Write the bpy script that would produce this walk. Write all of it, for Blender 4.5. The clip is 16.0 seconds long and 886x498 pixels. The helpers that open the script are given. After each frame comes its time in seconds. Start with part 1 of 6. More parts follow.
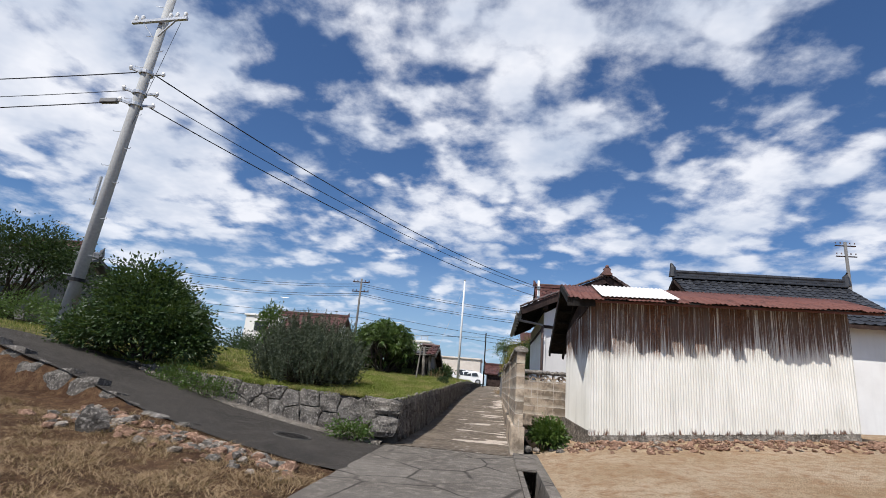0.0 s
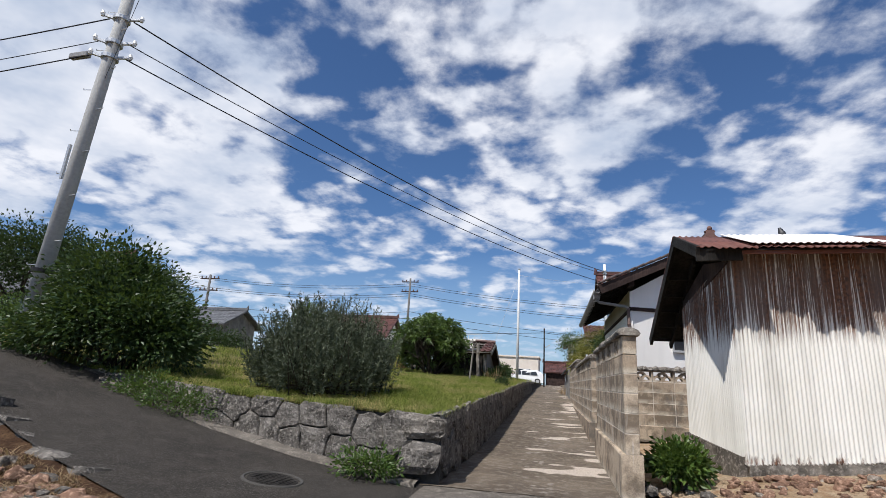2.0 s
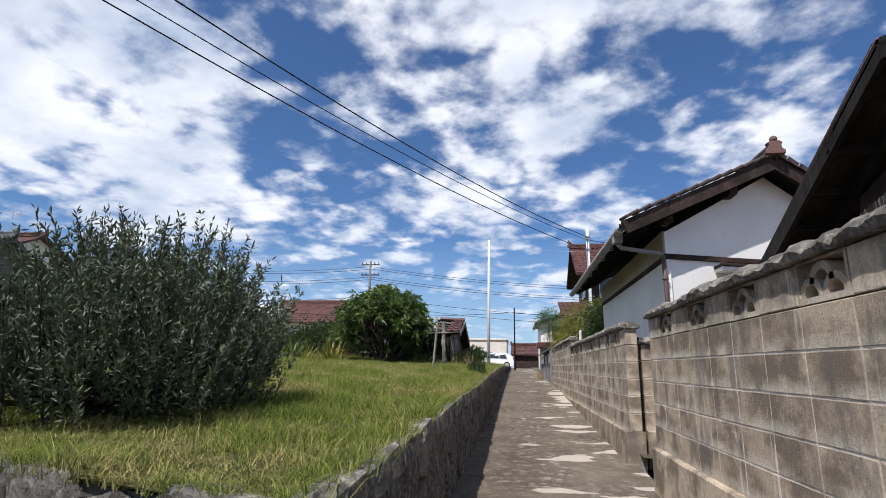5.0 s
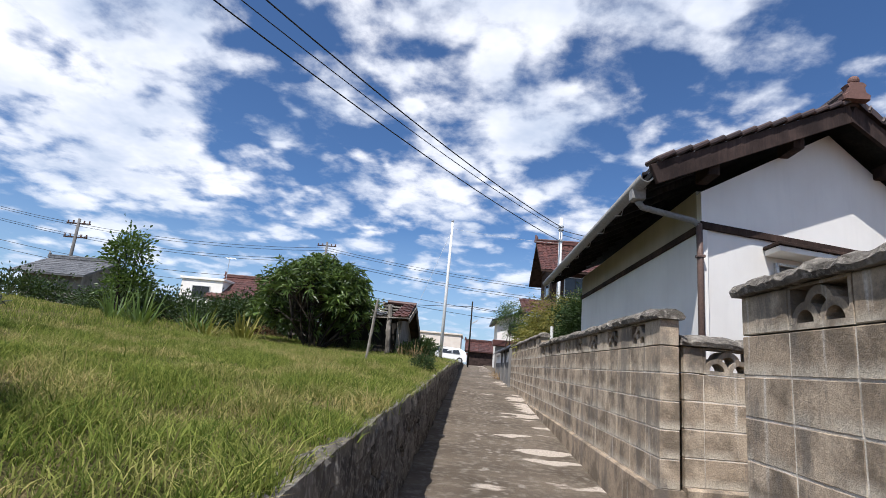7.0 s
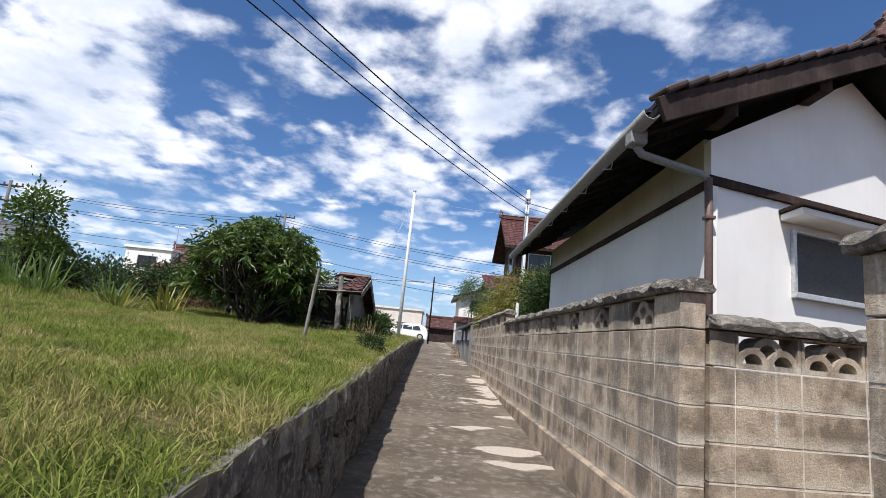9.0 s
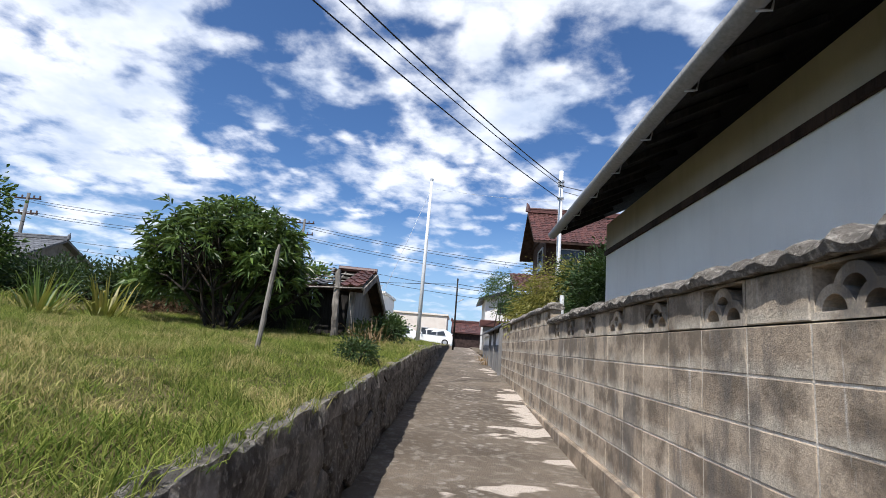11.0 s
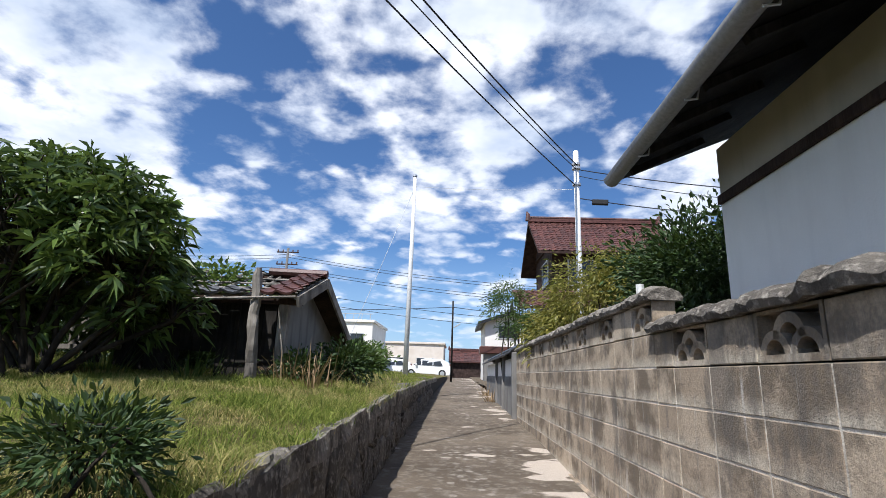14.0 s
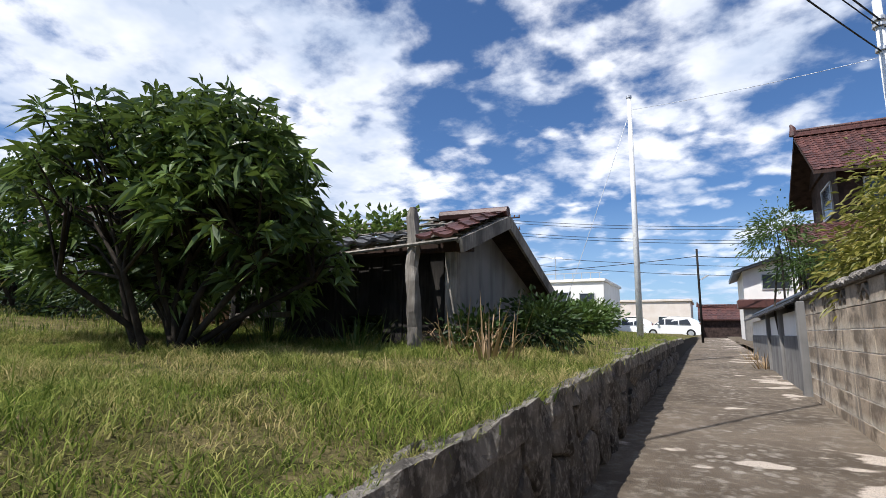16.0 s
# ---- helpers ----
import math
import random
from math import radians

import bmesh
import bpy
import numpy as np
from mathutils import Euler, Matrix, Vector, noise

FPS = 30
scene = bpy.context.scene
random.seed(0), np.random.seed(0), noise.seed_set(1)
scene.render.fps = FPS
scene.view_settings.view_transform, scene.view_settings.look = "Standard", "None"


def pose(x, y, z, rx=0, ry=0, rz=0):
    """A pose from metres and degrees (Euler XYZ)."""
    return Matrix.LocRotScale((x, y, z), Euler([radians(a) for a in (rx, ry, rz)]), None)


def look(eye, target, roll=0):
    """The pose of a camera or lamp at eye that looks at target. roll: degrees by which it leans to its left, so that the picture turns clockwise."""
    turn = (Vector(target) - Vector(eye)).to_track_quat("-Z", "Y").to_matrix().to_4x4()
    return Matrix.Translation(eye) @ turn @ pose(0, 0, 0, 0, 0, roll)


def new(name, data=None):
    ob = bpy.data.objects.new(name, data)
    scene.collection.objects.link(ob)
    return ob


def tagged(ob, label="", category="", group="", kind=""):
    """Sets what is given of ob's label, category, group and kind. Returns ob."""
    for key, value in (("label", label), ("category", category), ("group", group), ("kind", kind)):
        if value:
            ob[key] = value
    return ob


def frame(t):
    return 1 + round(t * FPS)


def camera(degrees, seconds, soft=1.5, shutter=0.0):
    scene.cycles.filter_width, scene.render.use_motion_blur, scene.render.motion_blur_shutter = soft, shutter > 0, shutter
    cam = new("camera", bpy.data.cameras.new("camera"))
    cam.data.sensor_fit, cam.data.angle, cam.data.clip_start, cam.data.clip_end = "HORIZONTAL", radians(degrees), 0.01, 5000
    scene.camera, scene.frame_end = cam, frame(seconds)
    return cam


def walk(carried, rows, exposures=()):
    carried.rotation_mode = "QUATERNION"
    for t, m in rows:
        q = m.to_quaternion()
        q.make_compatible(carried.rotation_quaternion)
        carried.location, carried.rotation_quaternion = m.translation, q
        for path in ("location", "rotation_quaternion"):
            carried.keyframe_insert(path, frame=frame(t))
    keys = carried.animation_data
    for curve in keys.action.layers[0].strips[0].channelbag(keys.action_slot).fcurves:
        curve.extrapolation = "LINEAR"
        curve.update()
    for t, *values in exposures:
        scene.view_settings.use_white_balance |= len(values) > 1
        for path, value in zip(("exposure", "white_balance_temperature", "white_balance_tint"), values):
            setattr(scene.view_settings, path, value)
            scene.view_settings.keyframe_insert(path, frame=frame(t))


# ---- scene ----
cam = camera(81.5, 16.0, soft=0.8)
PATH = [
    (0, pose(2.315, -0.243, 0.899, 104.62, -4.68, 5.63)),
    (0.5, pose(2.235, 0.624, 0.930, 103.20, -0.93, 11.46)),
    (1, pose(2.124, 1.376, 0.949, 101.91, -1.47, 17.45)),
    (1.5, pose(2.054, 2.139, 0.953, 103.19, -0.34, 14.33)),
    (2, pose(1.926, 2.810, 0.947, 104.28, -3.11, 11.70)),
    (2.5, pose(1.858, 3.447, 0.920, 105.51, -0.82, 10.52)),
    (3, pose(1.720, 4.132, 0.928, 104.93, -1.94, 11.21)),
    (3.5, pose(1.677, 4.893, 0.944, 103.51, -1.43, 13.60)),
    (4, pose(1.504, 5.512, 0.944, 102.48, -2.55, 16.52)),
    (4.5, pose(1.401, 6.170, 0.974, 101.52, 0.17, 12.04)),
    (4.7, pose(1.376, 6.433, 1.001, 102.40, -0.07, 9.81)),
    (6.8, pose(1.306, 9.270, 1.042, 103.81, -3.32, 4.19)),
    (7, pose(1.249, 9.460, 1.046, 102.41, -5.13, 2.84)),
    (7.5, pose(1.108, 9.789, 1.062, 99.58, -9.45, -2.31)),
    (8, pose(1.299, 10.207, 1.088, 100.20, -5.70, -4.70)),
    (8.5, pose(1.399, 10.457, 1.103, 99.67, -4.03, -3.26)),
    (9, pose(1.328, 10.673, 1.116, 100.20, -5.66, -1.40)),
    (9.2, pose(1.295, 10.818, 1.094, 99.97, -4.69, -0.75)),
    (11.3, pose(1.493, 13.518, 1.145, 100.85, -4.01, 2.30)),
    (11.5, pose(1.509, 13.757, 1.146, 101.08, -2.55, 3.58)),
    (12, pose(1.478, 14.335, 1.154, 101.27, -2.36, 7.15)),
    (12.5, pose(1.456, 14.948, 1.185, 101.98, -0.75, 4.15)),
    (13, pose(1.467, 15.615, 1.216, 102.10, -1.85, 2.18)),
    (13.5, pose(1.467, 16.243, 1.239, 102.92, -1.32, 0.56)),
    (14, pose(1.481, 16.854, 1.235, 103.76, -1.84, 1.45)),
    (14.5, pose(1.483, 17.452, 1.267, 102.77, -1.69, 3.56)),
    (15, pose(1.508, 18.001, 1.264, 101.44, -0.88, 8.38)),
    (15.5, pose(1.490, 18.430, 1.268, 100.20, -1.10, 16.60)),
    (16, pose(1.490, 18.760, 1.255, 99.20, -0.50, 27.10)),
]
walk(cam, PATH, ((0, 0.06, 6250, 11), (2.5, 0.08, 6250, 11), (4.5, 0.20, 6200, 11), (9, 0.34, 6200, 11.5), (12, 0.40, 6080, 10.5), (15, 0.40, 6080, 10.5), (16, 0.36, 6200, 11)))

# ---- light ----
SUN = Vector((-0.66, -1.20, 2.2)).normalized()
world = bpy.data.worlds.new("world")
scene.world = world
world.use_nodes = True


def build_sky(strength, cloud_light):
    nt = world.node_tree
    nt.nodes.clear()
    N, L = nt.nodes, nt.links

    def node(kind, **kw):
        n = N.new(kind)
        for i, v in kw.items():
            n.inputs[int(i[1:])].default_value = v
        return n

    def mth(op, a, b=0.0, c=0.0, clamp=False):
        n = N.new("ShaderNodeMath")
        n.operation, n.use_clamp = op, clamp
        for i, v in enumerate((a, b, c)):
            if isinstance(v, (int, float)):
                n.inputs[i].default_value = v
            else:
                L.new(v, n.inputs[i])
        return n.outputs[0]

    out, bg = N.new("ShaderNodeOutputWorld"), N.new("ShaderNodeBackground")
    sky = N.new("ShaderNodeTexSky")
    sky.sky_type, sky.sun_disc = "NISHITA", False
    sky.sun_elevation = math.asin(SUN.z)
    sky.sun_rotation = math.atan2(SUN.x, SUN.y)
    sky.air_density, sky.dust_density, sky.ozone_density = 1.0, 0.4, 2.0
    tc = N.new("ShaderNodeTexCoord")
    sep = N.new("ShaderNodeSeparateXYZ")
    L.new(tc.outputs["Generated"], sep.inputs[0])
    up = mth("ADD", mth("MAXIMUM", sep.outputs[2], 0.0), 0.20)
    px, py = mth("DIVIDE", sep.outputs[0], up), mth("DIVIDE", sep.outputs[1], up)
    comb = N.new("ShaderNodeCombineXYZ")
    L.new(px, comb.inputs[0])
    L.new(py, comb.inputs[1])

    def fbm(scale, detail, rough, shift, dist=0.0):
        n = N.new("ShaderNodeTexNoise")
        n.inputs["Scale"].default_value, n.inputs["Detail"].default_value = scale, detail
        n.inputs["Roughness"].default_value, n.inputs["Distortion"].default_value = rough, dist
        m = N.new("ShaderNodeVectorMath")
        m.operation = "ADD"
        m.inputs[1].default_value = shift
        L.new(comb.outputs[0], m.inputs[0])
        L.new(m.outputs[0], n.inputs["Vector"])
        return n.outputs["Fac"]

    big = fbm(1.3, 2.0, 0.5, (3.1, 7.7, 0.0))
    mid = fbm(4.6, 9.0, 0.60, (11.3, 2.9, 0.0), 0.1)
    puff = N.new("ShaderNodeTexVoronoi")
    puff.feature = "SMOOTH_F1"
    puff.inputs["Scale"].default_value, puff.inputs["Smoothness"].default_value = 8.5, 0.6
    warp = N.new("ShaderNodeTexNoise")
    warp.inputs["Scale"].default_value, warp.inputs["Detail"].default_value = 5.0, 4.0
    L.new(comb.outputs[0], warp.inputs["Vector"])
    bent = N.new("ShaderNodeVectorMath")
    bent.operation = "MULTIPLY_ADD"
    bent.inputs[1].default_value = (0.30, 0.30, 0.0)
    L.new(warp.outputs["Color"], bent.inputs[0])
    L.new(comb.outputs[0], bent.inputs[2])
    L.new(bent.outputs[0], puff.inputs["Vector"])
    # cloud masses, as azimuth from the lane (degrees to the right), height, width, weight
    dens = mth("ADD", mth("MULTIPLY", big, 0.30), mth("MULTIPLY", mid, 1.05))
    dens = mth("ADD", dens, mth("MULTIPLY", mth("SUBTRACT", 0.45, puff.outputs["Distance"]), 0.42))
    for az, el, w, k in CLOUDS:
        c = Vector((math.sin(radians(az)) * math.cos(radians(el)), math.cos(radians(az)) * math.cos(radians(el)), math.sin(radians(el))))
        dot = N.new("ShaderNodeVectorMath")
        dot.operation = "DOT_PRODUCT"
        dot.inputs[1].default_value = c
        L.new(tc.outputs["Generated"], dot.inputs[0])
        fall = mth("SUBTRACT", 1.0, mth("DIVIDE", mth("SUBTRACT", 1.0, dot.outputs["Value"]), 1 - math.cos(radians(w))), clamp=True)
        dens = mth("ADD", dens, mth("MULTIPLY", fall, k))
    ramp = N.new("ShaderNodeMapRange")
    ramp.interpolation_type = "SMOOTHSTEP"
    ramp.inputs["From Min"].default_value, ramp.inputs["From Max"].default_value = 0.56, 0.90
    L.new(dens, ramp.inputs["Value"])
    shade = fbm(2.0, 5.0, 0.6, (4.0, 9.0, 0.0))
    tint = N.new("ShaderNodeMix")
    tint.data_type = "RGBA"
    tint.inputs["A"].default_value, tint.inputs["B"].default_value = (0.58, 0.65, 0.77, 1), (1.0, 1.0, 1.02, 1)
    sm = N.new("ShaderNodeMapRange")
    sm.inputs["From Min"].default_value, sm.inputs["From Max"].default_value = 0.36, 0.60
    L.new(shade, sm.inputs["Value"])
    L.new(sm.outputs[0], tint.inputs["Factor"])
    gain = N.new("ShaderNodeVectorMath")
    gain.operation = "SCALE"
    gain.inputs["Scale"].default_value = strength
    hue = N.new("ShaderNodeVectorMath")
    hue.operation = "MULTIPLY"
    hue.inputs[1].default_value = (0.72, 0.95, 1.22)
    L.new(sky.outputs[0], hue.inputs[0])
    L.new(hue.outputs[0], gain.inputs[0])
    cl = N.new("ShaderNodeVectorMath")
    cl.operation = "SCALE"
    cl.inputs["Scale"].default_value = cloud_light
    L.new(tint.outputs["Result"], cl.inputs[0])
    mix = N.new("ShaderNodeMix")
    mix.data_type = "RGBA"
    L.new(mth("MULTIPLY", ramp.outputs[0], 0.94), mix.inputs["Factor"])
    L.new(gain.outputs[0], mix.inputs["A"])
    L.new(cl.outputs[0], mix.inputs["B"])
    haze = N.new("ShaderNodeMix")
    haze.data_type = "RGBA"
    low = N.new("ShaderNodeMapRange")
    low.inputs["From Min"].default_value, low.inputs["From Max"].default_value = 0.0, 0.24
    low.inputs["To Min"].default_value, low.inputs["To Max"].default_value = 0.55, 0.0
    L.new(sep.outputs[2], low.inputs["Value"])
    L.new(low.outputs[0], haze.inputs["Factor"])
    L.new(mix.outputs["Result"], haze.inputs["A"])
    haze.inputs["B"].default_value = (0.44, 0.58, 0.76, 1)
    L.new(haze.outputs["Result"], bg.inputs["Color"])
    L.new(bg.outputs[0], out.inputs[0])


CLOUDS = [(3, 35, 13, 0.22), (-46, 24, 16, 0.20), (24, 20.5, 6, 0.20), (3, 25, 6, 0.16), (-7.5, 19, 7, 0.16), (-36, 15, 9, 0.14), (27, 33, 7, 0.12),
          (35, 19.5, 6, 0.12), (-66, 26, 20, 0.14), (-52, 19, 9, 0.10), (16, 14, 7, 0.08), (-22, 37, 7, -0.16), (-31, 27, 4, -0.10), (-14, 30, 7, 0.06),
          (21, 28, 5, -0.14), (31, 25.5, 4, -0.12), (37, 31, 6, -0.12), (-47, 13, 7, -0.14), (-8, 8, 12, -0.05), (14, 21, 4, -0.10), (33, 41, 12, 0.16), (-62, 31, 14, 0.12), (-12, 37, 8, 0.10)]
build_sky(0.075, 0.92)
sun = new("sun", bpy.data.lights.new("sun", "SUN"))
sun.data.energy, sun.data.angle, sun.data.color = 5.0, radians(0.55), (1.0, 0.95, 0.88)
sun.matrix_world = look(SUN * 60, (0, 0, 0))

# ---- materials ----


class Mat:
    """A node material put together step by step."""

    def __init__(self, name, rough=0.85, metal=0.0, spec=0.3):
        self.m = bpy.data.materials.new(name)
        self.m.use_nodes = True
        self.nt = self.m.node_tree
        self.b = self.nt.nodes["Principled BSDF"]
        self.b.inputs["Roughness"].default_value = rough
        self.b.inputs["Metallic"].default_value = metal
        self.b.inputs["Specular IOR Level"].default_value = spec
        self.geo = self.nt.nodes.new("ShaderNodeNewGeometry")

    def link(self, a, b):
        self.nt.links.new(a, b)

    def noise(self, scale, detail=4.0, rough=0.55, stretch=None, lo=0.35, hi=0.65, dist=0.0, coord=None):
        n = self.nt.nodes.new("ShaderNodeTexNoise")
        n.inputs["Scale"].default_value, n.inputs["Detail"].default_value = scale, detail
        n.inputs["Roughness"].default_value, n.inputs["Distortion"].default_value = rough, dist
        src = coord or self.geo.outputs["Position"]
        if stretch:
            mp = self.nt.nodes.new("ShaderNodeMapping")
            mp.inputs["Scale"].default_value = stretch
            self.link(src, mp.inputs["Vector"])
            src = mp.outputs[0]
        self.link(src, n.inputs["Vector"])
        return self.span(n.outputs["Fac"], lo, hi)

    def span(self, src, lo, hi, to0=0.0, to1=1.0):
        r = self.nt.nodes.new("ShaderNodeMapRange")
        r.inputs["From Min"].default_value, r.inputs["From Max"].default_value = lo, hi
        r.inputs["To Min"].default_value, r.inputs["To Max"].default_value = to0, to1
        self.link(src, r.inputs["Value"])
        return r.outputs[0]

    def math(self, op, a, b):
        n = self.nt.nodes.new("ShaderNodeMath")
        n.operation, n.use_clamp = op, op in ("MULTIPLY", "ADD")
        for i, v in enumerate((a, b)):
            if isinstance(v, (int, float)):
                n.inputs[i].default_value = v
            else:
                self.link(v, n.inputs[i])
        return n.outputs[0]

    def axis(self, i):
        sp = self.nt.nodes.new("ShaderNodeSeparateXYZ")
        self.link(self.geo.outputs["Position"], sp.inputs[0])
        return sp.outputs[i]

    def rnd(self):
        return self.nt.nodes.new("ShaderNodeObjectInfo").outputs["Random"]

    def island(self):
        return self.geo.outputs["Random Per Island"]

    def cracks(self, scale, width, lo, hi):
        """Thin broken lines between irregular cells."""
        v = self.nt.nodes.new("ShaderNodeTexVoronoi")
        v.feature = "DISTANCE_TO_EDGE"
        v.inputs["Scale"].default_value = scale
        self.link(self.geo.outputs["Position"], v.inputs["Vector"])
        return self.math("MULTIPLY", self.span(v.outputs["Distance"], width, width * 0.3), self.noise(1.7, 4, 0.6, None, lo, hi))

    def mix(self, fac, a, b):
        n = self.nt.nodes.new("ShaderNodeMix")
        n.data_type = "RGBA"
        for k, v in (("A", a), ("B", b)):
            if isinstance(v, tuple):
                n.inputs[k].default_value = (*v, 1)
            else:
                self.link(v, n.inputs[k])
        if isinstance(fac, (int, float)):
            n.inputs["Factor"].default_value = fac
        else:
            self.link(fac, n.inputs["Factor"])
        return n.outputs["Result"]

    def color(self, c):
        if isinstance(c, tuple):
            self.b.inputs["Base Color"].default_value = (*c, 1)
        else:
            self.link(c, self.b.inputs["Base Color"])
        return self

    def rough(self, src, lo, hi):
        self.link(self.span(src, 0, 1, lo, hi), self.b.inputs["Roughness"])
        return self

    def bump(self, src, strength=0.4, dist=0.01):
        n = self.nt.nodes.new("ShaderNodeBump")
        n.inputs["Strength"].default_value, n.inputs["Distance"].default_value = strength, dist
        self.link(src, n.inputs["Height"])
        self.link(n.outputs[0], self.b.inputs["Normal"])
        return self


def plain(name, c, rough=0.7, metal=0.0, var=0.18, scale=6.0, spec=0.3):
    m = Mat(name, rough, metal, spec)
    dark = tuple(v * (1 - var) for v in c)
    light = tuple(min(1, v * (1 + var)) for v in c)
    m.color(m.mix(m.noise(scale * 6, 3), m.mix(m.noise(scale, 4), dark, c), light))
    m.bump(m.noise(scale * 20, 3), 0.15, 0.004)
    return m.m


def block_material():
    m = Mat("weathered_concrete_block", 0.92, 0, 0.2)
    base = m.mix(m.rnd(), (0.40, 0.312, 0.222), (0.54, 0.435, 0.318))
    base = m.mix(m.noise(2.6, 7, 0.68, None, 0.44, 0.58), base, (0.195, 0.152, 0.108))
    tc = m.nt.nodes.new("ShaderNodeTexCoord")
    sp = m.nt.nodes.new("ShaderNodeSeparateXYZ")
    m.link(tc.outputs["Object"], sp.inputs[0])
    crust = m.math("MULTIPLY", m.span(sp.outputs[2], -0.02, -0.092, 0.0, 1.0), m.noise(4.0, 5, 0.65, None, 0.36, 0.56))
    base = m.mix(m.math("MULTIPLY", crust, 0.9), base, (0.62, 0.55, 0.44))
    streak = m.noise(11.0, 4, 0.6, (1, 1, 0.09), 0.63, 0.74)
    base = m.mix(m.math("MULTIPLY", streak, 0.75), base, (0.70, 0.66, 0.59))
    dark = m.noise(4.0, 6, 0.7, (1, 1, 0.3), 0.52, 0.62)
    base = m.mix(m.math("MULTIPLY", dark, 0.6), base, (0.13, 0.118, 0.105))
    speck = m.noise(90, 2, 0.5, None, 0.4, 0.7)
    m.color(m.mix(m.math("MULTIPLY", speck, 0.35), base, (0.12, 0.11, 0.10)))
    return m.bump(m.noise(70, 5, 0.7), 0.45, 0.006).m


def mortar_material():
    m = Mat("pale_mortar", 0.95, 0, 0.2)
    m.color(m.mix(m.noise(5, 5, 0.6), (0.38, 0.33, 0.27), (0.72, 0.65, 0.55)))
    return m.bump(m.noise(60, 4), 0.5, 0.006).m


def rock_material(name, a, b, moss=0.0):
    m = Mat(name, 0.9, 0, 0.25)
    c = m.mix(m.noise(5, 5), m.mix(m.rnd(), a, b), tuple(v * 0.45 for v in a))
    c = m.mix(m.noise(26, 4, 0.6, None, 0.5, 0.75), c, tuple(min(1, v * 1.55) for v in b))
    if moss:
        c = m.mix(m.math("MULTIPLY", m.noise(3.3, 4, 0.6, None, 0.5, 0.7), moss), c, (0.10, 0.10, 0.05))
    m.color(c)
    return m.bump(m.noise(22, 8, 0.7), 0.8, 0.03).m


def lane_material():
    m = Mat("weathered_lane_concrete", 0.93, 0, 0.2)
    c = m.mix(m.noise(1.1, 5), (0.098, 0.075, 0.053), (0.19, 0.150, 0.110))
    c = m.mix(m.noise(9, 5, 0.65, None, 0.5, 0.72), c, (0.27, 0.235, 0.19))
    # worn pale patches, denser beside the block wall
    right = m.span(m.axis(0), 1.3, 2.45, -0.07, 0.06)
    patch = m.nt.nodes.new("ShaderNodeTexNoise")
    patch.inputs["Scale"].default_value, patch.inputs["Detail"].default_value = 1.5, 4.0
    patch.inputs["Roughness"].default_value = 0.45
    mp = m.nt.nodes.new("ShaderNodeMapping")
    mp.inputs["Scale"].default_value = (0.75, 1.3, 1)
    m.link(m.geo.outputs["Position"], mp.inputs["Vector"])
    m.link(mp.outputs[0], patch.inputs["Vector"])
    add = m.nt.nodes.new("ShaderNodeMath")
    add.operation = "ADD"
    m.link(patch.outputs["Fac"], add.inputs[0])
    m.link(right, add.inputs[1])
    c = m.mix(m.span(add.outputs[0], 0.600, 0.625), c, (0.56, 0.48, 0.40))
    # small stones that show in the worn top
    v = m.nt.nodes.new("ShaderNodeTexVoronoi")
    v.inputs["Scale"].default_value = 8.0
    m.link(m.geo.outputs["Position"], v.inputs["Vector"])
    strip = m.math("MULTIPLY", m.span(m.axis(0), 1.2, 1.5), m.span(m.axis(0), 2.1, 1.7))
    chips = m.math("MULTIPLY", m.span(v.outputs["Distance"], 0.36, 0.24), m.noise(1.9, 4, 0.6, None, 0.46, 0.56))
    c = m.mix(m.math("MULTIPLY", chips, m.math("ADD", m.math("MULTIPLY", strip, 0.7), 0.2)), c, (0.36, 0.32, 0.27))
    m.color(m.mix(m.noise(120, 3, 0.6, None, 0.45, 0.8), c, (0.07, 0.065, 0.06)))
    return m.bump(m.noise(60, 6, 0.7), 0.6, 0.012).m


def asphalt_material():
    m = Mat("worn_asphalt", 0.95, 0, 0.15)
    c = m.mix(m.noise(0.9, 5), (0.052, 0.046, 0.040), (0.085, 0.075, 0.064))
    c = m.mix(m.noise(5, 6, 0.7, None, 0.5, 0.72), c, (0.115, 0.10, 0.085))
    c = m.mix(m.noise(75, 3, 0.65, None, 0.52, 0.66), c, (0.19, 0.172, 0.15))
    m.color(m.mix(m.noise(95, 3, 0.6, None, 0.56, 0.68), c, (0.018, 0.016, 0.014)))
    return m.bump(m.noise(70, 5, 0.75), 0.9, 0.02).m


def apron_material():
    m = Mat("old_concrete_apron", 0.93, 0, 0.2)
    c = m.mix(m.noise(0.9, 5), (0.125, 0.108, 0.090), (0.205, 0.182, 0.155))
    c = m.mix(m.noise(7, 6, 0.7, None, 0.48, 0.70), c, (0.30, 0.265, 0.22))
    c = m.mix(m.cracks(0.9, 0.020, 0.35, 0.5), c, (0.055, 0.048, 0.040))
    m.color(m.mix(m.noise(110, 3, 0.6, None, 0.45, 0.75), c, (0.07, 0.063, 0.055)))
    return m.bump(m.noise(50, 6, 0.7), 0.7, 0.012).m


def soil_material(name, a, b, straw):
    m = Mat(name, 0.97, 0, 0.1)
    c = m.mix(m.noise(0.8, 5), a, b)
    c = m.mix(m.noise(6, 6, 0.65, None, 0.45, 0.7), c, straw)
    c = m.mix(m.noise(45, 4, 0.6, None, 0.5, 0.75), c, tuple(v * 0.45 for v in a))
    m.color(c)
    return m.bump(m.noise(28, 7, 0.7), 0.9, 0.03).m


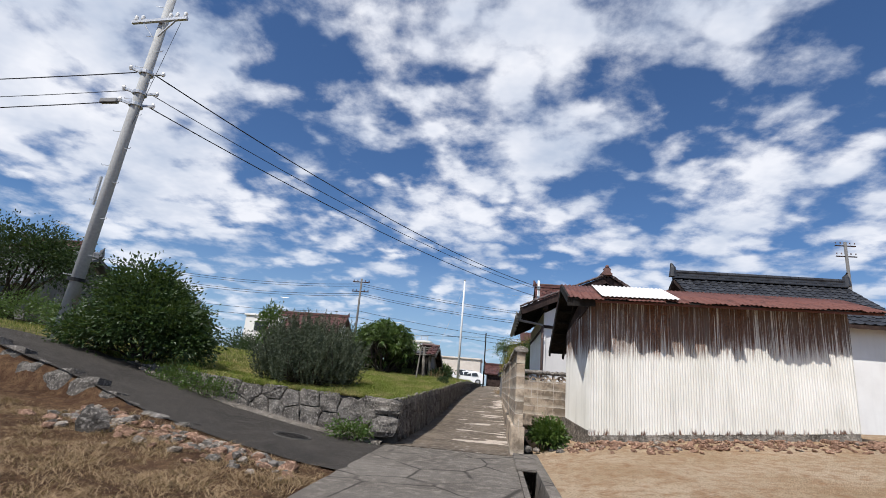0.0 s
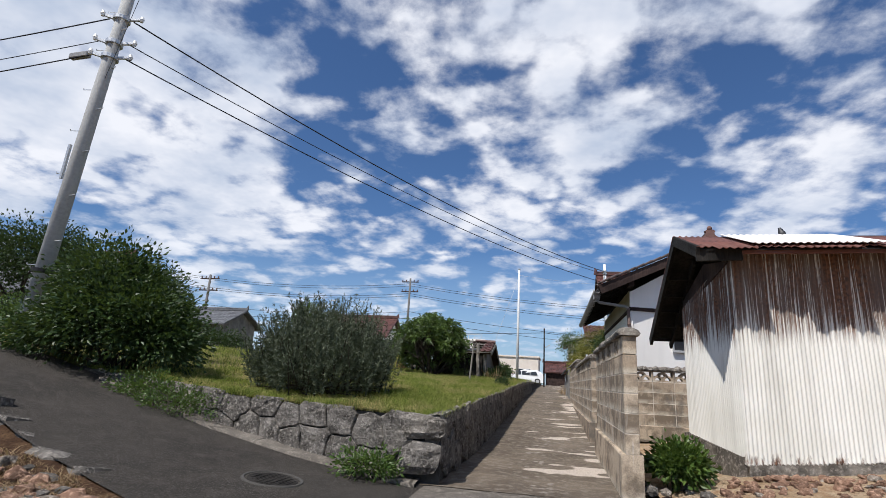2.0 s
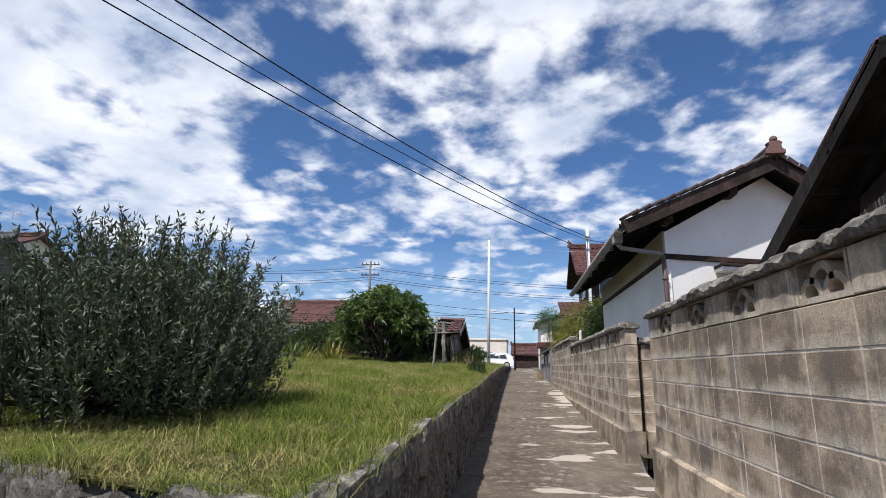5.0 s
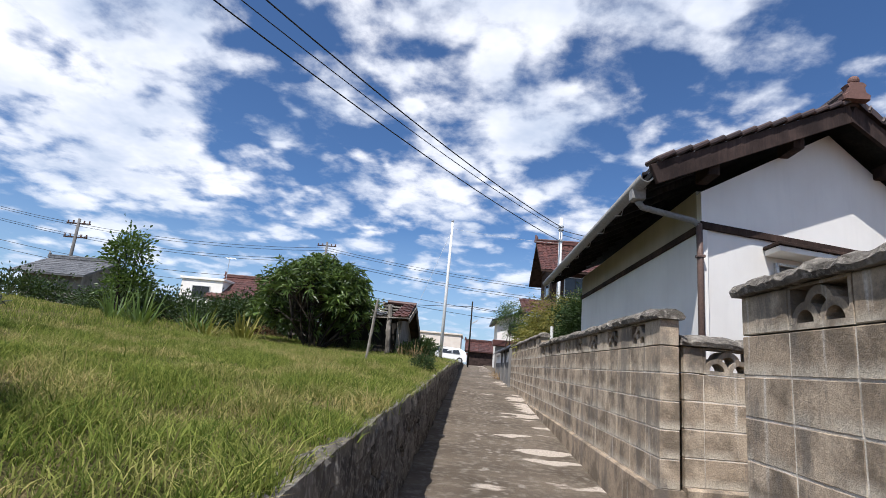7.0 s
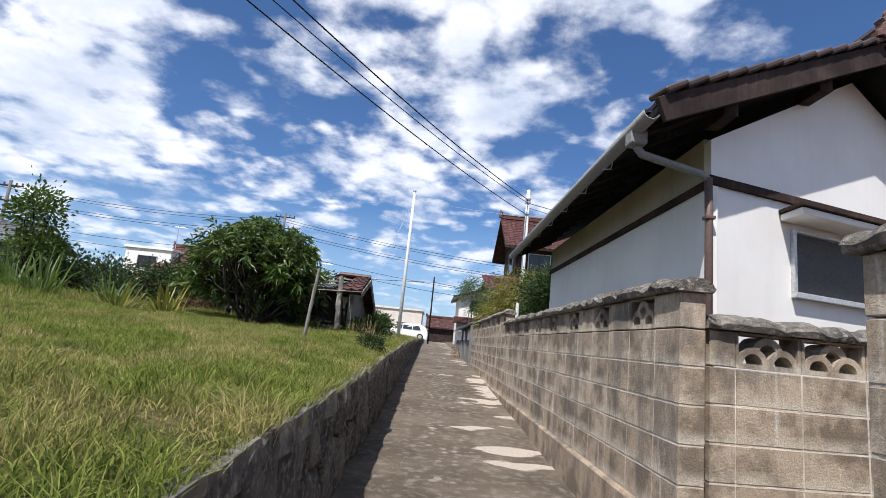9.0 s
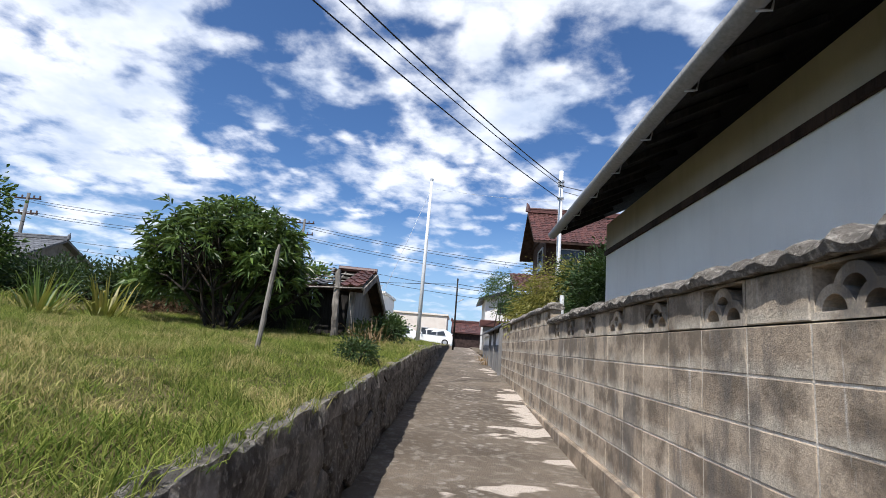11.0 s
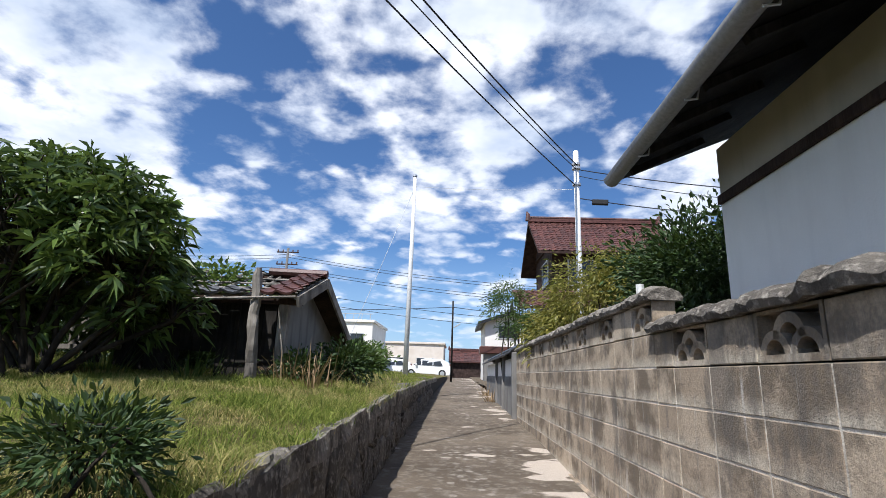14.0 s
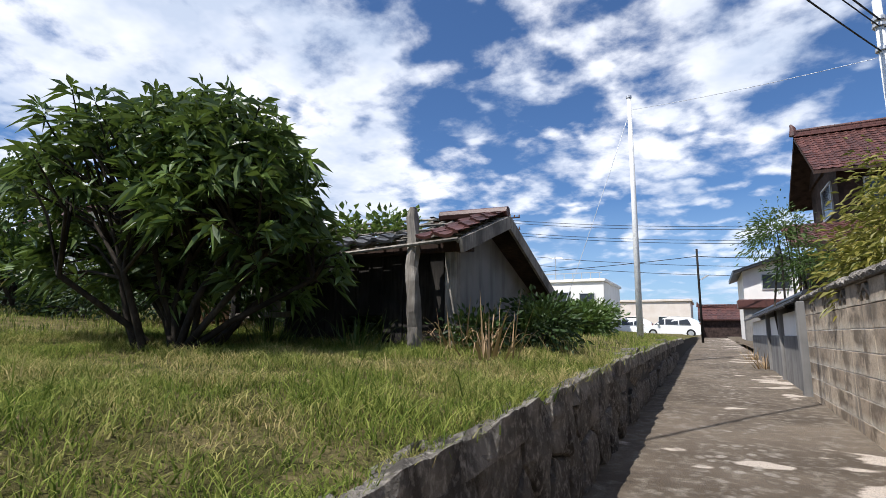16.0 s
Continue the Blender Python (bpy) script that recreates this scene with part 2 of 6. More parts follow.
def leaf_material(name, a, b, c, rough=0.45, trans=0.25):
    m = Mat(name, rough, 0, 0.4)
    col = m.mix(m.island(), a, b)
    col = m.mix(m.span(m.noise(1.4, 3), 0, 1, 0, 0.5), col, c)
    m.color(col)
    t = m.nt.nodes.new("ShaderNodeBsdfTranslucent")
    m.link(m.mix(0.35, col, (0.25, 0.34, 0.05)), t.inputs["Color"])
    mx = m.nt.nodes.new("ShaderNodeMixShader")
    mx.inputs[0].default_value = trans
    m.link(m.b.outputs[0], mx.inputs[1])
    m.link(t.outputs[0], mx.inputs[2])
    m.link(mx.outputs[0], m.nt.nodes["Material Output"].inputs["Surface"])
    return m.m


def corrugated_material():
    m = Mat("rusted_painted_corrugated_iron", 0.55, 0, 0.35)
    paint = m.mix(m.noise(1.3, 4), (0.70, 0.68, 0.61), (0.80, 0.78, 0.72))
    paint = m.mix(m.math("MULTIPLY", m.noise(9, 4, 0.6, (1, 1, 0.06), 0.5, 0.75), 0.4), paint, (0.42, 0.40, 0.36))
    run = m.noise(34, 6, 0.75, (1, 1, 0.015), 0.33, 0.58)
    ramp = m.nt.nodes.new("ShaderNodeMath")
    ramp.operation = "MULTIPLY_ADD"
    m.link(m.axis(0), ramp.inputs[0])
    ramp.inputs[1].default_value, ramp.inputs[2].default_value = -0.083, 0.326
    rise = m.nt.nodes.new("ShaderNodeMath")
    m.link(m.axis(2), rise.inputs[0])
    m.link(ramp.outputs[0], rise.inputs[1])
    high = m.span(rise.outputs[0], 1.25, 2.25, -0.05, 1.25)
    low = m.span(rise.outputs[0], 0.46, 0.27, -0.1, 0.62)
    mask = m.span(m.math("ADD", m.math("MULTIPLY", run, m.math("ADD", high, 0.05)), m.math("MULTIPLY", low, m.noise(16, 5, 0.6, (1, 1, 0.25), 0.42, 0.62))), 0.22, 0.5)
    rust = m.mix(m.noise(30, 4), (0.07, 0.038, 0.026), (0.21, 0.095, 0.05))
    rust = m.mix(m.noise(5, 3, 0.5, (1, 1, 0.1)), rust, (0.16, 0.12, 0.10))
    m.color(m.mix(mask, paint, rust))
    m.rough(mask, 0.45, 0.9)
    return m.bump(m.noise(50, 4), 0.2, 0.004).m


def tile_material(name, a, b, rough=0.5, rand="island"):
    m = Mat(name, rough, 0, 0.4)
    c = m.mix(m.island(), a, b)
    c = m.mix(m.noise(4, 5, 0.6, None, 0.5, 0.75), c, tuple(v * 0.4 for v in a))
    m.color(c)
    return m.bump(m.noise(50, 4), 0.2, 0.004).m


def plaster_material(name, a, b, streak=0.3):
    m = Mat(name, 0.9, 0, 0.2)
    c = m.mix(m.noise(1.2, 5), a, b)
    c = m.mix(m.math("MULTIPLY", m.noise(6, 4, 0.6, (1, 1, 0.1), 0.5, 0.8), streak), c, tuple(v * 0.55 for v in a))
    m.color(c)
    return m.bump(m.noise(80, 4), 0.15, 0.003).m


def wood_material(name, a, b, axis=(1, 1, 0.08)):
    m = Mat(name, 0.88, 0, 0.2)
    g = m.noise(28, 5, 0.65, axis)
    m.color(m.mix(m.noise(3, 4), m.mix(g, a, b), tuple(v * 0.55 for v in a)))
    return m.bump(g, 0.5, 0.008).m


def grass_material():
    m = Mat("field_grass", 0.75, 0, 0.08)
    green = m.mix(m.island(), (0.050, 0.098, 0.013), (0.28, 0.345, 0.060))
    straw = m.mix(m.island(), (0.34, 0.29, 0.11), (0.58, 0.47, 0.22))
    dry = m.noise(1.3, 7, 0.72, None, 0.47, 0.62)
    pick = m.math("MULTIPLY", m.math("ADD", dry, 0.16), m.span(m.island(), 0.25, 0.8, 0.3, 1.0))
    col = m.mix(pick, green, straw)
    m.color(col)
    t = m.nt.nodes.new("ShaderNodeBsdfTranslucent")
    m.link(col, t.inputs["Color"])
    mx = m.nt.nodes.new("ShaderNodeMixShader")
    mx.inputs[0].default_value = 0.42
    m.link(m.b.outputs[0], mx.inputs[1])
    m.link(t.outputs[0], mx.inputs[2])
    m.link(mx.outputs[0], m.nt.nodes["Material Output"].inputs["Surface"])
    return m.m


BLOCK, MORTAR = block_material(), mortar_material()
STONE = rock_material("grey_field_stone", (0.15, 0.135, 0.117), (0.27, 0.245, 0.215))
PALE_STONE = rock_material("pale_rubble", (0.30, 0.25, 0.20), (0.46, 0.40, 0.33))
RED_STONE = rock_material("reddish_rubble", (0.30, 0.17, 0.11), (0.46, 0.30, 0.21))
COPING = rock_material("weathered_coping", (0.21, 0.185, 0.155), (0.35, 0.315, 0.27))
JOINT = plain("dark_stone_joint", (0.06, 0.056, 0.05), 0.97)
LANE = lane_material()
ASPHALT = asphalt_material()
CONCRETE = apron_material()
YARD = soil_material("dry_straw_soil", (0.070, 0.039, 0.023), (0.125, 0.070, 0.040), (0.21, 0.13, 0.070))
LOT = soil_material("sandy_lot", (0.48, 0.34, 0.205), (0.62, 0.48, 0.33), (0.40, 0.235, 0.125))
TURF = soil_material("turf", (0.075, 0.080, 0.025), (0.16, 0.14, 0.050), (0.34, 0.27, 0.13))
EARTH = soil_material("dark_earth", (0.12, 0.095, 0.07), (0.18, 0.145, 0.105), (0.22, 0.18, 0.13))
GRASS = grass_material()
IRON = corrugated_material()
WHITE = plaster_material("white_plaster", (0.79, 0.76, 0.715), (0.86, 0.835, 0.79), 0.12)
TAN = plaster_material("tan_plaster", (0.40, 0.36, 0.29), (0.49, 0.445, 0.37))
GREY_PLASTER = plaster_material("stained_grey_plaster", (0.14, 0.134, 0.125), (0.25, 0.24, 0.225), 0.85)
DARKWOOD = wood_material("dark_brown_timber", (0.045, 0.028, 0.022), (0.085, 0.052, 0.04))
REDWOOD = wood_material("red_brown_barge_board", (0.048, 0.032, 0.028), (0.085, 0.056, 0.047))
GREYWOOD = wood_material("silvered_timber", (0.20, 0.18, 0.155), (0.42, 0.385, 0.335))
BLACKWOOD = wood_material("blackened_boards", (0.018, 0.016, 0.014), (0.045, 0.04, 0.035))
REDTILE = tile_material("red_brown_roof_tile", (0.060, 0.027, 0.023), (0.125, 0.050, 0.040), 0.5)
BROWNTILE = tile_material("dark_brown_roof_tile", (0.050, 0.034, 0.031), (0.088, 0.056, 0.048), 0.5)
CLAY = plain("pinkish_clay", (0.15, 0.082, 0.068), 0.75)
DARKTILE = tile_material("black_roof_tile", (0.022, 0.023, 0.027), (0.045, 0.047, 0.053), 0.4)
GREYTILE = tile_material("grey_roof_tile", (0.09, 0.092, 0.098), (0.15, 0.153, 0.16), 0.5)
RUSTROOF = tile_material("rust_red_sheet", (0.105, 0.038, 0.030), (0.165, 0.062, 0.045), 0.7)
GUTTER = plain("grey_vinyl_gutter", (0.24, 0.235, 0.225), 0.5)
PIPE = plain("brown_downpipe", (0.13, 0.085, 0.07), 0.5)
GALV = plain("galvanised_steel", (0.50, 0.51, 0.52), 0.45, 0.6)
POLECON = plain("pole_concrete", (0.40, 0.40, 0.385), 0.85, 0, 0.12, 3)
# far poles' dark silhouette against the sky, put into the concrete's colour
FARPOLE = plain("silhouette_grey_pole", (0.13, 0.125, 0.12), 0.9, 0, 0.15, 2)
PALEPOLE = plain("white_painted_pole", (0.66, 0.66, 0.64), 0.6)
BLACK = plain("black_rubber", (0.015, 0.015, 0.016), 0.6)
BROWNCAP = plain("brown_porcelain", (0.12, 0.07, 0.05), 0.3)
WHITECAP = plain("white_porcelain", (0.7, 0.7, 0.68), 0.3)
CARWHITE = plain("white_car_paint", (0.80, 0.80, 0.80), 0.25, 0, 0.03, 2, 0.5)
GLASSDARK = plain("dark_window_glass", (0.03, 0.035, 0.04), 0.08, 0, 0.1, 2, 0.6)
CREAM = plaster_material("cream_siding", (0.66, 0.58, 0.50), (0.74, 0.67, 0.60), 0.1)
SCREEN = plain("dark_window_screen", (0.075, 0.073, 0.07), 0.6)
ALU = plain("pale_aluminium", (0.55, 0.55, 0.54), 0.45, 0.5)
BARK = wood_material("bark", (0.035, 0.028, 0.021), (0.085, 0.068, 0.052), (1, 1, 0.3))
YELLOW = plain("yellow_plastic", (0.70, 0.50, 0.03), 0.5)

# ---- building helpers ----
rng = np.random.default_rng(7)


def lerp(v, xs, ys):
    return float(np.interp(v, xs, ys))


def lane_z(y):
    return lerp(y, (-8, 8, 12, 16, 21, 25, 40, 62, 90), (-0.16, -0.12, -0.10, 0.05, 0.27, 0.40, 0.70, 0.98, 1.0))


def edge_z(y):
    """Top of the stone edging between field and lane."""
    return lerp(y, (8, 12.5, 16, 19, 20, 23, 30, 45, 90), (0.57, 0.69, 0.775, 0.87, 0.89, 1.0, 1.10, 1.15, 1.2))


def road_z(x):
    return lerp(-x, (-3, -0.72, -0.3, 0, 1, 2.4, 4.3, 6, 8, 12, 40), (-0.14, -0.14, -0.118, -0.10, 0.0, 0.20, 0.62, 0.98, 1.24, 1.6, 2.3))


def far_edge(x):
    return lerp(-x, (-0.8, 1, 4.5, 8, 14, 60), (8.42, 8.85, 9.6, 10.1, 10.5, 12))


def near_edge(x):
    return lerp(-x, (-0.8, 1.2, 4, 8, 14, 60), (5.7, 6.3, 7.2, 7.8, 8.2, 9.5))


def field_z(x, y):
    side = lerp(0.75 - x, (0, 3, 5.5, 9, 14, 40), (0.0, 0.03, 0.22, 0.55, 0.85, 1.3))
    side += lerp(y, (10, 13), (0, 1)) * lerp(0.75 - x, (0, 0.4, 1.1, 3, 6, 9), (0.0, 0.05, 0.12, 0.14, 0.08, 0.0))
    return edge_z(y) - 0.03 + side + 0.03 * noise.noise((x * 0.6, y * 0.6, 3.0))


def thing(name, m, label, category, group="", kind=""):
    ob = new(name)
    ob.matrix_world = m
    return tagged(ob, label, category, group, kind)


def mesh_ob(name, bm, material, parent=None, label="", m=None, smooth=False):
    me = bpy.data.meshes.new(name)
    bm.to_mesh(me)
    bm.free()
    me.materials.append(material)
    if smooth:
        me.polygons.foreach_set("use_smooth", [True] * len(me.polygons))
    ob = new(name, me)
    if parent:
        ob.parent = parent
    if m is not None:
        ob.matrix_basis = m
    return tagged(ob, label)


def part(name, bm, material, parent, label="", smooth=False):
    return mesh_ob(name, bm, material, parent, label, None, smooth)


def raw(name, verts, faces, material, parent=None, label="", smooth=False):
    me = bpy.data.meshes.new(name)
    me.from_pydata(verts, [], faces)
    me.materials.append(material)
    if smooth:
        me.polygons.foreach_set("use_smooth", [True] * len(me.polygons))
    ob = new(name, me)
    if parent:
        ob.parent = parent
    return tagged(ob, label)


def box(bm, lo, hi, bev=0.0):
    r = bmesh.ops.create_cube(bm, size=1.0)
    lo, hi = Vector(lo), Vector(hi)
    for v in r["verts"]:
        v.co = Vector([lo[i] + (v.co[i] + 0.5) * (hi[i] - lo[i]) for i in range(3)])
    if bev:
        es = list({e for v in r["verts"] for e in v.link_edges})
        bmesh.ops.bevel(bm, geom=es, offset=bev, segments=1, affect="EDGES")
    return bm


def box_bm(lo, hi, bev=0.0):
    return box(bmesh.new(), lo, hi, bev)


def beam(bm, a, b, w, h, bev=0.004):
    """A squared bar from a to b."""
    a, b = Vector(a), Vector(b)
    d = b - a
    q = d.to_track_quat("X", "Z").to_matrix().to_4x4()
    r = bmesh.ops.create_cube(bm, size=1.0)
    for v in r["verts"]:
        v.co = a + q.to_3x3() @ Vector(((v.co.x + 0.5) * d.length, v.co.y * w, v.co.z * h))
    if bev:
        bmesh.ops.bevel(bm, geom=list({e for v in r["verts"] for e in v.link_edges}), offset=bev, segments=1, affect="EDGES")
    return bm


def tube(bm, pts, radii, n=8, caps=True):
    pts = [Vector(p) for p in pts]
    if isinstance(radii, (int, float)):
        radii = [radii] * len(pts)
    rings = []
    for i, p in enumerate(pts):
        d = (pts[min(i + 1, len(pts) - 1)] - pts[max(i - 1, 0)]).normalized()
        u = d.cross(Vector((0, 0, 1)) if abs(d.z) < 0.95 else Vector((1, 0, 0))).normalized()
        w = d.cross(u)
        rings.append([bm.verts.new(p + (u * math.cos(a) + w * math.sin(a)) * radii[i]) for a in (2 * math.pi * k / n for k in range(n))])
    for a, b in zip(rings, rings[1:]):
        for k in range(n):
            bm.faces.new((a[k], a[(k + 1) % n], b[(k + 1) % n], b[k]))
    if caps:
        bm.faces.new(rings[0][::-1])
        bm.faces.new(rings[-1])
    return bm


def grid_sheet(name, xs, ys, zf, material, label="", category="", kind="structure"):
    verts = [(x, y, zf(x, y)) for y in ys for x in xs]
    n = len(xs)
    faces = [(j * n + i, j * n + i + 1, (j + 1) * n + i + 1, (j + 1) * n + i) for j in range(len(ys) - 1) for i in range(n - 1)]
    ob = raw(name, verts, faces, material, smooth=True)
    return tagged(ob, label, category, kind=kind)


def strip_sheet(name, rows, material, label, category, kind="structure"):
    """Rows of points with one count each, joined into a sheet."""
    n = len(rows[0])
    verts = [p for r in rows for p in r]
    faces = [(j * n + i, j * n + i + 1, (j + 1) * n + i + 1, (j + 1) * n + i) for j in range(len(rows) - 1) for i in range(n - 1)]
    return tagged(raw(name, verts, faces, material, smooth=True), label, category, kind=kind)


def rough(x, y, a=0.02, s=3.0):
    return a * noise.noise((x * s, y * s, 0.7)) + a * 0.5 * noise.noise((x * s * 3.1, y * s * 3.1, 5.7))


# ---- ground ----
def base_z(x, y):
    z = min(lane_z(y), 0.9) - 0.45
    if x < 0.8:
        z = min(z, -0.4) if y < 12 else z
    return z


far = [-600, -300, -150, -80, -50, -30, -15, -5, 0, 5, 15, 30, 50, 80, 150, 300, 600]
grid_sheet("ground", far, [-300, -100, -30, -8, 0, 6, 12, 20, 30, 45, 62, 90, 150, 300, 600, 1500], base_z, EARTH, "brown earth ground reaching the horizon", "ground")

ys = [8.45 + 0.25 * i for i in range(0, 120)] + list(np.linspace(39, 70, 30))
grid_sheet("lane", list(np.linspace(0.55, 2.72, 16)), ys, lambda x, y: lane_z(y) + rough(x, y, 0.008), LANE, "narrow weathered grey concrete lane with worn pale patches", "lane")
grid_sheet("apron", list(np.linspace(0.62, 2.66, 14)), list(np.linspace(-9, 8.45, 60)), lambda x, y: lane_z(y) - 0.006 + rough(x, y, 0.010), CONCRETE, "old concrete apron leading into the lane", "pavement")
rows = []
for x in np.concatenate([np.linspace(0.72, -14, 60), np.linspace(-16, -60, 10)]):
    a, b = near_edge(x) + 0.07 * noise.noise((x * 2.3, 1, 1)), far_edge(x)
    rows.append([(x, a + (b - a) * k / 12, road_z(x) + 0.004 + rough(x, a + (b - a) * k / 12, 0.008)) for k in range(13)])
strip_sheet("road", rows, ASPHALT, "dark worn asphalt road climbing a slope", "road")
def yard_z(x, y):
    d = max(0.0, near_edge(x) - y)
    drop = lerp(-x, (-1, 1.5, 4, 8, 60), (0.03, 0.08, 0.38, 0.72, 0.9))
    return road_z(x) - 0.012 - drop * (1 - math.exp(-d / lerp(-x, (1.5, 4), (0.5, 0.05)))) + rough(x, y, 0.05, 1.6) * min(1.0, d / 0.4)


rows = []
for x in np.concatenate([np.linspace(0.70, -16, 70), np.linspace(-18, -60, 8)]):
    b = near_edge(x) + 0.12
    row = []
    for k in range(36):
        y = b - (b + 9) * (k / 35) ** 1.5
        row.append((x, y, yard_z(x, y)))
    rows.append(row)
strip_sheet("yard", rows, YARD, "dry brown yard with cut straw over soil", "ground")


def lot_z(x, y):
    return lerp(x, (2.9, 4, 8.5, 12, 40), (-0.07, 0.10, 0.46, 0.6, 0.8)) - lerp(y, (-9, 4, 9.5), (0.25, 0.12, 0.0)) + rough(x, y, 0.03, 1.2) + lerp(x, (3.3, 3.7, 9.0, 9.6), (0, 0.09, 0.09, 0)) * math.exp(-((y - 8.98 - 0.0866 * (x - 3.93)) / 0.34) ** 2)


grid_sheet("lot", list(np.linspace(2.98, 12, 50)) + [14, 18, 25, 40], list(np.linspace(-9, 9.6, 60)) + [10.5, 11.5, 13.2], lot_z, LOT, "pale sandy lot with reddish gravel", "ground")
grid_sheet("garden_ground", [2.74, 3.6, 6, 12, 30, 60], [13.2, 16, 20, 28, 40, 70], lambda x, y: lane_z(y) + 0.12, EARTH, "bare earth of the house plots", "ground")

# field
fx = list(np.linspace(0.74, -10, 70)) + [-11, -12.5, -14, -16, -20, -26, -34, -50]
rows = []
for x in fx:
    y0 = far_edge(x) + 0.06
    row = []
    for k in range(110):
        y = y0 + (34 - y0) * (k / 95) if k < 96 else 34 + (k - 95) ** 1.8
        z = max(field_z(x, y), road_z(x) + 0.01) if x < -4.2 else field_z(x, y)
        if k == 0 and x < -4.2:
            z = road_z(x) - 0.05
        row.append((x, y, z))
    rows.append(row)
strip_sheet("field", rows, TURF, "sloping grass field beside the lane", "ground")


# ---- grass blades ----
def blades(name, count, place, hgt, wid, material, label, lean=0.45, kind="stuff"):
    P = place(count)
    n = len(P)
    h = hgt * rng.uniform(0.45, 1.25, n)
    h *= np.array([max(0.45, 1 + 1.1 * noise.noise((q[0] * 2.1, q[1] * 2.1, 3.3)) + 0.5 * noise.noise((q[0] * 6.0, q[1] * 6.0, 1.3))) for q in P])
    a = rng.uniform(0, 2 * math.pi, n)
    b = rng.uniform(0, 2 * math.pi, n)
    ln = lean * rng.uniform(0.15, 1.3, n) * h
    w = wid * rng.uniform(0.6, 1.3, n)
    side = np.stack([np.cos(a), np.sin(a), 0 * a], 1) * w[:, None]
    dr = np.stack([np.cos(b), np.sin(b), 0 * a], 1)
    up = np.array([0, 0, 1.0])
    mid = P + dr * (ln * 0.35)[:, None] + up * (h * 0.6)[:, None]
    tip = P + dr * ln[:, None] + up * (h * rng.uniform(0.75, 1.0, n))[:, None]
    V = np.stack([P - side, P + side, mid + side * 0.7, mid - side * 0.7, tip], 1).reshape(-1, 3)
    i = np.arange(n) * 5
    faces = np.stack([i, i + 1, i + 2, i + 3], 1).tolist() + np.stack([i + 3, i + 2, i + 4], 1).tolist()
    return tagged(raw(name, V.tolist(), faces, material), label, "grass", kind=kind)


def field_spots(x0, x1, y0, y1, thin=0.0):
    def place(n):
        x, y = rng.uniform(x0, x1, n), rng.uniform(y0, y1, n)
        keep = [(a, b) for a, b in zip(x, y) if b > far_edge(a) + 0.08 and noise.noise((a * 0.7, b * 0.7, 9)) + rng.uniform(-0.5, 0.5) > thin]
        return np.array([(a, b, (max(field_z(a, b), road_z(a)) if a < -4.2 else field_z(a, b)) - 0.01) for a, b in keep])
    return place


# ---- stones ----
def stone_bm(w, h, d, seed, back=0.03):
    """A rough block stone: face towards -y, its back plane at y = 0."""
    bm = bmesh.new()
    n = 4
    r = random.Random(seed)
    skew = [(r.uniform(-0.16, 0.16) * w, r.uniform(-0.16, 0.16) * h) for _ in range(4)]
    front = []
    for j in range(n + 1):
        row = []
        for i in range(n + 1):
            u, v = i / n, j / n
            sx = sum(k[0] * f for k, f in zip(skew, ((1 - u) * (1 - v), u * (1 - v), (1 - u) * v, u * v)))
            sz = sum(k[1] * f for k, f in zip(skew, ((1 - u) * (1 - v), u * (1 - v), (1 - u) * v, u * v)))
            e = min(u, 1 - u, v, 1 - v)
            y = -d * (0.30 + 0.70 * min(1, e * 4)) + 0.035 * noise.noise((u * 2.6 + seed, v * 2.6, seed * 0.37))
            corner = 0.10 if (i in (0, n) and j in (0, n)) else 0.0
            x = (u - 0.5) * w * (1 - corner) + sx
            z = (v - 0.5) * h * (1 - corner) + sz
            row.append(bm.verts.new((x, y, z)))
        front.append(row)
    for j in range(n):
        for i in range(n):
            bm.faces.new((front[j][i], front[j][i + 1], front[j + 1][i + 1], front[j + 1][i]))
    ring = front[0] + [front[j][n] for j in range(1, n + 1)] + front[n][-2::-1] + [front[j][0] for j in range(n - 1, 0, -1)]
    bk = [bm.verts.new((v.co.x * 0.94, back, v.co.z * 0.94)) for v in ring]
    for i in range(len(ring)):
        k = (i + 1) % len(ring)
        bm.faces.new((ring[k], ring[i], bk[i], bk[k]))
    return bm


def rubble_bm(s, seed):
    bm = bmesh.new()
    bmesh.ops.create_icosphere(bm, subdivisions=1, radius=s)
    r = random.Random(seed)
    k = Vector((r.uniform(0.8, 1.5), r.uniform(0.7, 1.1), r.uniform(0.4, 0.75)))
    for v in bm.verts:
        v.co = Vector([v.co[i] * k[i] for i in range(3)]) * (1 + 0.45 * noise.noise(v.co * (1.6 / s) + Vector((seed, 0, 0))))
    return bm


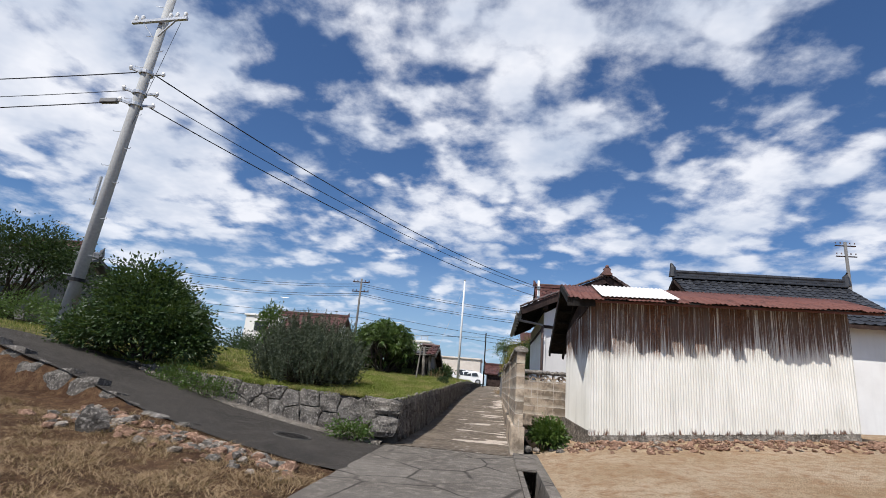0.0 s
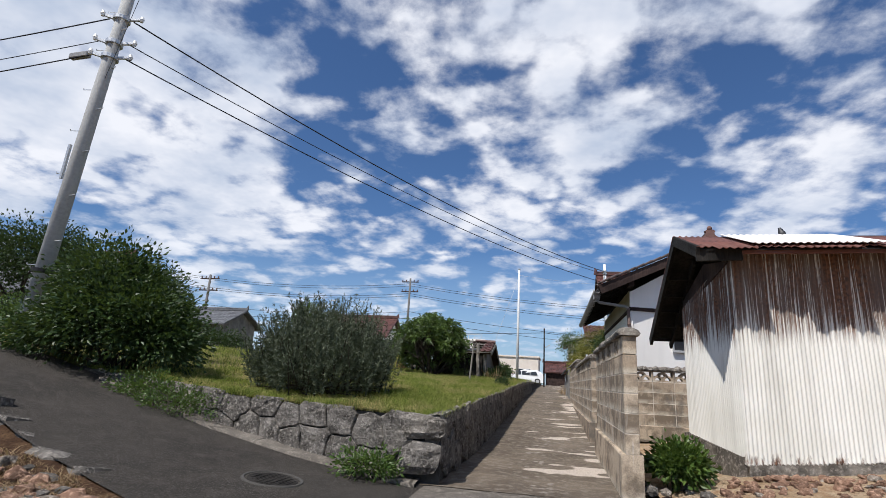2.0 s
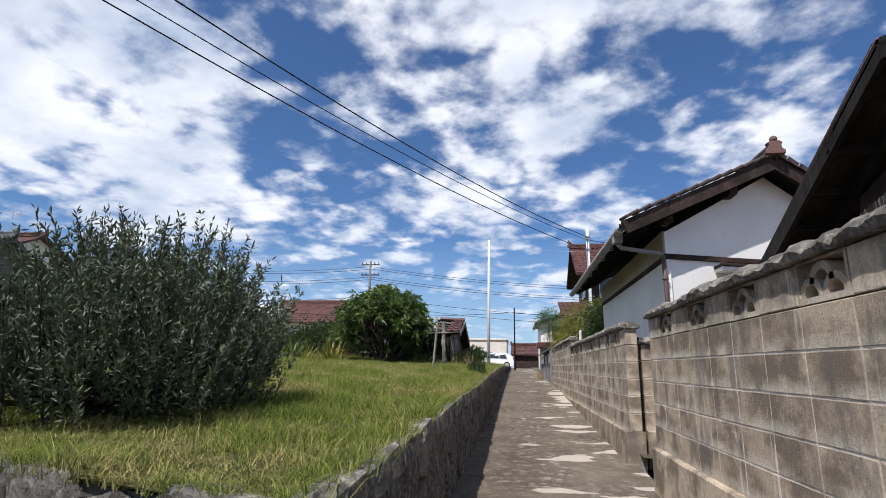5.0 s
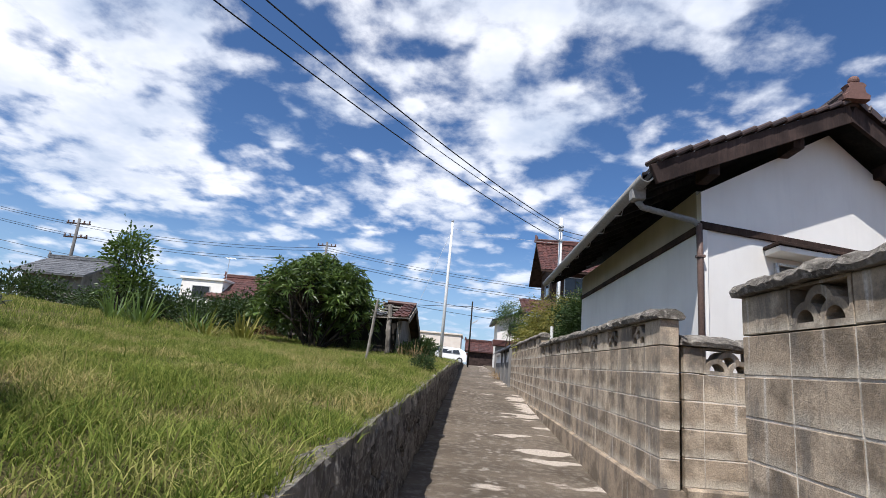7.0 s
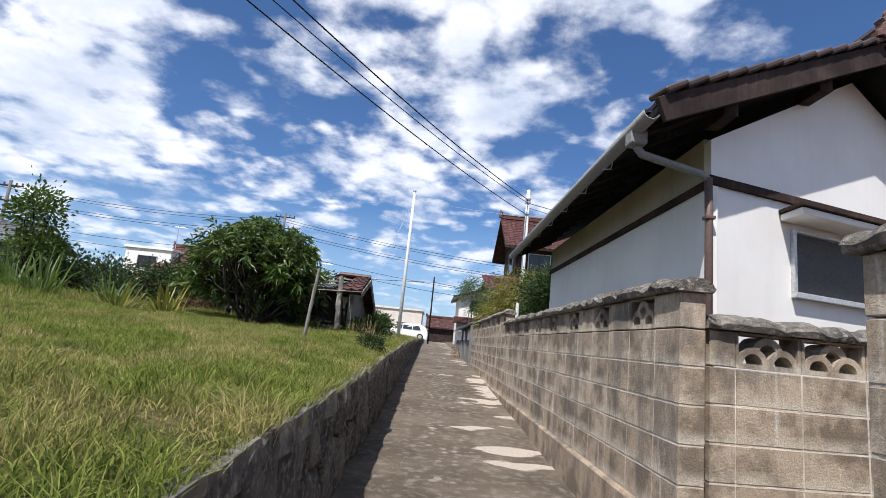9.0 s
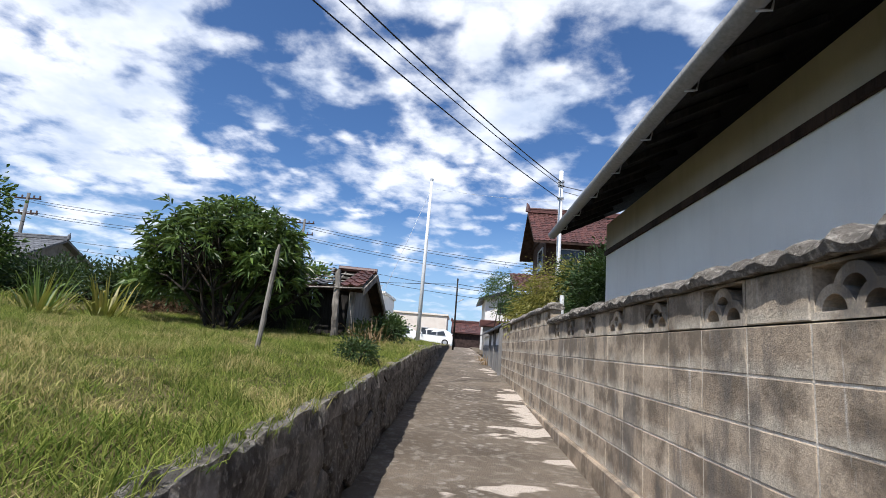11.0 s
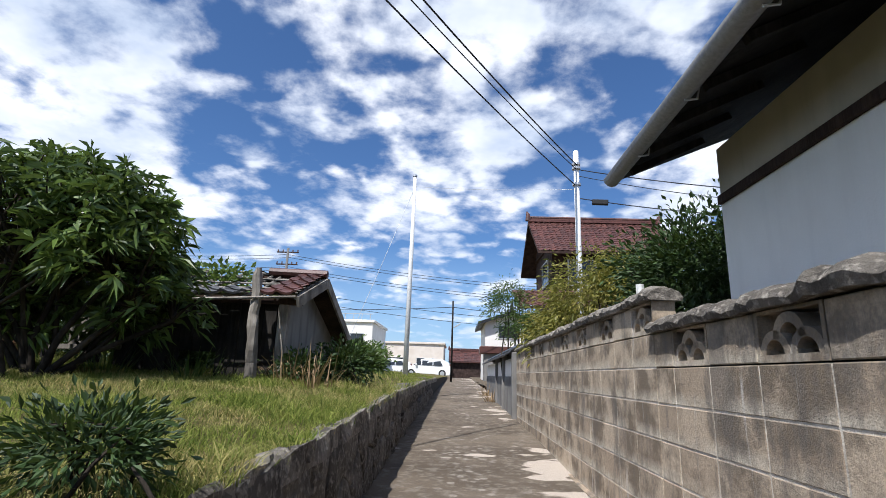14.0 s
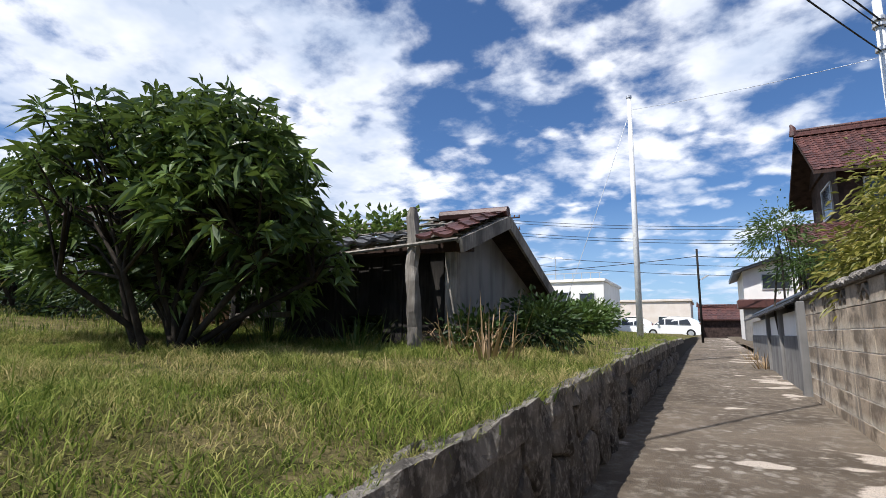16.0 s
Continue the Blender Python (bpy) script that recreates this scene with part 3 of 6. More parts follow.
def cells_in(length, height, size, seed):
    """Irregular many-sided cells that fill a strip without gaps."""
    r = random.Random(seed)
    rows = max(1, round(height / size))
    pts = []
    for j in range(-1, rows + 1):
        k = -1
        while k * size * 1.25 < length + size * 2:
            pts.append(((k + 0.5 * (j % 2) + r.uniform(-0.34, 0.34)) * size * 1.25, (j + 0.5 + r.uniform(-0.30, 0.30)) * height / rows))
            k += 1
    out = []
    for p in pts:
        if not (0 < p[0] < length and 0 < p[1] < height):
            continue
        poly = [(p[0] - 1, 0.0), (p[0] + 1, 0.0), (p[0] + 1, height), (p[0] - 1, height)]
        for q in pts:
            if q is p or abs(q[0] - p[0]) > 4 * size:
                continue
            nx, ny = q[0] - p[0], q[1] - p[1]
            c = (q[0] ** 2 + q[1] ** 2 - p[0] ** 2 - p[1] ** 2) / 2
            keep = []
            for a, b in zip(poly, poly[1:] + poly[:1]):
                da, db = nx * a[0] + ny * a[1] - c, nx * b[0] + ny * b[1] - c
                if da <= 0:
                    keep.append(a)
                if da * db < 0:
                    t = da / (da - db)
                    keep.append((a[0] + (b[0] - a[0]) * t, a[1] + (b[1] - a[1]) * t))
            poly = keep
            if len(poly) < 3:
                break
        if len(poly) >= 3:
            out.append(poly)
    return out


def fitted_stones(parent, origin, length, height, size, place, seed, material=None):
    """Flush fitted stones: place(s, v) gives the wall's face and its outward normal, v from 0 at the foot to 1."""
    for n, poly in enumerate(cells_in(length, height, size, seed)):
        cx, cy = sum(p[0] for p in poly) / len(poly), sum(p[1] for p in poly) / len(poly)
        ring = []
        for a, b in zip(poly, poly[1:] + poly[:1]):
            k = max(1, round(math.hypot(b[0] - a[0], b[1] - a[1]) / 0.09))
            ring += [(a[0] + (b[0] - a[0]) * i / k, a[1] + (b[1] - a[1]) * i / k) for i in range(k)]
        c0, nrm = place(cx, cy / height)
        o = c0 + Vector(origin) * -1
        bm = bmesh.new()
        loops = []
        for gap, depth in ((0.007, -0.14), (0.007, 0.002), (0.020, 0.022), (0.08, 0.032)):
            vs = []
            for x, y in ring:
                d = math.hypot(x - cx, y - cy) + 1e-6
                f = max(0.15, 1 - gap / d)
                wob = 0.024 * noise.noise((x * 9, y * 9, seed)) if depth > -0.1 else 0
                q, nn = place(cx + (x - cx) * f + wob, (cy + (y - cy) * f + wob) / height)
                dp = depth + (0.024 * noise.noise((x * 5 + n, y * 5, n * 0.7)) + 0.014 * noise.noise((x * 17, y * 17, n)) if depth > 0 else 0)
                vs.append(bm.verts.new(q + nn * dp - c0))
            loops.append(vs)
        for a, b in zip(loops, loops[1:]):
            for i in range(len(a)):
                k = (i + 1) % len(a)
                bm.faces.new((a[i], a[k], b[k], b[i]))
        mid = bm.verts.new(nrm * (0.034 + 0.024 * noise.noise((n * 1.7, seed, 0.3))))
        last = loops[-1]
        for i in range(len(last)):
            bm.faces.new((last[i], last[(i + 1) % len(last)], mid))
        bmesh.ops.recalc_face_normals(bm, faces=bm.faces)
        mesh_ob("stone", bm, material or STONE, parent, m=Matrix.Translation(o))


def face_pose(p, along):
    """A pose whose x runs along the wall and whose -y faces out of it."""
    x = Vector(along).normalized()
    z = Vector((0, 0, 1))
    y = z.cross(x)
    m = Matrix((x, y, z)).transposed().to_4x4()
    m.translation = p
    return m


# edging wall beside the lane, and its front beside the road
edging = thing("stone_wall_lane", pose(0.72, 8.5, 0), "low dark stone retaining wall edging the lane", "stone wall", kind="structure")
verts, faces = [], []
wy = list(np.linspace(8.5, 40, 90)) + [48, 60]
for i, y in enumerate(wy):
    zt, zb = edge_z(y) - 0.03, lane_z(y) - 0.2
    verts += [(0.015, y - 8.5, zb), (-0.01, y - 8.5, zt), (-0.30, y - 8.5, zt - 0.02)]
    if i:
        k = 3 * i
        faces += [(k - 3, k, k + 1, k - 2), (k - 2, k + 1, k + 2, k - 1)]
raw("backing", verts, faces, JOINT, edging)
seed = 0
y = 8.42
while y < 33:
    far_off = y > 24
    for c in range(2 if far_off else 0):
        z0, z1 = lane_z(y) - 0.02, edge_z(y)
        hh = (z1 - z0) / 2
        w = rng.uniform(0.30, 0.52) * (1.5 if far_off else 1)
        seed += 1
        zc = z0 + hh * (c + 0.5) + rng.uniform(-0.03, 0.03)
        m = face_pose((0.0 - 0.03 * c + rng.uniform(-0.02, 0.02), y - 8.5 + w / 2 + (0.17 if c else 0), zc), (0, 1, 0))
        mesh_ob("stone", stone_bm(w * 1.08, hh * 1.10, rng.uniform(0.03, 0.06), seed, 0.16), STONE, edging, m=m)
    seed += 1
    m = pose(-0.05 + rng.uniform(-0.03, 0.03), y - 8.5 + 0.2, edge_z(y) - 0.05, 0, 0, rng.uniform(0, 360))
    if not far_off and rng.uniform() < 0.85:
        mesh_ob("cap_stone", rubble_bm(rng.uniform(0.05, 0.09), seed), STONE, edging, m=m)
    y += 0.42 * (1.5 if far_off else 1)



def lane_face(s, v):
    y = 8.42 + s
    z0, z1 = lane_z(y) - 0.04, edge_z(y)
    return Vector((0.745 - 0.02 * v, y, z0 + (z1 - z0) * v)), Vector((1, 0, 0.05)).normalized()


fitted_stones(edging, (0.72, 8.5, 0), 15.8, 0.72, 0.36, lane_face, 5)

verts, faces = [], []
ty = np.linspace(8.45, 36, 420)
for i, y in enumerate(ty):
    z = edge_z(y)
    for k, px in enumerate((0.045, 0.030, -0.01, -0.05, -0.10, -0.16)):
        e = 0.045 * noise.noise((y * 3.1, k * 0.9, 2.0)) + 0.034 * noise.noise((y * 9.0, k * 1.7, 7.0))
        verts.append((px + e * 0.7 + 0.02 * noise.noise((y * 1.3, 0, 4)), y - 8.5, (z - 0.12 if k == 0 else z + e - (0.0, 0.0, 0.0, 0.006, 0.02, 0.05)[k])))
    if i:
        b = i * 6
        faces += [(b - 6 + k, b + k, b + k + 1, b - 5 + k) for k in range(5)]
raw("rough_top", verts, faces, COPING, edging, "rough pale stone and mortar top")

front = thing("stone_wall_road", pose(0, 0, 0), "grey fieldstone retaining wall with dark joints below the grass", "stone wall", kind="structure")
verts, faces = [], []
fxs = list(np.linspace(0.76, -5.4, 40))
for i, x in enumerate(fxs):
    y = far_edge(x)
    zt = max(field_z(x, y + 0.2), road_z(x)) - 0.03
    verts += [(x, y + 0.05, road_z(x) - 0.2), (x, y + 0.10, zt), (x, y + 0.42, zt)]
    if i:
        k = 3 * i
        faces += [(k - 3, k - 2, k + 1, k), (k - 2, k - 1, k + 2, k + 1)]
raw("backing", verts, faces, JOINT, front)


def road_face(s, v):
    x = 0.40 - s
    y = far_edge(x)
    z0, z1 = road_z(x) - 0.05, max(field_z(x, y + 0.2), road_z(x) + 0.04) + 0.025
    slope = (far_edge(x - 0.3) - far_edge(x + 0.3)) / 0.6
    return Vector((x, y + 0.03 + 0.05 * v, z0 + (z1 - z0) * v)), Vector((-slope, -1, 0.05)).normalized()


fitted_stones(front, (0, 0, 0), 5.5, 0.70, 0.31, road_face, 21)
# corner stone
mesh_ob("stone", stone_bm(0.44, 0.34, 0.05, 991, 0.2), STONE, front, m=face_pose((0.54, 8.45, 0.12), (1, 0.0, 0)))
mesh_ob("stone", stone_bm(0.46, 0.24, 0.05, 992, 0.2), COPING, front, m=face_pose((0.53, 8.46, 0.44), (1, 0.0, 0)))

# low concrete kerb along the foot of the roadside stones
rows = []
for x in np.linspace(0.55, -4.6, 60):
    y, z = far_edge(x), road_z(x)
    e = 0.012 * noise.noise((x * 3, 1.0, 2.0))
    rows.append([(x, y - 0.20 + e, z - 0.03), (x, y - 0.195 + e, z + 0.035 + e), (x, y - 0.08, z + 0.045 + e), (x, y + 0.06, z + 0.05)])
strip_sheet("kerb", rows, CONCRETE, "low worn concrete kerb at the stones' foot", "kerb")

# stones that hold up the road above the yard
shore = thing("stone_wall_yard", pose(0, 0, 0), "row of rough grey stones holding up the road edge", "stone wall", kind="structure")
x = -1.6
while x > -11:
    hgt = lerp(-x, (1, 3, 6, 9, 14), (0.14, 0.34, 0.62, 0.8, 0.9))
    w = rng.uniform(0.38, 0.6)
    seed += 1
    xc = x - w / 2
    slope = (near_edge(xc - 0.3) - near_edge(xc + 0.3)) / 0.6
    m = face_pose((xc, near_edge(xc) + 0.04, road_z(xc) - hgt * 0.46), (1, -slope, 0)) @ pose(0, 0, 0, -8, 0, 0)
    mesh_ob("stone", stone_bm(w * 1.02, hgt, rng.uniform(0.05, 0.10), seed, 0.2), STONE, shore, m=m)
    x -= w
big = mesh_ob("boulder", rubble_bm(0.19, 7), STONE, m=pose(-2.25, 5.55, 0.13, 0, -25, 30))
big.scale = (1, 0.8, 1.5)
tagged(big, "grey squarish boulder lying on the dry yard", "stone")
for k in range(230):
    t = rng.uniform(0, 1) ** 0.8
    x = 0.3 - 3.6 * t + rng.normal(0, 0.15)
    y = near_edge(x) - 0.18 - abs(rng.normal(0, 0.24)) * (1 + 1.2 * t)
    z = yard_z(x, y) + 0.01
    seed += 1
    ob = mesh_ob("rubble_stone", rubble_bm(rng.uniform(0.03, 0.10), seed), (RED_STONE, PALE_STONE, RED_STONE, STONE)[k % 4], m=pose(x, y, z, rng.uniform(-25, 25), rng.uniform(-25, 25), rng.uniform(0, 360)))
    tagged(ob, "broken pale stone lying on the dry yard", "stone", "rubble along the road edge")
spread = bmesh.new()
for k in range(420):
    x = rng.uniform(3.55, 9.0)
    y = lerp(x, (3.9, 8.75), (9.0, 9.45)) - 0.10 - abs(rng.normal(0, 0.30))
    seed += 1
    bm = rubble_bm(rng.uniform(0.022, 0.070), seed)
    m = pose(x, y, lot_z(x, y) + 0.01, rng.uniform(-25, 25), rng.uniform(-25, 25), rng.uniform(0, 360))
    if k < 50:
        ob = mesh_ob("rubble_stone", bm, RED_STONE if k % 3 else PALE_STONE, m=m)
        tagged(ob, "broken reddish stone at the foot of the shed", "stone", "rubble at the shed")
    else:
        me = bpy.data.meshes.new("chip")
        bm.transform(m)
        bm.to_mesh(me)
        bm.free()
        spread.from_mesh(me)
        bpy.data.meshes.remove(me)
tagged(mesh_ob("rubble_spread", spread, RED_STONE), "strewn reddish stone chips along the shed's foot", "rubble", kind="stuff")

# manhole and gutter
mh = thing("manhole_cover", pose(-0.62, 7.55, road_z(-0.62) - 0.002, 0, 5.7, 0), "round dark iron manhole cover set in the asphalt", "manhole cover")
bm = bmesh.new()
bmesh.ops.create_cone(bm, segments=28, radius1=0.24, radius2=0.235, depth=0.02, cap_ends=True)
for i in range(-3, 4):
    for j in range(-3, 4):
        if i * i + j * j < 11:
            box(bm, (i * 0.058 - 0.02, j * 0.058 - 0.02, 0.008), (i * 0.058 + 0.02, j * 0.058 + 0.02, 0.016))
part("cover", bm, BLACKWOOD, mh)
bm = bmesh.new()
tube(bm, [(0.27 * math.cos(a), 0.27 * math.sin(a), 0) for a in np.linspace(0, 2 * math.pi, 29)], 0.02, 6)
part("rim", bm, JOINT, mh)

gut = thing("gutter_channel", pose(2.66, 0, 0), "open concrete roadside gutter with a dark slot", "gutter", kind="structure")
verts, faces = [], []
prof = [(0.0, 0.0), (0.06, 0.0), (0.06, -0.38), (0.24, -0.38), (0.24, 0.03), (0.36, 0.03), (0.36, -0.2)]
for i, y in enumerate(np.linspace(-9, 8.6, 30)):
    verts += [(px, y, lane_z(y) + pz + 0.01) for px, pz in prof]
    if i:
        a, b = (i - 1) * 7, i * 7
        faces += [(a + k, a + k + 1, b + k + 1, b + k) for k in range(6)]
raw("channel", verts, faces, CONCRETE, gut)
for i in range(3):
    part("slab", box_bm((-0.02, 6.95 + i * 0.52, lane_z(7.5) + 0.0), (0.30, 7.44 + i * 0.52, lane_z(7.5) + 0.05), 0.012), CONCRETE, gut)


# ---- block walls ----
def block_mesh(w, h, d, bev=0.008):
    me = bpy.data.meshes.new("block")
    bm = box_bm((-w / 2, -d / 2, -h / 2), (w / 2, d / 2, h / 2), bev)
    bm.to_mesh(me)
    bm.free()
    me.materials.append(BLOCK)
    return me


def half_ring(bm, cx, cz, r0, r1, d, n=9):
    rows = []
    for k in range(n + 1):
        a = math.pi * k / n
        rows.append([bm.verts.new((cx + r * math.cos(a), yy, cz + r * math.sin(a))) for r, yy in ((r0, -d / 2), (r1, -d / 2), (r1, d / 2), (r0, d / 2))])
    for p, q in zip(rows, rows[1:]):
        for k in range(4):
            bm.faces.new((p[k], p[(k + 1) % 4], q[(k + 1) % 4], q[k]))


def pierced_mesh(w, h, d):
    bm = bmesh.new()
    box(bm, (-w / 2, -d / 2, -h / 2), (w / 2, d / 2, -h / 2 + 0.028))
    box(bm, (-w / 2, -d / 2, -h / 2 + 0.028), (-w / 2 + 0.018, d / 2, h / 2))
    box(bm, (w / 2 - 0.018, -d / 2, -h / 2 + 0.028), (w / 2, d / 2, h / 2))
    box(bm, (-w / 2 + 0.018, -d / 2, h / 2 - 0.012), (w / 2 - 0.018, d / 2, h / 2))
    half_ring(bm, -0.091, -h / 2 + 0.026, 0.058, 0.092, d * 0.94)
    half_ring(bm, 0.091, -h / 2 + 0.026, 0.058, 0.092, d * 0.94)
    half_ring(bm, 0.0, -h / 2 + 0.085, 0.055, 0.094, d * 0.94)
    me = bpy.data.meshes.new("pierced_block")
    bm.to_mesh(me)
    bm.free()
    me.materials.append(BLOCK)
    return me


SOLID, PIERCED = block_mesh(0.394, 0.1935, 0.14, 0.005), pierced_mesh(0.394, 0.194, 0.138)


def block_wall(name, m, length, top, courses, pierced, plinth_z, foot_z, label, lead=0.0, coping=True, skip=0, every=False, first=0):
    """A wall along its own x from 0 to length; top is the height of its uppermost course's top."""
    w = thing(name, m, label, "block wall", kind="structure")
    body_hi = top - 0.2 if pierced else top
    part("mortar", box_bm((0.006, -0.0672, plinth_z - 0.01), (length - 0.006, 0.0672, body_hi - 0.006)), MORTAR, w)
    for c in range(courses):
        z = top - 0.1 - 0.2 * c
        x, k = 0.0, 0
        while x < length - 0.04:
            wide = lead if (lead and x == 0.0) else min(0.4, length - x)
            whole = wide > 0.35
            pierce = pierced and c == 0 and whole and (every or k % 2 == first)
            ob = new("pierced_block" if pierce else "block", PIERCED if pierce else SOLID)
            ob.parent = w
            ob.matrix_basis = pose(x + wide / 2, rng.uniform(-0.0008, 0.0008), z, rng.uniform(-0.12, 0.12), 0, rng.uniform(-0.08, 0.08)) @ Matrix.Diagonal((wide / 0.4, 1, 1, 1))
            x += wide
            k += 1 if whole else 0
    if foot_z is not None:
        bm = bmesh.new()
        n = max(2, int(length / 0.4))
        rows = []
        for i in range(n + 1):
            u = length * i / n
            f = foot_z(u)
            e = 0.012 * noise.noise((u * 2, 1.3, 4.4))
            rows.append([bm.verts.new(p) for p in ((u, -0.115 + e, f - 0.2), (u, -0.115 + e, plinth_z - 0.014), (u, -0.10 + e, plinth_z), (u, 0.10, plinth_z), (u, 0.10, f - 0.2))])
        for a, b in zip(rows, rows[1:]):
            for k in range(4):
                bm.faces.new((a[k + 1], a[k], b[k], b[k + 1]))
        bm.faces.new(rows[0])
        bm.faces.new(rows[-1][::-1])
        part("plinth", bm, BLOCK, w)
    if coping:
        bm = bmesh.new()
        n = int(length / 0.05)
        rows = []
        prof = ((-0.105, 0.0), (-0.118, 0.03), (-0.095, 0.062), (-0.04, 0.085), (0.04, 0.085), (0.095, 0.062), (0.118, 0.03), (0.105, 0.0))
        for i in range(n + 1):
            u = -0.03 + (length + 0.06) * i / n
            lump = 0.016 * (u / 0.21 % 1.0 - 0.5) + 0.018 * noise.noise((u * 6, 2.0, top)) + 0.016 * noise.noise((u * 19, 6.0, top)) + 0.010 * noise.noise((u * 47, 1.0, top))
            rows.append([bm.verts.new((u, py * (1 + 0.5 * lump / 0.1), top + 0.002 + pz + (lump if pz > 0.01 else lump * 0.3))) for py, pz in prof])
        for a, b in zip(rows, rows[1:]):
            for k in range(8):
                bm.faces.new((a[(k + 1) % 8], a[k], b[k], b[(k + 1) % 8]))
        bm.faces.new(rows[0])
        bm.faces.new(rows[-1][::-1])
        part("coping", bm, COPING, w, "lumpy weathered mortar coping")
    return w


TOP = 1.515
lab = "weathered grey concrete block wall with pierced top blocks"
XW = 2.65 + 0.07
# walls run along +y; x of the wall is turned to -y so that the lane side is -y of the wall


def lane_wall(name, y0, y1, top, courses, plinth, **kw):
    # local x = world -y, so that local -y = world -x (the lane side)
    m = Matrix.Translation((XW, y1, 0)) @ pose(0, 0, 0, 0, 0, -90)
    return block_wall(name, m, y1 - y0, top, courses, True, plinth, lambda u: lane_z(y1 - u), lab, **kw)


lane_wall("block_wall_south", 8.64, 12.24, TOP, 6, 0.315, first=1)
lane_wall("block_wall_middle", 13.42, 19.98, TOP, 6, 0.315, first=0, lead=0.25)
lane_wall("block_wall_north", 19.98, 27.18, TOP + 0.2, 7, 0.315, first=1)
# wall of the entrance, set back behind the gate gap
m = Matrix.Translation((2.84, 13.56, 0)) @ pose(0, 0, 0, 0, 0, 6)
block_wall("block_wall_entrance", m, 5.2, 1.33, 5, True, 0.33, lambda u: 0.1, "grey block wall with a row of pierced blocks beside the house", every=True, lead=0.15)


# ---- roofs ----
def tiled_plane(parent, name, a, b, c, d, material, col=0.27, row=0.25, wave=0.022, label=""):
    """Curved roof tiles over the quad a (eave start), b (eave end), c (ridge end), d (ridge start), one island a tile."""
    a, b, c, d = (Vector(v) for v in (a, b, c, d))
    nx = max(2, round((b - a).length / col))
    ny = max(2, round((d - a).length / row))
    nrm = (b - a).cross(d - a).normalized()
    if nrm.z < 0:
        nrm = -nrm
    verts, faces = [], []
    prof = [(0.0, 0.7), (0.2, 0.05), (0.45, -0.25), (0.7, 0.1), (0.86, 1.0), (1.02, 0.75)]
    for j in range(ny):
        for i in range(nx):
            jit = rng.normal(0, 0.003)
            base = len(verts)
            for vv, lift in ((j / ny, 0.030), ((j + 1.12) / ny, 0.006)):
                for pu, ph in prof:
                    u = (i + pu) / nx
                    p = (a * (1 - u) + b * u) * (1 - vv) + (d * (1 - u) + c * u) * vv
                    verts.append(tuple(p + nrm * (ph * wave + lift + jit)))
            for k in range(5):
                faces.append((base + k, base + k + 1, base + 7 + k, base + 6 + k))
            fb = len(verts)
            for k in range(6):
                q = Vector(verts[base + k]) - nrm * 0.028
                verts.append(tuple(q))
            for k in range(5):
                faces.append((fb + k, fb + k + 1, base + k + 1, base + k))
    ob = raw(name, verts, faces, material, parent, label)
    ob["kind"] = "stuff"
    return ob


def ridge_cap(parent, a, b, material, w=0.16, h=0.22):
    a, b = Vector(a), Vector(b)
    bm = bmesh.new()
    n = max(2, int((b - a).length / 0.28))
    for k in range(2):
        beam(bm, a + Vector((0, 0, h * (0.2 + 0.3 * k))), b + Vector((0, 0, h * (0.2 + 0.3 * k))), w * (1.25 - 0.25 * k), h * 0.28, 0.012)
    for i in range(n):
        p, q = a.lerp(b, i / n), a.lerp(b, (i + 0.96) / n)
        tube(bm, [p + Vector((0, 0, h * 0.85)), q + Vector((0, 0, h * 0.85))], w * 0.42, 8)
    return part("ridge", bm, material, parent)


def window(parent, lo, hi, face, frame_mat=None, panes=2):
    """A framed window; face is the axis (0 or 1) that it looks along."""
    frame_mat = frame_mat or ALU
    lo, hi = Vector(lo), Vector(hi)
    o = 1 - face
    bm = bmesh.new()
    t = 0.05
    for f in (0, 1):
        p, q = lo.copy(), hi.copy()
        if f:
            q[o] = lo[o] + t
        else:
            p[o] = hi[o] - t
        box(bm, p, q)
    for f in (0, 1):
        p, q = lo.copy(), hi.copy()
        p[o], q[o] = lo[o] + t, hi[o] - t
        if f:
            q.z = lo.z + t
        else:
            p.z = hi.z - t
        box(bm, p, q)
    wdw = part("window", bm, frame_mat, parent)
    for k in range(panes):
        p, q = lo.copy(), hi.copy()
        mid = (lo[face] + hi[face]) / 2
        p[face], q[face] = mid - 0.008, mid + 0.008
        p[o] = lo[o] + t + (hi[o] - lo[o] - 2 * t) * k / panes + 0.012
        q[o] = lo[o] + t + (hi[o] - lo[o] - 2 * t) * (k + 1) / panes - 0.012
        p.z, q.z = lo.z + t, hi.z - t
        mesh_ob("pane", box_bm(p, q), GLASSDARK, wdw)
    return wdw


def sheared(bm, k, x0):
    for v in bm.verts:
        v.co.y += k * (v.co.x - x0)
    return bm


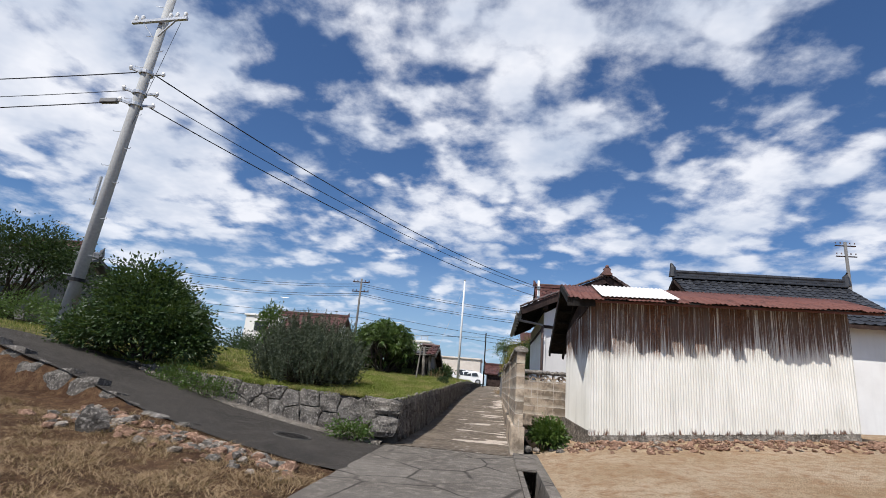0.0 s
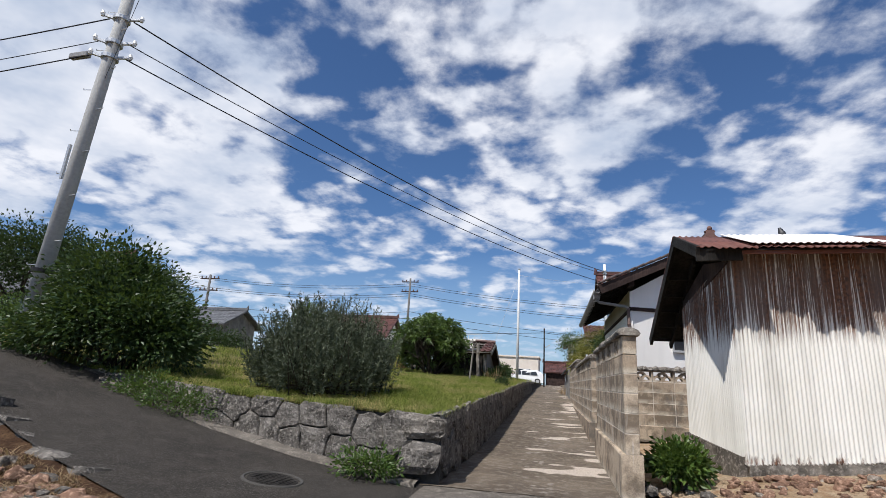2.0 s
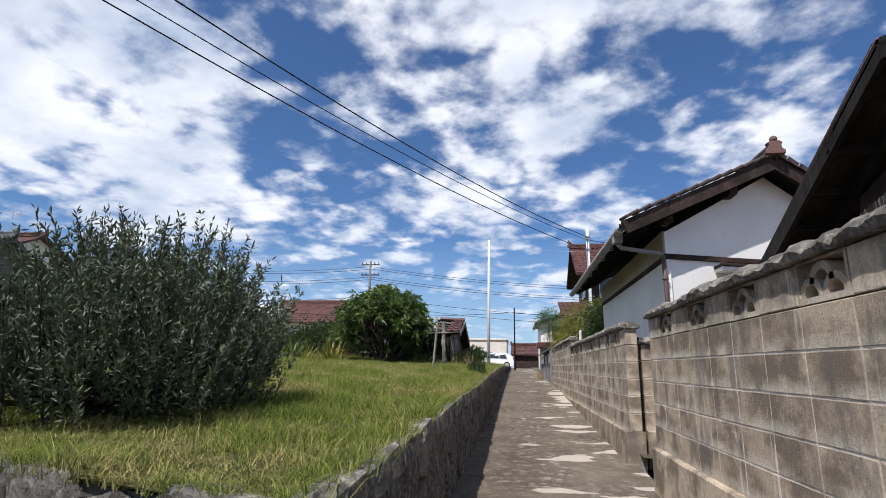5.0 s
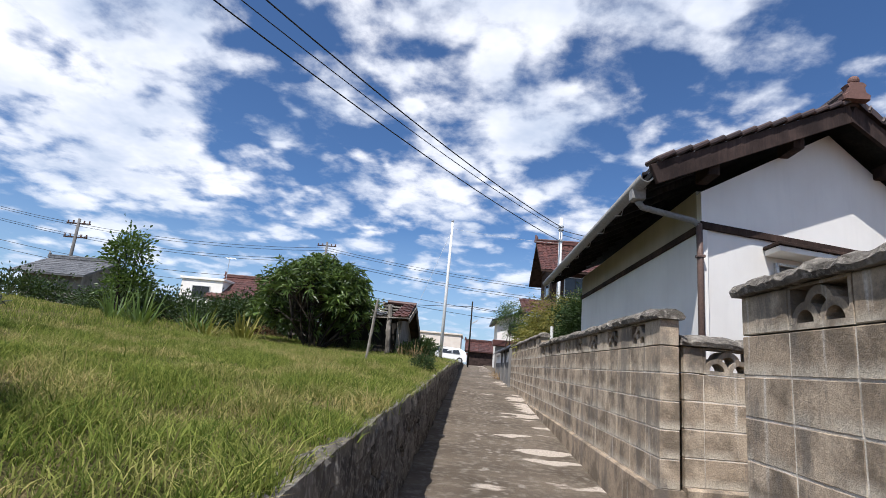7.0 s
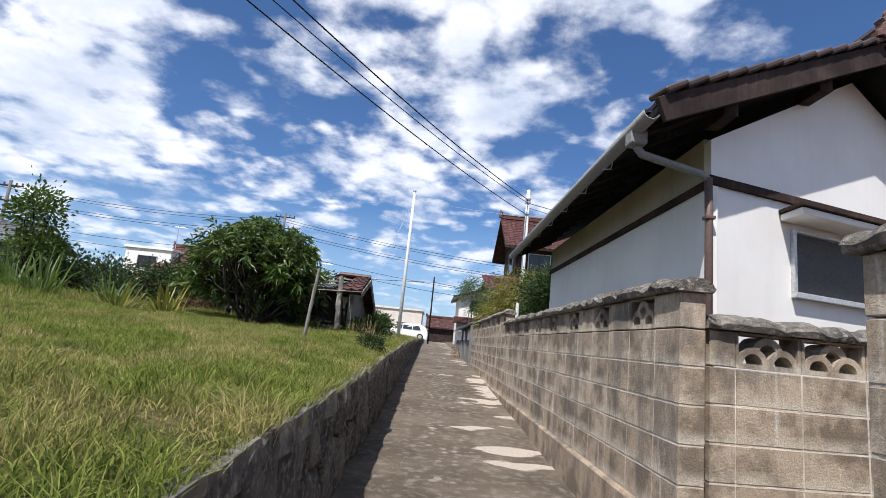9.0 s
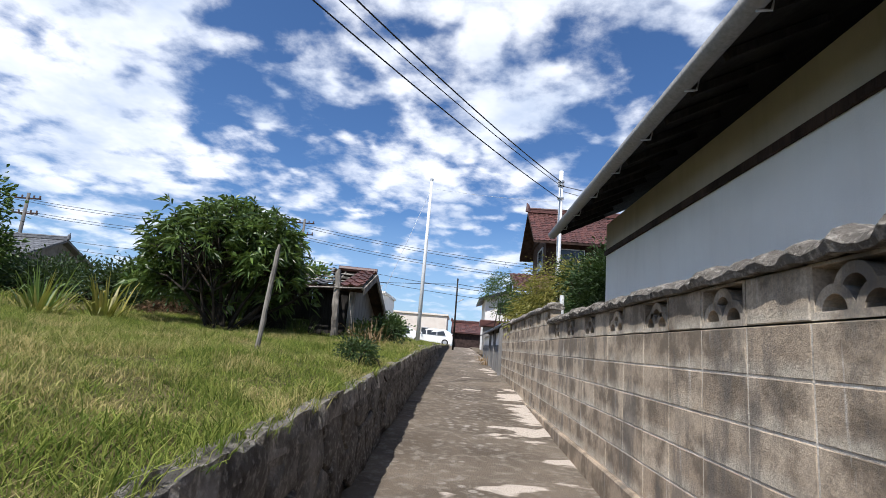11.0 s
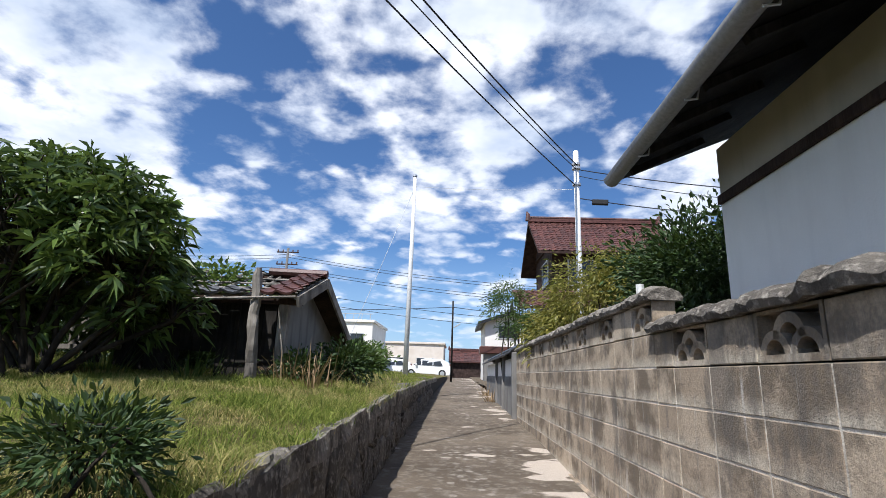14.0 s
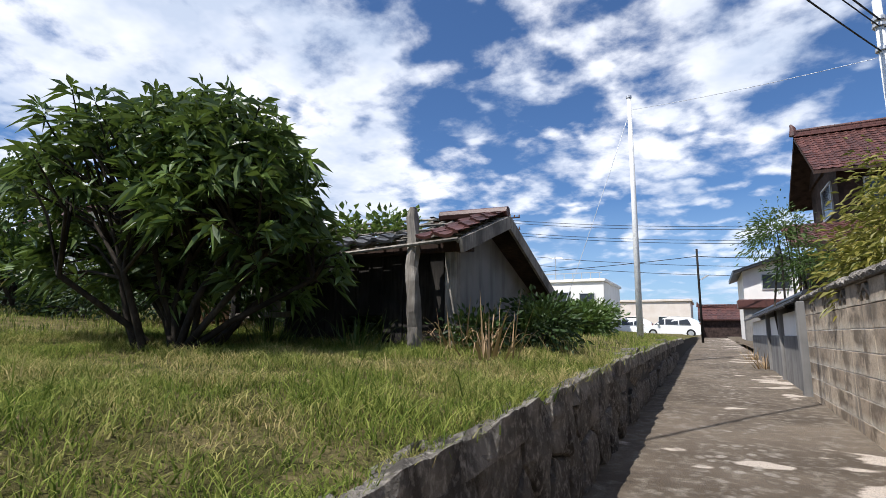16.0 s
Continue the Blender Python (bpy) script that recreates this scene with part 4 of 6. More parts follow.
# ---- house beside the wall ----
def white_house():
    h = thing("house", pose(3.62, 14.92, 0.0), "white plastered single-storey house with a red-brown tiled roof", "house")
    SK = 0.34
    W, D, zb, ze = 3.6, 6.0, 0.15, 2.95
    rx, rz = 1.80, 4.32
    ex, ez = -0.70, 3.10
    sk = lambda x, y: y + (SK if x > 0 else 0.24) * x

    def wall(name, pts, th, mat, lab=""):
        bm = bmesh.new()
        n = Vector(th)
        f = [bm.verts.new(p) for p in pts]
        g = [bm.verts.new(Vector(p) + n) for p in pts]
        bm.faces.new(f)
        bm.faces.new(g[::-1])
        for i in range(len(f)):
            k = (i + 1) % len(f)
            bm.faces.new((f[k], f[i], g[i], g[k]))
        bmesh.ops.recalc_face_normals(bm, faces=bm.faces)
        return part(name, bm, mat, h, lab)

    # gable wall with a window opening
    wx0, wx1, wz0, wz1 = 0.90, 2.5, 1.86, 2.44
    for pts in ([(0, 0, zb), (W, SK * W, zb), (W, SK * W, wz0), (0, 0, wz0)],
                [(0, 0, wz0), (wx0, SK * wx0, wz0), (wx0, SK * wx0, wz1), (0, 0, wz1)],
                [(wx1, SK * wx1, wz0), (W, SK * W, wz0), (W, SK * W, wz1), (wx1, SK * wx1, wz1)],
                [(0, 0, wz1), (W, SK * W, wz1), (W, SK * W, ze + 0.15), (rx, SK * rx, rz - 0.15), (0, 0, ze + 0.15)]):
        wall("gable_wall", pts, (0, 0.12, 0), WHITE)
    wall("side_wall", [(0, 0.12, zb), (0, D, zb), (0, D, 2.66), (0, 0.12, 2.66)], (0.12, 0, 0), WHITE)
    wall("upper_side_wall", [(0, 0.12, 2.66), (0, D, 2.66), (0, D, ze + 0.2), (0, 0.12, ze + 0.2)], (0.12, 0, 0), TAN, "tan plaster band below the eaves")
    wall("rear_wall", [(0.12, D, zb), (W, D + SK * W, zb), (W, D + SK * W, ze), (rx, D + SK * rx, rz - 0.15), (0.12, D, ze + 0.15)], (0, -0.12, 0), WHITE)
    wall("far_wall", [(W, SK * W + 0.12, zb), (W, D + SK * W, zb), (W, D + SK * W, ze), (W, SK * W + 0.12, ze)], (-0.12, 0, 0), WHITE)
    part("beam", sheared(box_bm((-0.03, -0.035, 2.68), (W, 0.0, 2.76), 0.004), SK, 0), DARKWOOD, h, "dark timber band")
    part("beam", box_bm((-0.032, -0.03, 2.66), (0.0, D, 2.735), 0.004), DARKWOOD, h, "dark timber band")
    part("corner_post", box_bm((-0.022, -0.022, zb), (0.05, 0.05, 2.67), 0.004), WHITE, h)
    # window box: hood, frame, screen
    part("window_hood", sheared(box_bm((wx0 - 0.12, -0.30, 2.50), (wx1 + 0.2, -0.004, 2.56), 0.006), SK, 0), WHITE, h, "white window hood")
    part("hood_edge", sheared(box_bm((wx0 - 0.14, -0.33, 2.565), (wx1 + 0.22, -0.004, 2.60), 0.004), SK, 0), DARKWOOD, h)
    bm = bmesh.new()
    for lo, hi in (((wx0, -0.05, wz0), (wx0 + 0.04, 0.02, wz1)), ((wx1 - 0.04, -0.05, wz0), (wx1, 0.02, wz1)), ((wx0, -0.07, wz0 - 0.05), (wx1, 0.02, wz0)), ((wx0 + 0.04, -0.05, wz1 - 0.03), (wx1 - 0.04, 0.02, wz1))):
        box(bm, lo, hi, 0.004)
    win = part("window", sheared(bm, SK, 0), ALU, h, "pale aluminium window frame")
    mesh_ob("screen", sheared(box_bm((wx0 + 0.04, 0.0, wz0), (wx1 - 0.04, 0.012, wz1 - 0.03)), SK, 0), SCREEN, win, "dark window screen")
    # roof planes, seen from below as dark boards
    y0, y1 = -0.37, D + 0.5
    for sgn, xe in ((1, ex), (-1, 2 * rx - ex)):
        bm = bmesh.new()
        q = [(xe, sk(xe, y0), ez), (xe, sk(0.0, y1), ez), (rx, sk(rx, y1), rz), (rx, sk(rx, y0), rz)]
        f = [bm.verts.new(p) for p in q]
        g = [bm.verts.new(Vector(p) - Vector((0, 0, 0.06))) for p in q]
        bm.faces.new(f)
        bm.faces.new(g[::-1])
        for i in range(4):
            k = (i + 1) % 4
            bm.faces.new((f[k], f[i], g[i], g[k]))
        bmesh.ops.recalc_face_normals(bm, faces=bm.faces)
        part("roof_deck", bm, BLACKWOOD, h)
        up = Vector((0, 0, 0.012))
        tiled_plane(h, "roof_tiles", Vector(q[0]) + up, Vector(q[1]) + up, Vector(q[2]) + up, Vector(q[3]) + up, BROWNTILE, label="dark brown curved clay tiles")
        # barge board and verge tiles
        for yy in (y0,):
            a, b = Vector((xe, sk(xe, yy) - 0.02, ez - 0.06)), Vector((rx, sk(rx, yy) - 0.02, rz - 0.06))
            part("barge_board", beam(bmesh.new(), a, b, 0.045, 0.20), REDWOOD, h)
            n = 13
            bm = bmesh.new()
            for i in range(n):
                p = a.lerp(b, (i + 0.5) / n) + Vector((0, 0.05, 0.165))
                d = (b - a) / n
                beam(bm, p - d * 0.53 + Vector((0, 0, -0.012)), p + d * 0.53 + Vector((0, 0, 0.012)), 0.22, 0.05, 0.014)
            part("verge_tiles", bm, BROWNTILE, h)
        # purlin ends
        for f in (0.28, 0.72):
            p = Vector((xe + (rx - xe) * f, 0, ez + (rz - ez) * f - 0.19))
            part("purlin", box_bm((p.x - 0.06, sk(p.x, y0) + 0.06, p.z - 0.07), (p.x + 0.06, sk(p.x, 0), p.z + 0.07), 0.005), DARKWOOD, h)
    # rafters under the lane eave
    for i in range(15):
        y = y0 + 0.2 + i * 0.46
        if y < y1:
            part("rafter", beam(bmesh.new(), (ex + 0.05, sk(-0.3, y), ez - 0.085), (0.02, sk(-0.1, y), ez + 0.25), 0.05, 0.06), BLACKWOOD, h)
    ridge_cap(h, (rx, sk(rx, y0 - 0.03), rz + 0.02), (rx, sk(rx, y1), rz + 0.02), BROWNTILE)
    # ridge-end ornament
    bm = bmesh.new()
    yy = sk(rx, y0) - 0.10
    prof = [(-0.20, 0.0), (0.20, 0.0), (0.21, 0.07), (0.14, 0.12), (0.13, 0.20), (0.16, 0.25), (0.10, 0.29), (-0.10, 0.29), (-0.16, 0.25), (-0.13, 0.20), (-0.14, 0.12), (-0.21, 0.07)]
    rows = [[bm.verts.new((rx + 0.72 * u * k, yy + dy, rz + 0.06 + 0.72 * v)) for u, v in prof] for dy, k in ((-0.05, 0.9), (-0.03, 1.0), (0.05, 1.0))]
    bm.faces.new(rows[0])
    bm.faces.new(rows[-1][::-1])
    for p, q in zip(rows, rows[1:]):
        for i in range(len(prof)):
            k = (i + 1) % len(prof)
            bm.faces.new((p[k], p[i], q[i], q[k]))
    bmesh.ops.create_uvsphere(bm, u_segments=12, v_segments=8, radius=0.058, matrix=Matrix.Translation((rx, yy, rz + 0.31)))
    bmesh.ops.recalc_face_normals(bm, faces=bm.faces)
    part("ridge_ornament", bm, CLAY, h, "shouldered pinkish clay ridge-end ornament with a knob")
    # gutter along the lane eave: half pipe with brackets, downpipe
    bm = bmesh.new()
    n = 6
    rows = []
    for y in (y0 - 0.02, y1):
        rows.append([bm.verts.new((ex - 0.05 + 0.065 * math.cos(a), sk(-0.6, y) + (0.09 if y > 1 else 0), ez - 0.06 + 0.065 * math.sin(a))) for a in np.linspace(math.pi, 2 * math.pi, n + 1)])
    for k in range(n):
        bm.faces.new((rows[0][k], rows[0][k + 1], rows[1][k + 1], rows[1][k]))
    gob = part("gutter", bm, GUTTER, h, "grey half-round rain gutter", True)
    so = gob.modifiers.new("thick", "SOLIDIFY")
    so.thickness = 0.008
    for i in range(8):
        y = y0 + 0.3 + i * 0.85
        part("bracket", tube(bmesh.new(), [(ex + 0.06, sk(-0.6, y), ez - 0.0), (ex + 0.03, sk(-0.6, y), ez - 0.13), (ex - 0.05, sk(-0.6, y), ez - 0.14)], 0.008, 5), ALU, h)
    gy = sk(-0.6, y0) + 0.32
    part("gutter_outlet", box_bm((ex - 0.11, gy - 0.07, ez - 0.22), (ex + 0.03, gy + 0.07, ez - 0.10), 0.01), GUTTER, h)
    part("downpipe", tube(bmesh.new(), [(ex - 0.04, gy, ez - 0.22), (ex + 0.02, gy + 0.02, ez - 0.28), (-0.10, -0.02, 2.76), (-0.05, -0.05, 2.70)], 0.035, 8), GUTTER, h, "grey sloping downpipe", True)
    part("downpipe", tube(bmesh.new(), [(-0.05, -0.05, 2.72), (-0.045, -0.055, 2.3), (-0.045, -0.055, 0.2)], 0.034, 8), PIPE, h, "brown downpipe", True)
    for z in (2.35, 1.2):
        part("pipe_clip", box_bm((-0.085, -0.095, z), (-0.005, -0.015, z + 0.03), 0.004), PIPE, h)
    return h


white_house()


# ---- corrugated shed ----
def corrugated(parent, name, p0, p1, zb0, zb1, zt0, zt1, material, pitch=0.045, amp=0.007, label=""):
    """A corrugated sheet wall from p0 to p1, with sloping foot and head."""
    p0, p1 = Vector((*p0, 0)), Vector((*p1, 0))
    d = p1 - p0
    n = int(d.length / pitch * 6)
    nrm = Vector((d.y, -d.x, 0)).normalized()
    verts, faces = [], []
    cut = (0.0, 0.006, 0.05, 0.35, 0.65, 0.95, 0.994, 1.0)
    lv = len(cut)
    for i in range(n + 1):
        u = i / n
        off = amp * math.sin(2 * math.pi * d.length * u / pitch)
        p = p0 + d * u + nrm * off
        zb = zb0 + (zb1 - zb0) * u + 0.012 * noise.noise((u * 9, 0, 3)) + (0.05 * max(0, noise.noise((u * 30, 4, 3)) - 0.25))
        zt = zt0 + (zt1 - zt0) * u
        for k in range(lv):
            w = nrm * (0.012 * noise.noise((u * 4, cut[k] * 3.9, 8)))
            verts.append((p.x + w.x, p.y + w.y, zb + (zt - zb) * cut[k]))
    for i in range(n):
        for k in range(lv - 1):
            a = i * lv + k
            faces.append((a, a + lv, a + lv + 1, a + 1))
    ob = raw(name, verts, faces, material, parent, label, True)
    so = ob.modifiers.new("thick", "SOLIDIFY")
    so.thickness = 0.004
    return ob


def iron_shed():
    s = thing("shed", pose(3.93, 9.14, 0), "rusted white corrugated iron shed with a rust-red sheet roof", "shed")
    fr = (4.52, 0.39)
    bl = (-0.21, 1.5)
    corrugated(s, "front_wall", (0, 0), fr, 0.24, 0.64, 2.56, 2.72, IRON)
    corrugated(s, "side_wall", bl, (0, 0), 0.42, 0.24, 2.1, 2.56, IRON)
    corrugated(s, "end_wall", fr, (4.5, 2.7), 0.66, 0.7, 2.58, 2.0, IRON)
    corrugated(s, "rear_wall", (4.5, 2.7), bl, 0.7, 0.42, 1.9, 1.9, IRON)
    bm = bmesh.new()
    beam(bm, (0.02, 0.07, 0.10), (4.52, 0.46, 0.49), 0.14, 0.32, 0.01)
    part("sill", bm, COPING, s, "grey concrete sill under the sheets")
    beam(bm := bmesh.new(), (0.02, 0.07, 0.15), (-0.2, 1.5, 0.27), 0.14, 0.34, 0.01)
    part("sill", bm, COPING, s)
    # roof: front slope short, rear slope long, ridge along the front
    fe0, fe1 = Vector((-0.45, -0.34, 2.54)), Vector((4.92, 0.06, 2.70))
    r0, r1 = Vector((-0.45, 0.72, 2.95)), Vector((4.92, 1.12, 3.06))
    b0, b1 = Vector((-0.45, 2.75, 1.80)), Vector((4.95, 3.1, 1.85))

    def sheet(name, a, b, c, d, mat, lab="", u0=0.0, u1=1.0, lift=0.0, ragged=0.0):
        verts, faces = [], []
        down = (a - d).normalized()
        rag = random.Random(3)
        lip = [ragged * rag.choice((0.0, 0.2, 0.35, 0.8, 1.0)) for _ in range(60)]
        n = int((b - a).length * (u1 - u0) / 0.076 * 4)
        for i in range(n + 1):
            u = u0 + (u1 - u0) * i / n
            off = Vector((0, 0, lift + 0.010 * math.sin(2 * math.pi * i / 4)))
            low = down * (lip[int(u * 26)] + 0.1 * ragged * math.sin(u * 190))
            verts += [tuple(a.lerp(b, u) + off + low), tuple(d.lerp(c, u) + off)]
        faces = [(2 * i, 2 * i + 2, 2 * i + 3, 2 * i + 1) for i in range(n)]
        ob = raw(name, verts, faces, mat, s, lab, True)
        so = ob.modifiers.new("thick", "SOLIDIFY")
        so.thickness = 0.006
    sheet("roof_sheet", fe0, fe1, r1, r0, RUSTROOF, "rust-red corrugated roof sheet", ragged=0.13)
    sheet("roof_sheet", b0, b1, r1, r0, RUSTROOF)
    for q in ((fe0, fe1, r1, r0), (r0, r1, b1, b0)):
        bm = bmesh.new()
        f = [bm.verts.new(p - Vector((0, 0, 0.030))) for p in q]
        g = [bm.verts.new(p - Vector((0, 0, 0.048))) for p in q]
        bm.faces.new(f)
        bm.faces.new(g[::-1])
        for i in range(4):
            k = (i + 1) % 4
            bm.faces.new((f[k], f[i], g[i], g[k]))
        bmesh.ops.recalc_face_normals(bm, faces=bm.faces)
        part("roof_deck", bm, BLACKWOOD, s, "blackened boards under the roof sheets")
    sheet("white_sheet", fe0 + Vector((0, -0.03, 0)), fe1 + Vector((0, -0.03, 0)), r1, r0, WHITE, "white patch sheet on the roof", 0.11, 0.36, 0.03)
    part("fascia", beam(bmesh.new(), fe0 + Vector((0, 0.03, -0.09)), fe0.lerp(fe1, 0.09) + Vector((0, 0.03, -0.08)), 0.035, 0.15), BLACKWOOD, s, "blackened wooden fascia board")
    part("fascia", beam(bmesh.new(), fe0.lerp(fe1, 0.09) + Vector((0, 0.04, -0.05)), fe1 + Vector((0, 0.04, -0.05)), 0.03, 0.06), RUSTROOF, s)
    part("barge_board", beam(bmesh.new(), fe0 + Vector((0.02, 0, -0.06)), r0 + Vector((0.02, 0, -0.06)), 0.04, 0.13), BLACKWOOD, s)
    part("barge_board", beam(bmesh.new(), r0 + Vector((0.02, 0, -0.06)), b0 + Vector((0.02, 0, -0.06)), 0.04, 0.13), BLACKWOOD, s)
    part("barge_board", beam(bmesh.new(), r0 + Vector((0.32, 0.3, -0.26)), b0 + Vector((0.32, 0, -0.12)), 0.04, 0.10), BLACKWOOD, s)
    for k in range(5):
        p = r0.lerp(b0, 0.3 + 0.16 * k) + Vector((0, 0, -0.10))
        part("batten", beam(bmesh.new(), p, p + Vector((0.6, 0, 0)), 0.05, 0.04), BLACKWOOD, s)
    bm = bmesh.new()
    f = [bm.verts.new(p) for p in ((-0.02, 0.02, 2.46), (-0.10, 0.72, 2.58), (-0.19, 1.5, 2.22), (-0.21, 1.5, 2.05))]
    bm.faces.new(f)
    ob = part("gable_board", bm, DARKWOOD, s)
    so = ob.modifiers.new("thick", "SOLIDIFY")
    so.thickness = 0.02


iron_shed()


# ---- generic far house ----
def far_house(name, x0, x1, y0, y1, zb, ze, rz, wall_mat, tile_mat, label, along="x", over=0.5, wins=(), fine=False):
    h = thing(name, pose((x0 + x1) / 2, (y0 + y1) / 2, zb), label, "house")
    hx, hy = (x1 - x0) / 2, (y1 - y0) / 2
    e, r = ze - zb, rz - zb
    bm = bmesh.new()
    box(bm, (-hx, -hy, 0), (hx, hy, e))
    part("wall", bm, wall_mat, h)
    o = over
    drop = (r - e) * o / (hy if along == "x" else hx)
    if along == "x":
        A = [(-hx - o, -hy - o, e - drop), (hx + o, -hy - o, e - drop), (hx + o, 0, r), (-hx - o, 0, r)]
        B = [(hx + o, hy + o, e - drop), (-hx - o, hy + o, e - drop), (-hx - o, 0, r), (hx + o, 0, r)]
        gab = [[(s * hx, -hy, e), (s * hx, hy, e), (s * hx, 0, r - 0.08)] for s in (-1, 1)]
    else:
        A = [(-hx - o, hy + o, e - drop), (-hx - o, -hy - o, e - drop), (0, -hy - o, r), (0, hy + o, r)]
        B = [(hx + o, -hy - o, e - drop), (hx + o, hy + o, e - drop), (0, hy + o, r), (0, -hy - o, r)]
        gab = [[(-hx, s * hy, e), (hx, s * hy, e), (0, s * hy, r - 0.08)] for s in (-1, 1)]
    for q in (A, B):
        bm = bmesh.new()
        f = [bm.verts.new(p) for p in q]
        g = [bm.verts.new(Vector(p) - Vector((0, 0, 0.12))) for p in q]
        bm.faces.new(f)
        bm.faces.new(g[::-1])
        for i in range(4):
            k = (i + 1) % 4
            bm.faces.new((f[k], f[i], g[i], g[k]))
        bmesh.ops.recalc_face_normals(bm, faces=bm.faces)
        part("roof", bm, DARKWOOD if fine else tile_mat, h)
        up = Vector((0, 0, 0.01))
        tiled_plane(h, "roof_tiles", *[Vector(p) + up for p in q], tile_mat, 0.30 if fine else 0.45, 0.28 if fine else 0.5, 0.03)
    for g in gab:
        bm = bmesh.new()
        bm.faces.new([bm.verts.new(p) for p in g])
        ob = part("gable", bm, wall_mat, h)
        so = ob.modifiers.new("thick", "SOLIDIFY")
        so.thickness = 0.1
    a, b = ((-hx - o, 0, r), (hx + o, 0, r)) if along == "x" else ((0, -hy - o, r), (0, hy + o, r))
    ridge_cap(h, a, b, tile_mat, 0.22, 0.32)
    for end in (a, b):
        bm = bmesh.new()
        tube(bm, [(end[0], end[1], r + 0.1), (end[0], end[1], r + 0.45), (end[0] * 1.02, end[1] * 1.02, r + 0.62)], [0.16, 0.11, 0.04], 8)
        part("ridge_ornament", bm, tile_mat, h)
    for face, u0, u1, w0, w1 in wins:
        if face == "y":
            window(h, (u0, -hy - 0.06, w0), (u1, -hy + 0.02, w1), 1)
        else:
            window(h, (-hx - 0.06, u0, w0), (-hx + 0.02, u1, w1), 0)
    return h


far_house("house", 9.4, 14.6, 17.5, 22.5, 0.4, 4.0, 5.5, WHITE, DARKTILE, "white house with a black tiled roof behind the shed", "x", 0.5, (("y", -2, 0, 1.4, 2.6),), True)
far_house("house", 6.0, 11.5, 41.5, 46.5, 0.6, 7.7, 9.5, DARKWOOD, REDTILE, "two-storey dark timber house with a red tiled roof", "x", 0.8, (("y", -2.0, -0.6, 5.0, 6.3), ("y", 0.4, 2.0, 5.0, 6.3), ("x", -1.6, 0.2, 5.2, 6.5)), True)
lowroof = thing("lean_to", pose(5.6, 40.3, 0.6), "lean-to with a red tiled roof before the dark house", "outbuilding")
part("wall", box_bm((-1.0, -0.9, 0), (4.6, 0.95, 3.4)), DARKWOOD, lowroof)
tiled_plane(lowroof, "roof_tiles", (-1.6, -1.7, 3.6), (5.2, -1.7, 3.6), (5.2, 1.1, 4.7), (-1.6, 1.1, 4.7), REDTILE, 0.3, 0.28, 0.03)
bm = bmesh.new()
box(bm, (-1.6, -1.7, 3.48), (5.2, -1.55, 3.6))
part("eave_board", bm, DARKWOOD, lowroof)
far_house("house", 3.4, 7.0, 53, 59, 0.9, 5.0, 5.6, WHITE, DARKTILE, "white two-storey house with a dark roof at the lane's end", "y", 0.5, (("y", -0.9, 0.5, 2.9, 3.8),))
part("porch_roof", box_bm((-2.2, -4.2, 1.8), (0.9, -2.9, 2.3), 0.05), REDTILE, bpy.data.objects["house.003"])
part("porch_wall", box_bm((-1.9, -4.0, -0.2), (0.8, -2.95, 1.8)), GREY_PLASTER, bpy.data.objects["house.003"])
far_house("house", -29.4, -20.0, 22, 28, 2.2, 4.2, 5.9, GREY_PLASTER, GREYTILE, "grey-tiled old house on the slope behind bushes", "x", 0.6, (("y", -2, 0.5, 0.6, 1.6), ("y", 1.5, 3.4, 0.6, 1.6)))
far_house("house", -38.5, -33.4, 36, 42, 2.5, 8.3, 9.8, WHITE, REDTILE, "white house with an orange-red tiled roof on the slope", "x", 0.6, (("y", -1, 1.2, 2.4, 3.6),))
far_house("house", -24, -16.5, 58, 64, 1.5, 5.6, 7.6, WHITE, REDTILE, "distant house with a red-brown tiled roof", "x", 0.6, (("y", -2, 0, 1.4, 2.6), ("y", 1, 3, 1.4, 2.6)))
far_house("house", -36.4, -31.2, 50, 56, 2.4, 5.6, 7.0, GREY_PLASTER, GREYTILE, "old grey house with a grey tiled roof beyond the bushes", "x", 0.7, (("y", -1.5, 0.5, 0.8, 2.0),))
far_house("house", 0.9, 5.5, 80, 86, 0.9, 3.0, 4.2, REDWOOD, REDTILE, "low distant house with a red tiled roof", "x", 0.4)


def flat_house(name, x0, x1, y0, y1, zb, zt, mat, label, wins, band=None):
    h = thing(name, pose((x0 + x1) / 2, (y0 + y1) / 2, zb), label, "building")
    hx, hy, t = (x1 - x0) / 2, (y1 - y0) / 2, zt - zb
    part("wall", box_bm((-hx, -hy, 0), (hx, hy, t), 0.02), mat, h)
    part("roof", box_bm((-hx - 0.15, -hy - 0.15, t), (hx + 0.15, hy + 0.15, t + 0.22), 0.02), band or mat, h)
    for u0, u1, w0, w1 in wins:
        window(h, (u0, -hy - 0.08, w0), (u1, -hy + 0.02, w1), 1)
    return h


flat_house("office_building", -10.2, -5.6, 60, 68, 1.0, 5.3, WHITE, "white flat-roofed two-storey building", ((-1.9, -0.3, 2.4, 3.5), (-1.9, 1.8, 0.3, 1.7), (0.4, 1.6, 2.4, 3.4)))
ofb = bpy.data.objects["office_building"]
for k in range(7):
    part("rail_post", box_bm((-2.2 + k * 0.7, -4.0, 4.5), (-2.15 + k * 0.7, -3.95, 5.0)), ALU, ofb)
part("rail", box_bm((-2.3, -4.0, 4.98), (2.2, -3.95, 5.04)), ALU, ofb)
flat_house("hall", -7.2, 0.0, 75, 83, 1.0, 4.5, CREAM, "long low cream hall with a pale pink roof band", ((-2.6, -0.8, 0.6, 2.0), (0.6, 2.6, 0.6, 2.0)))
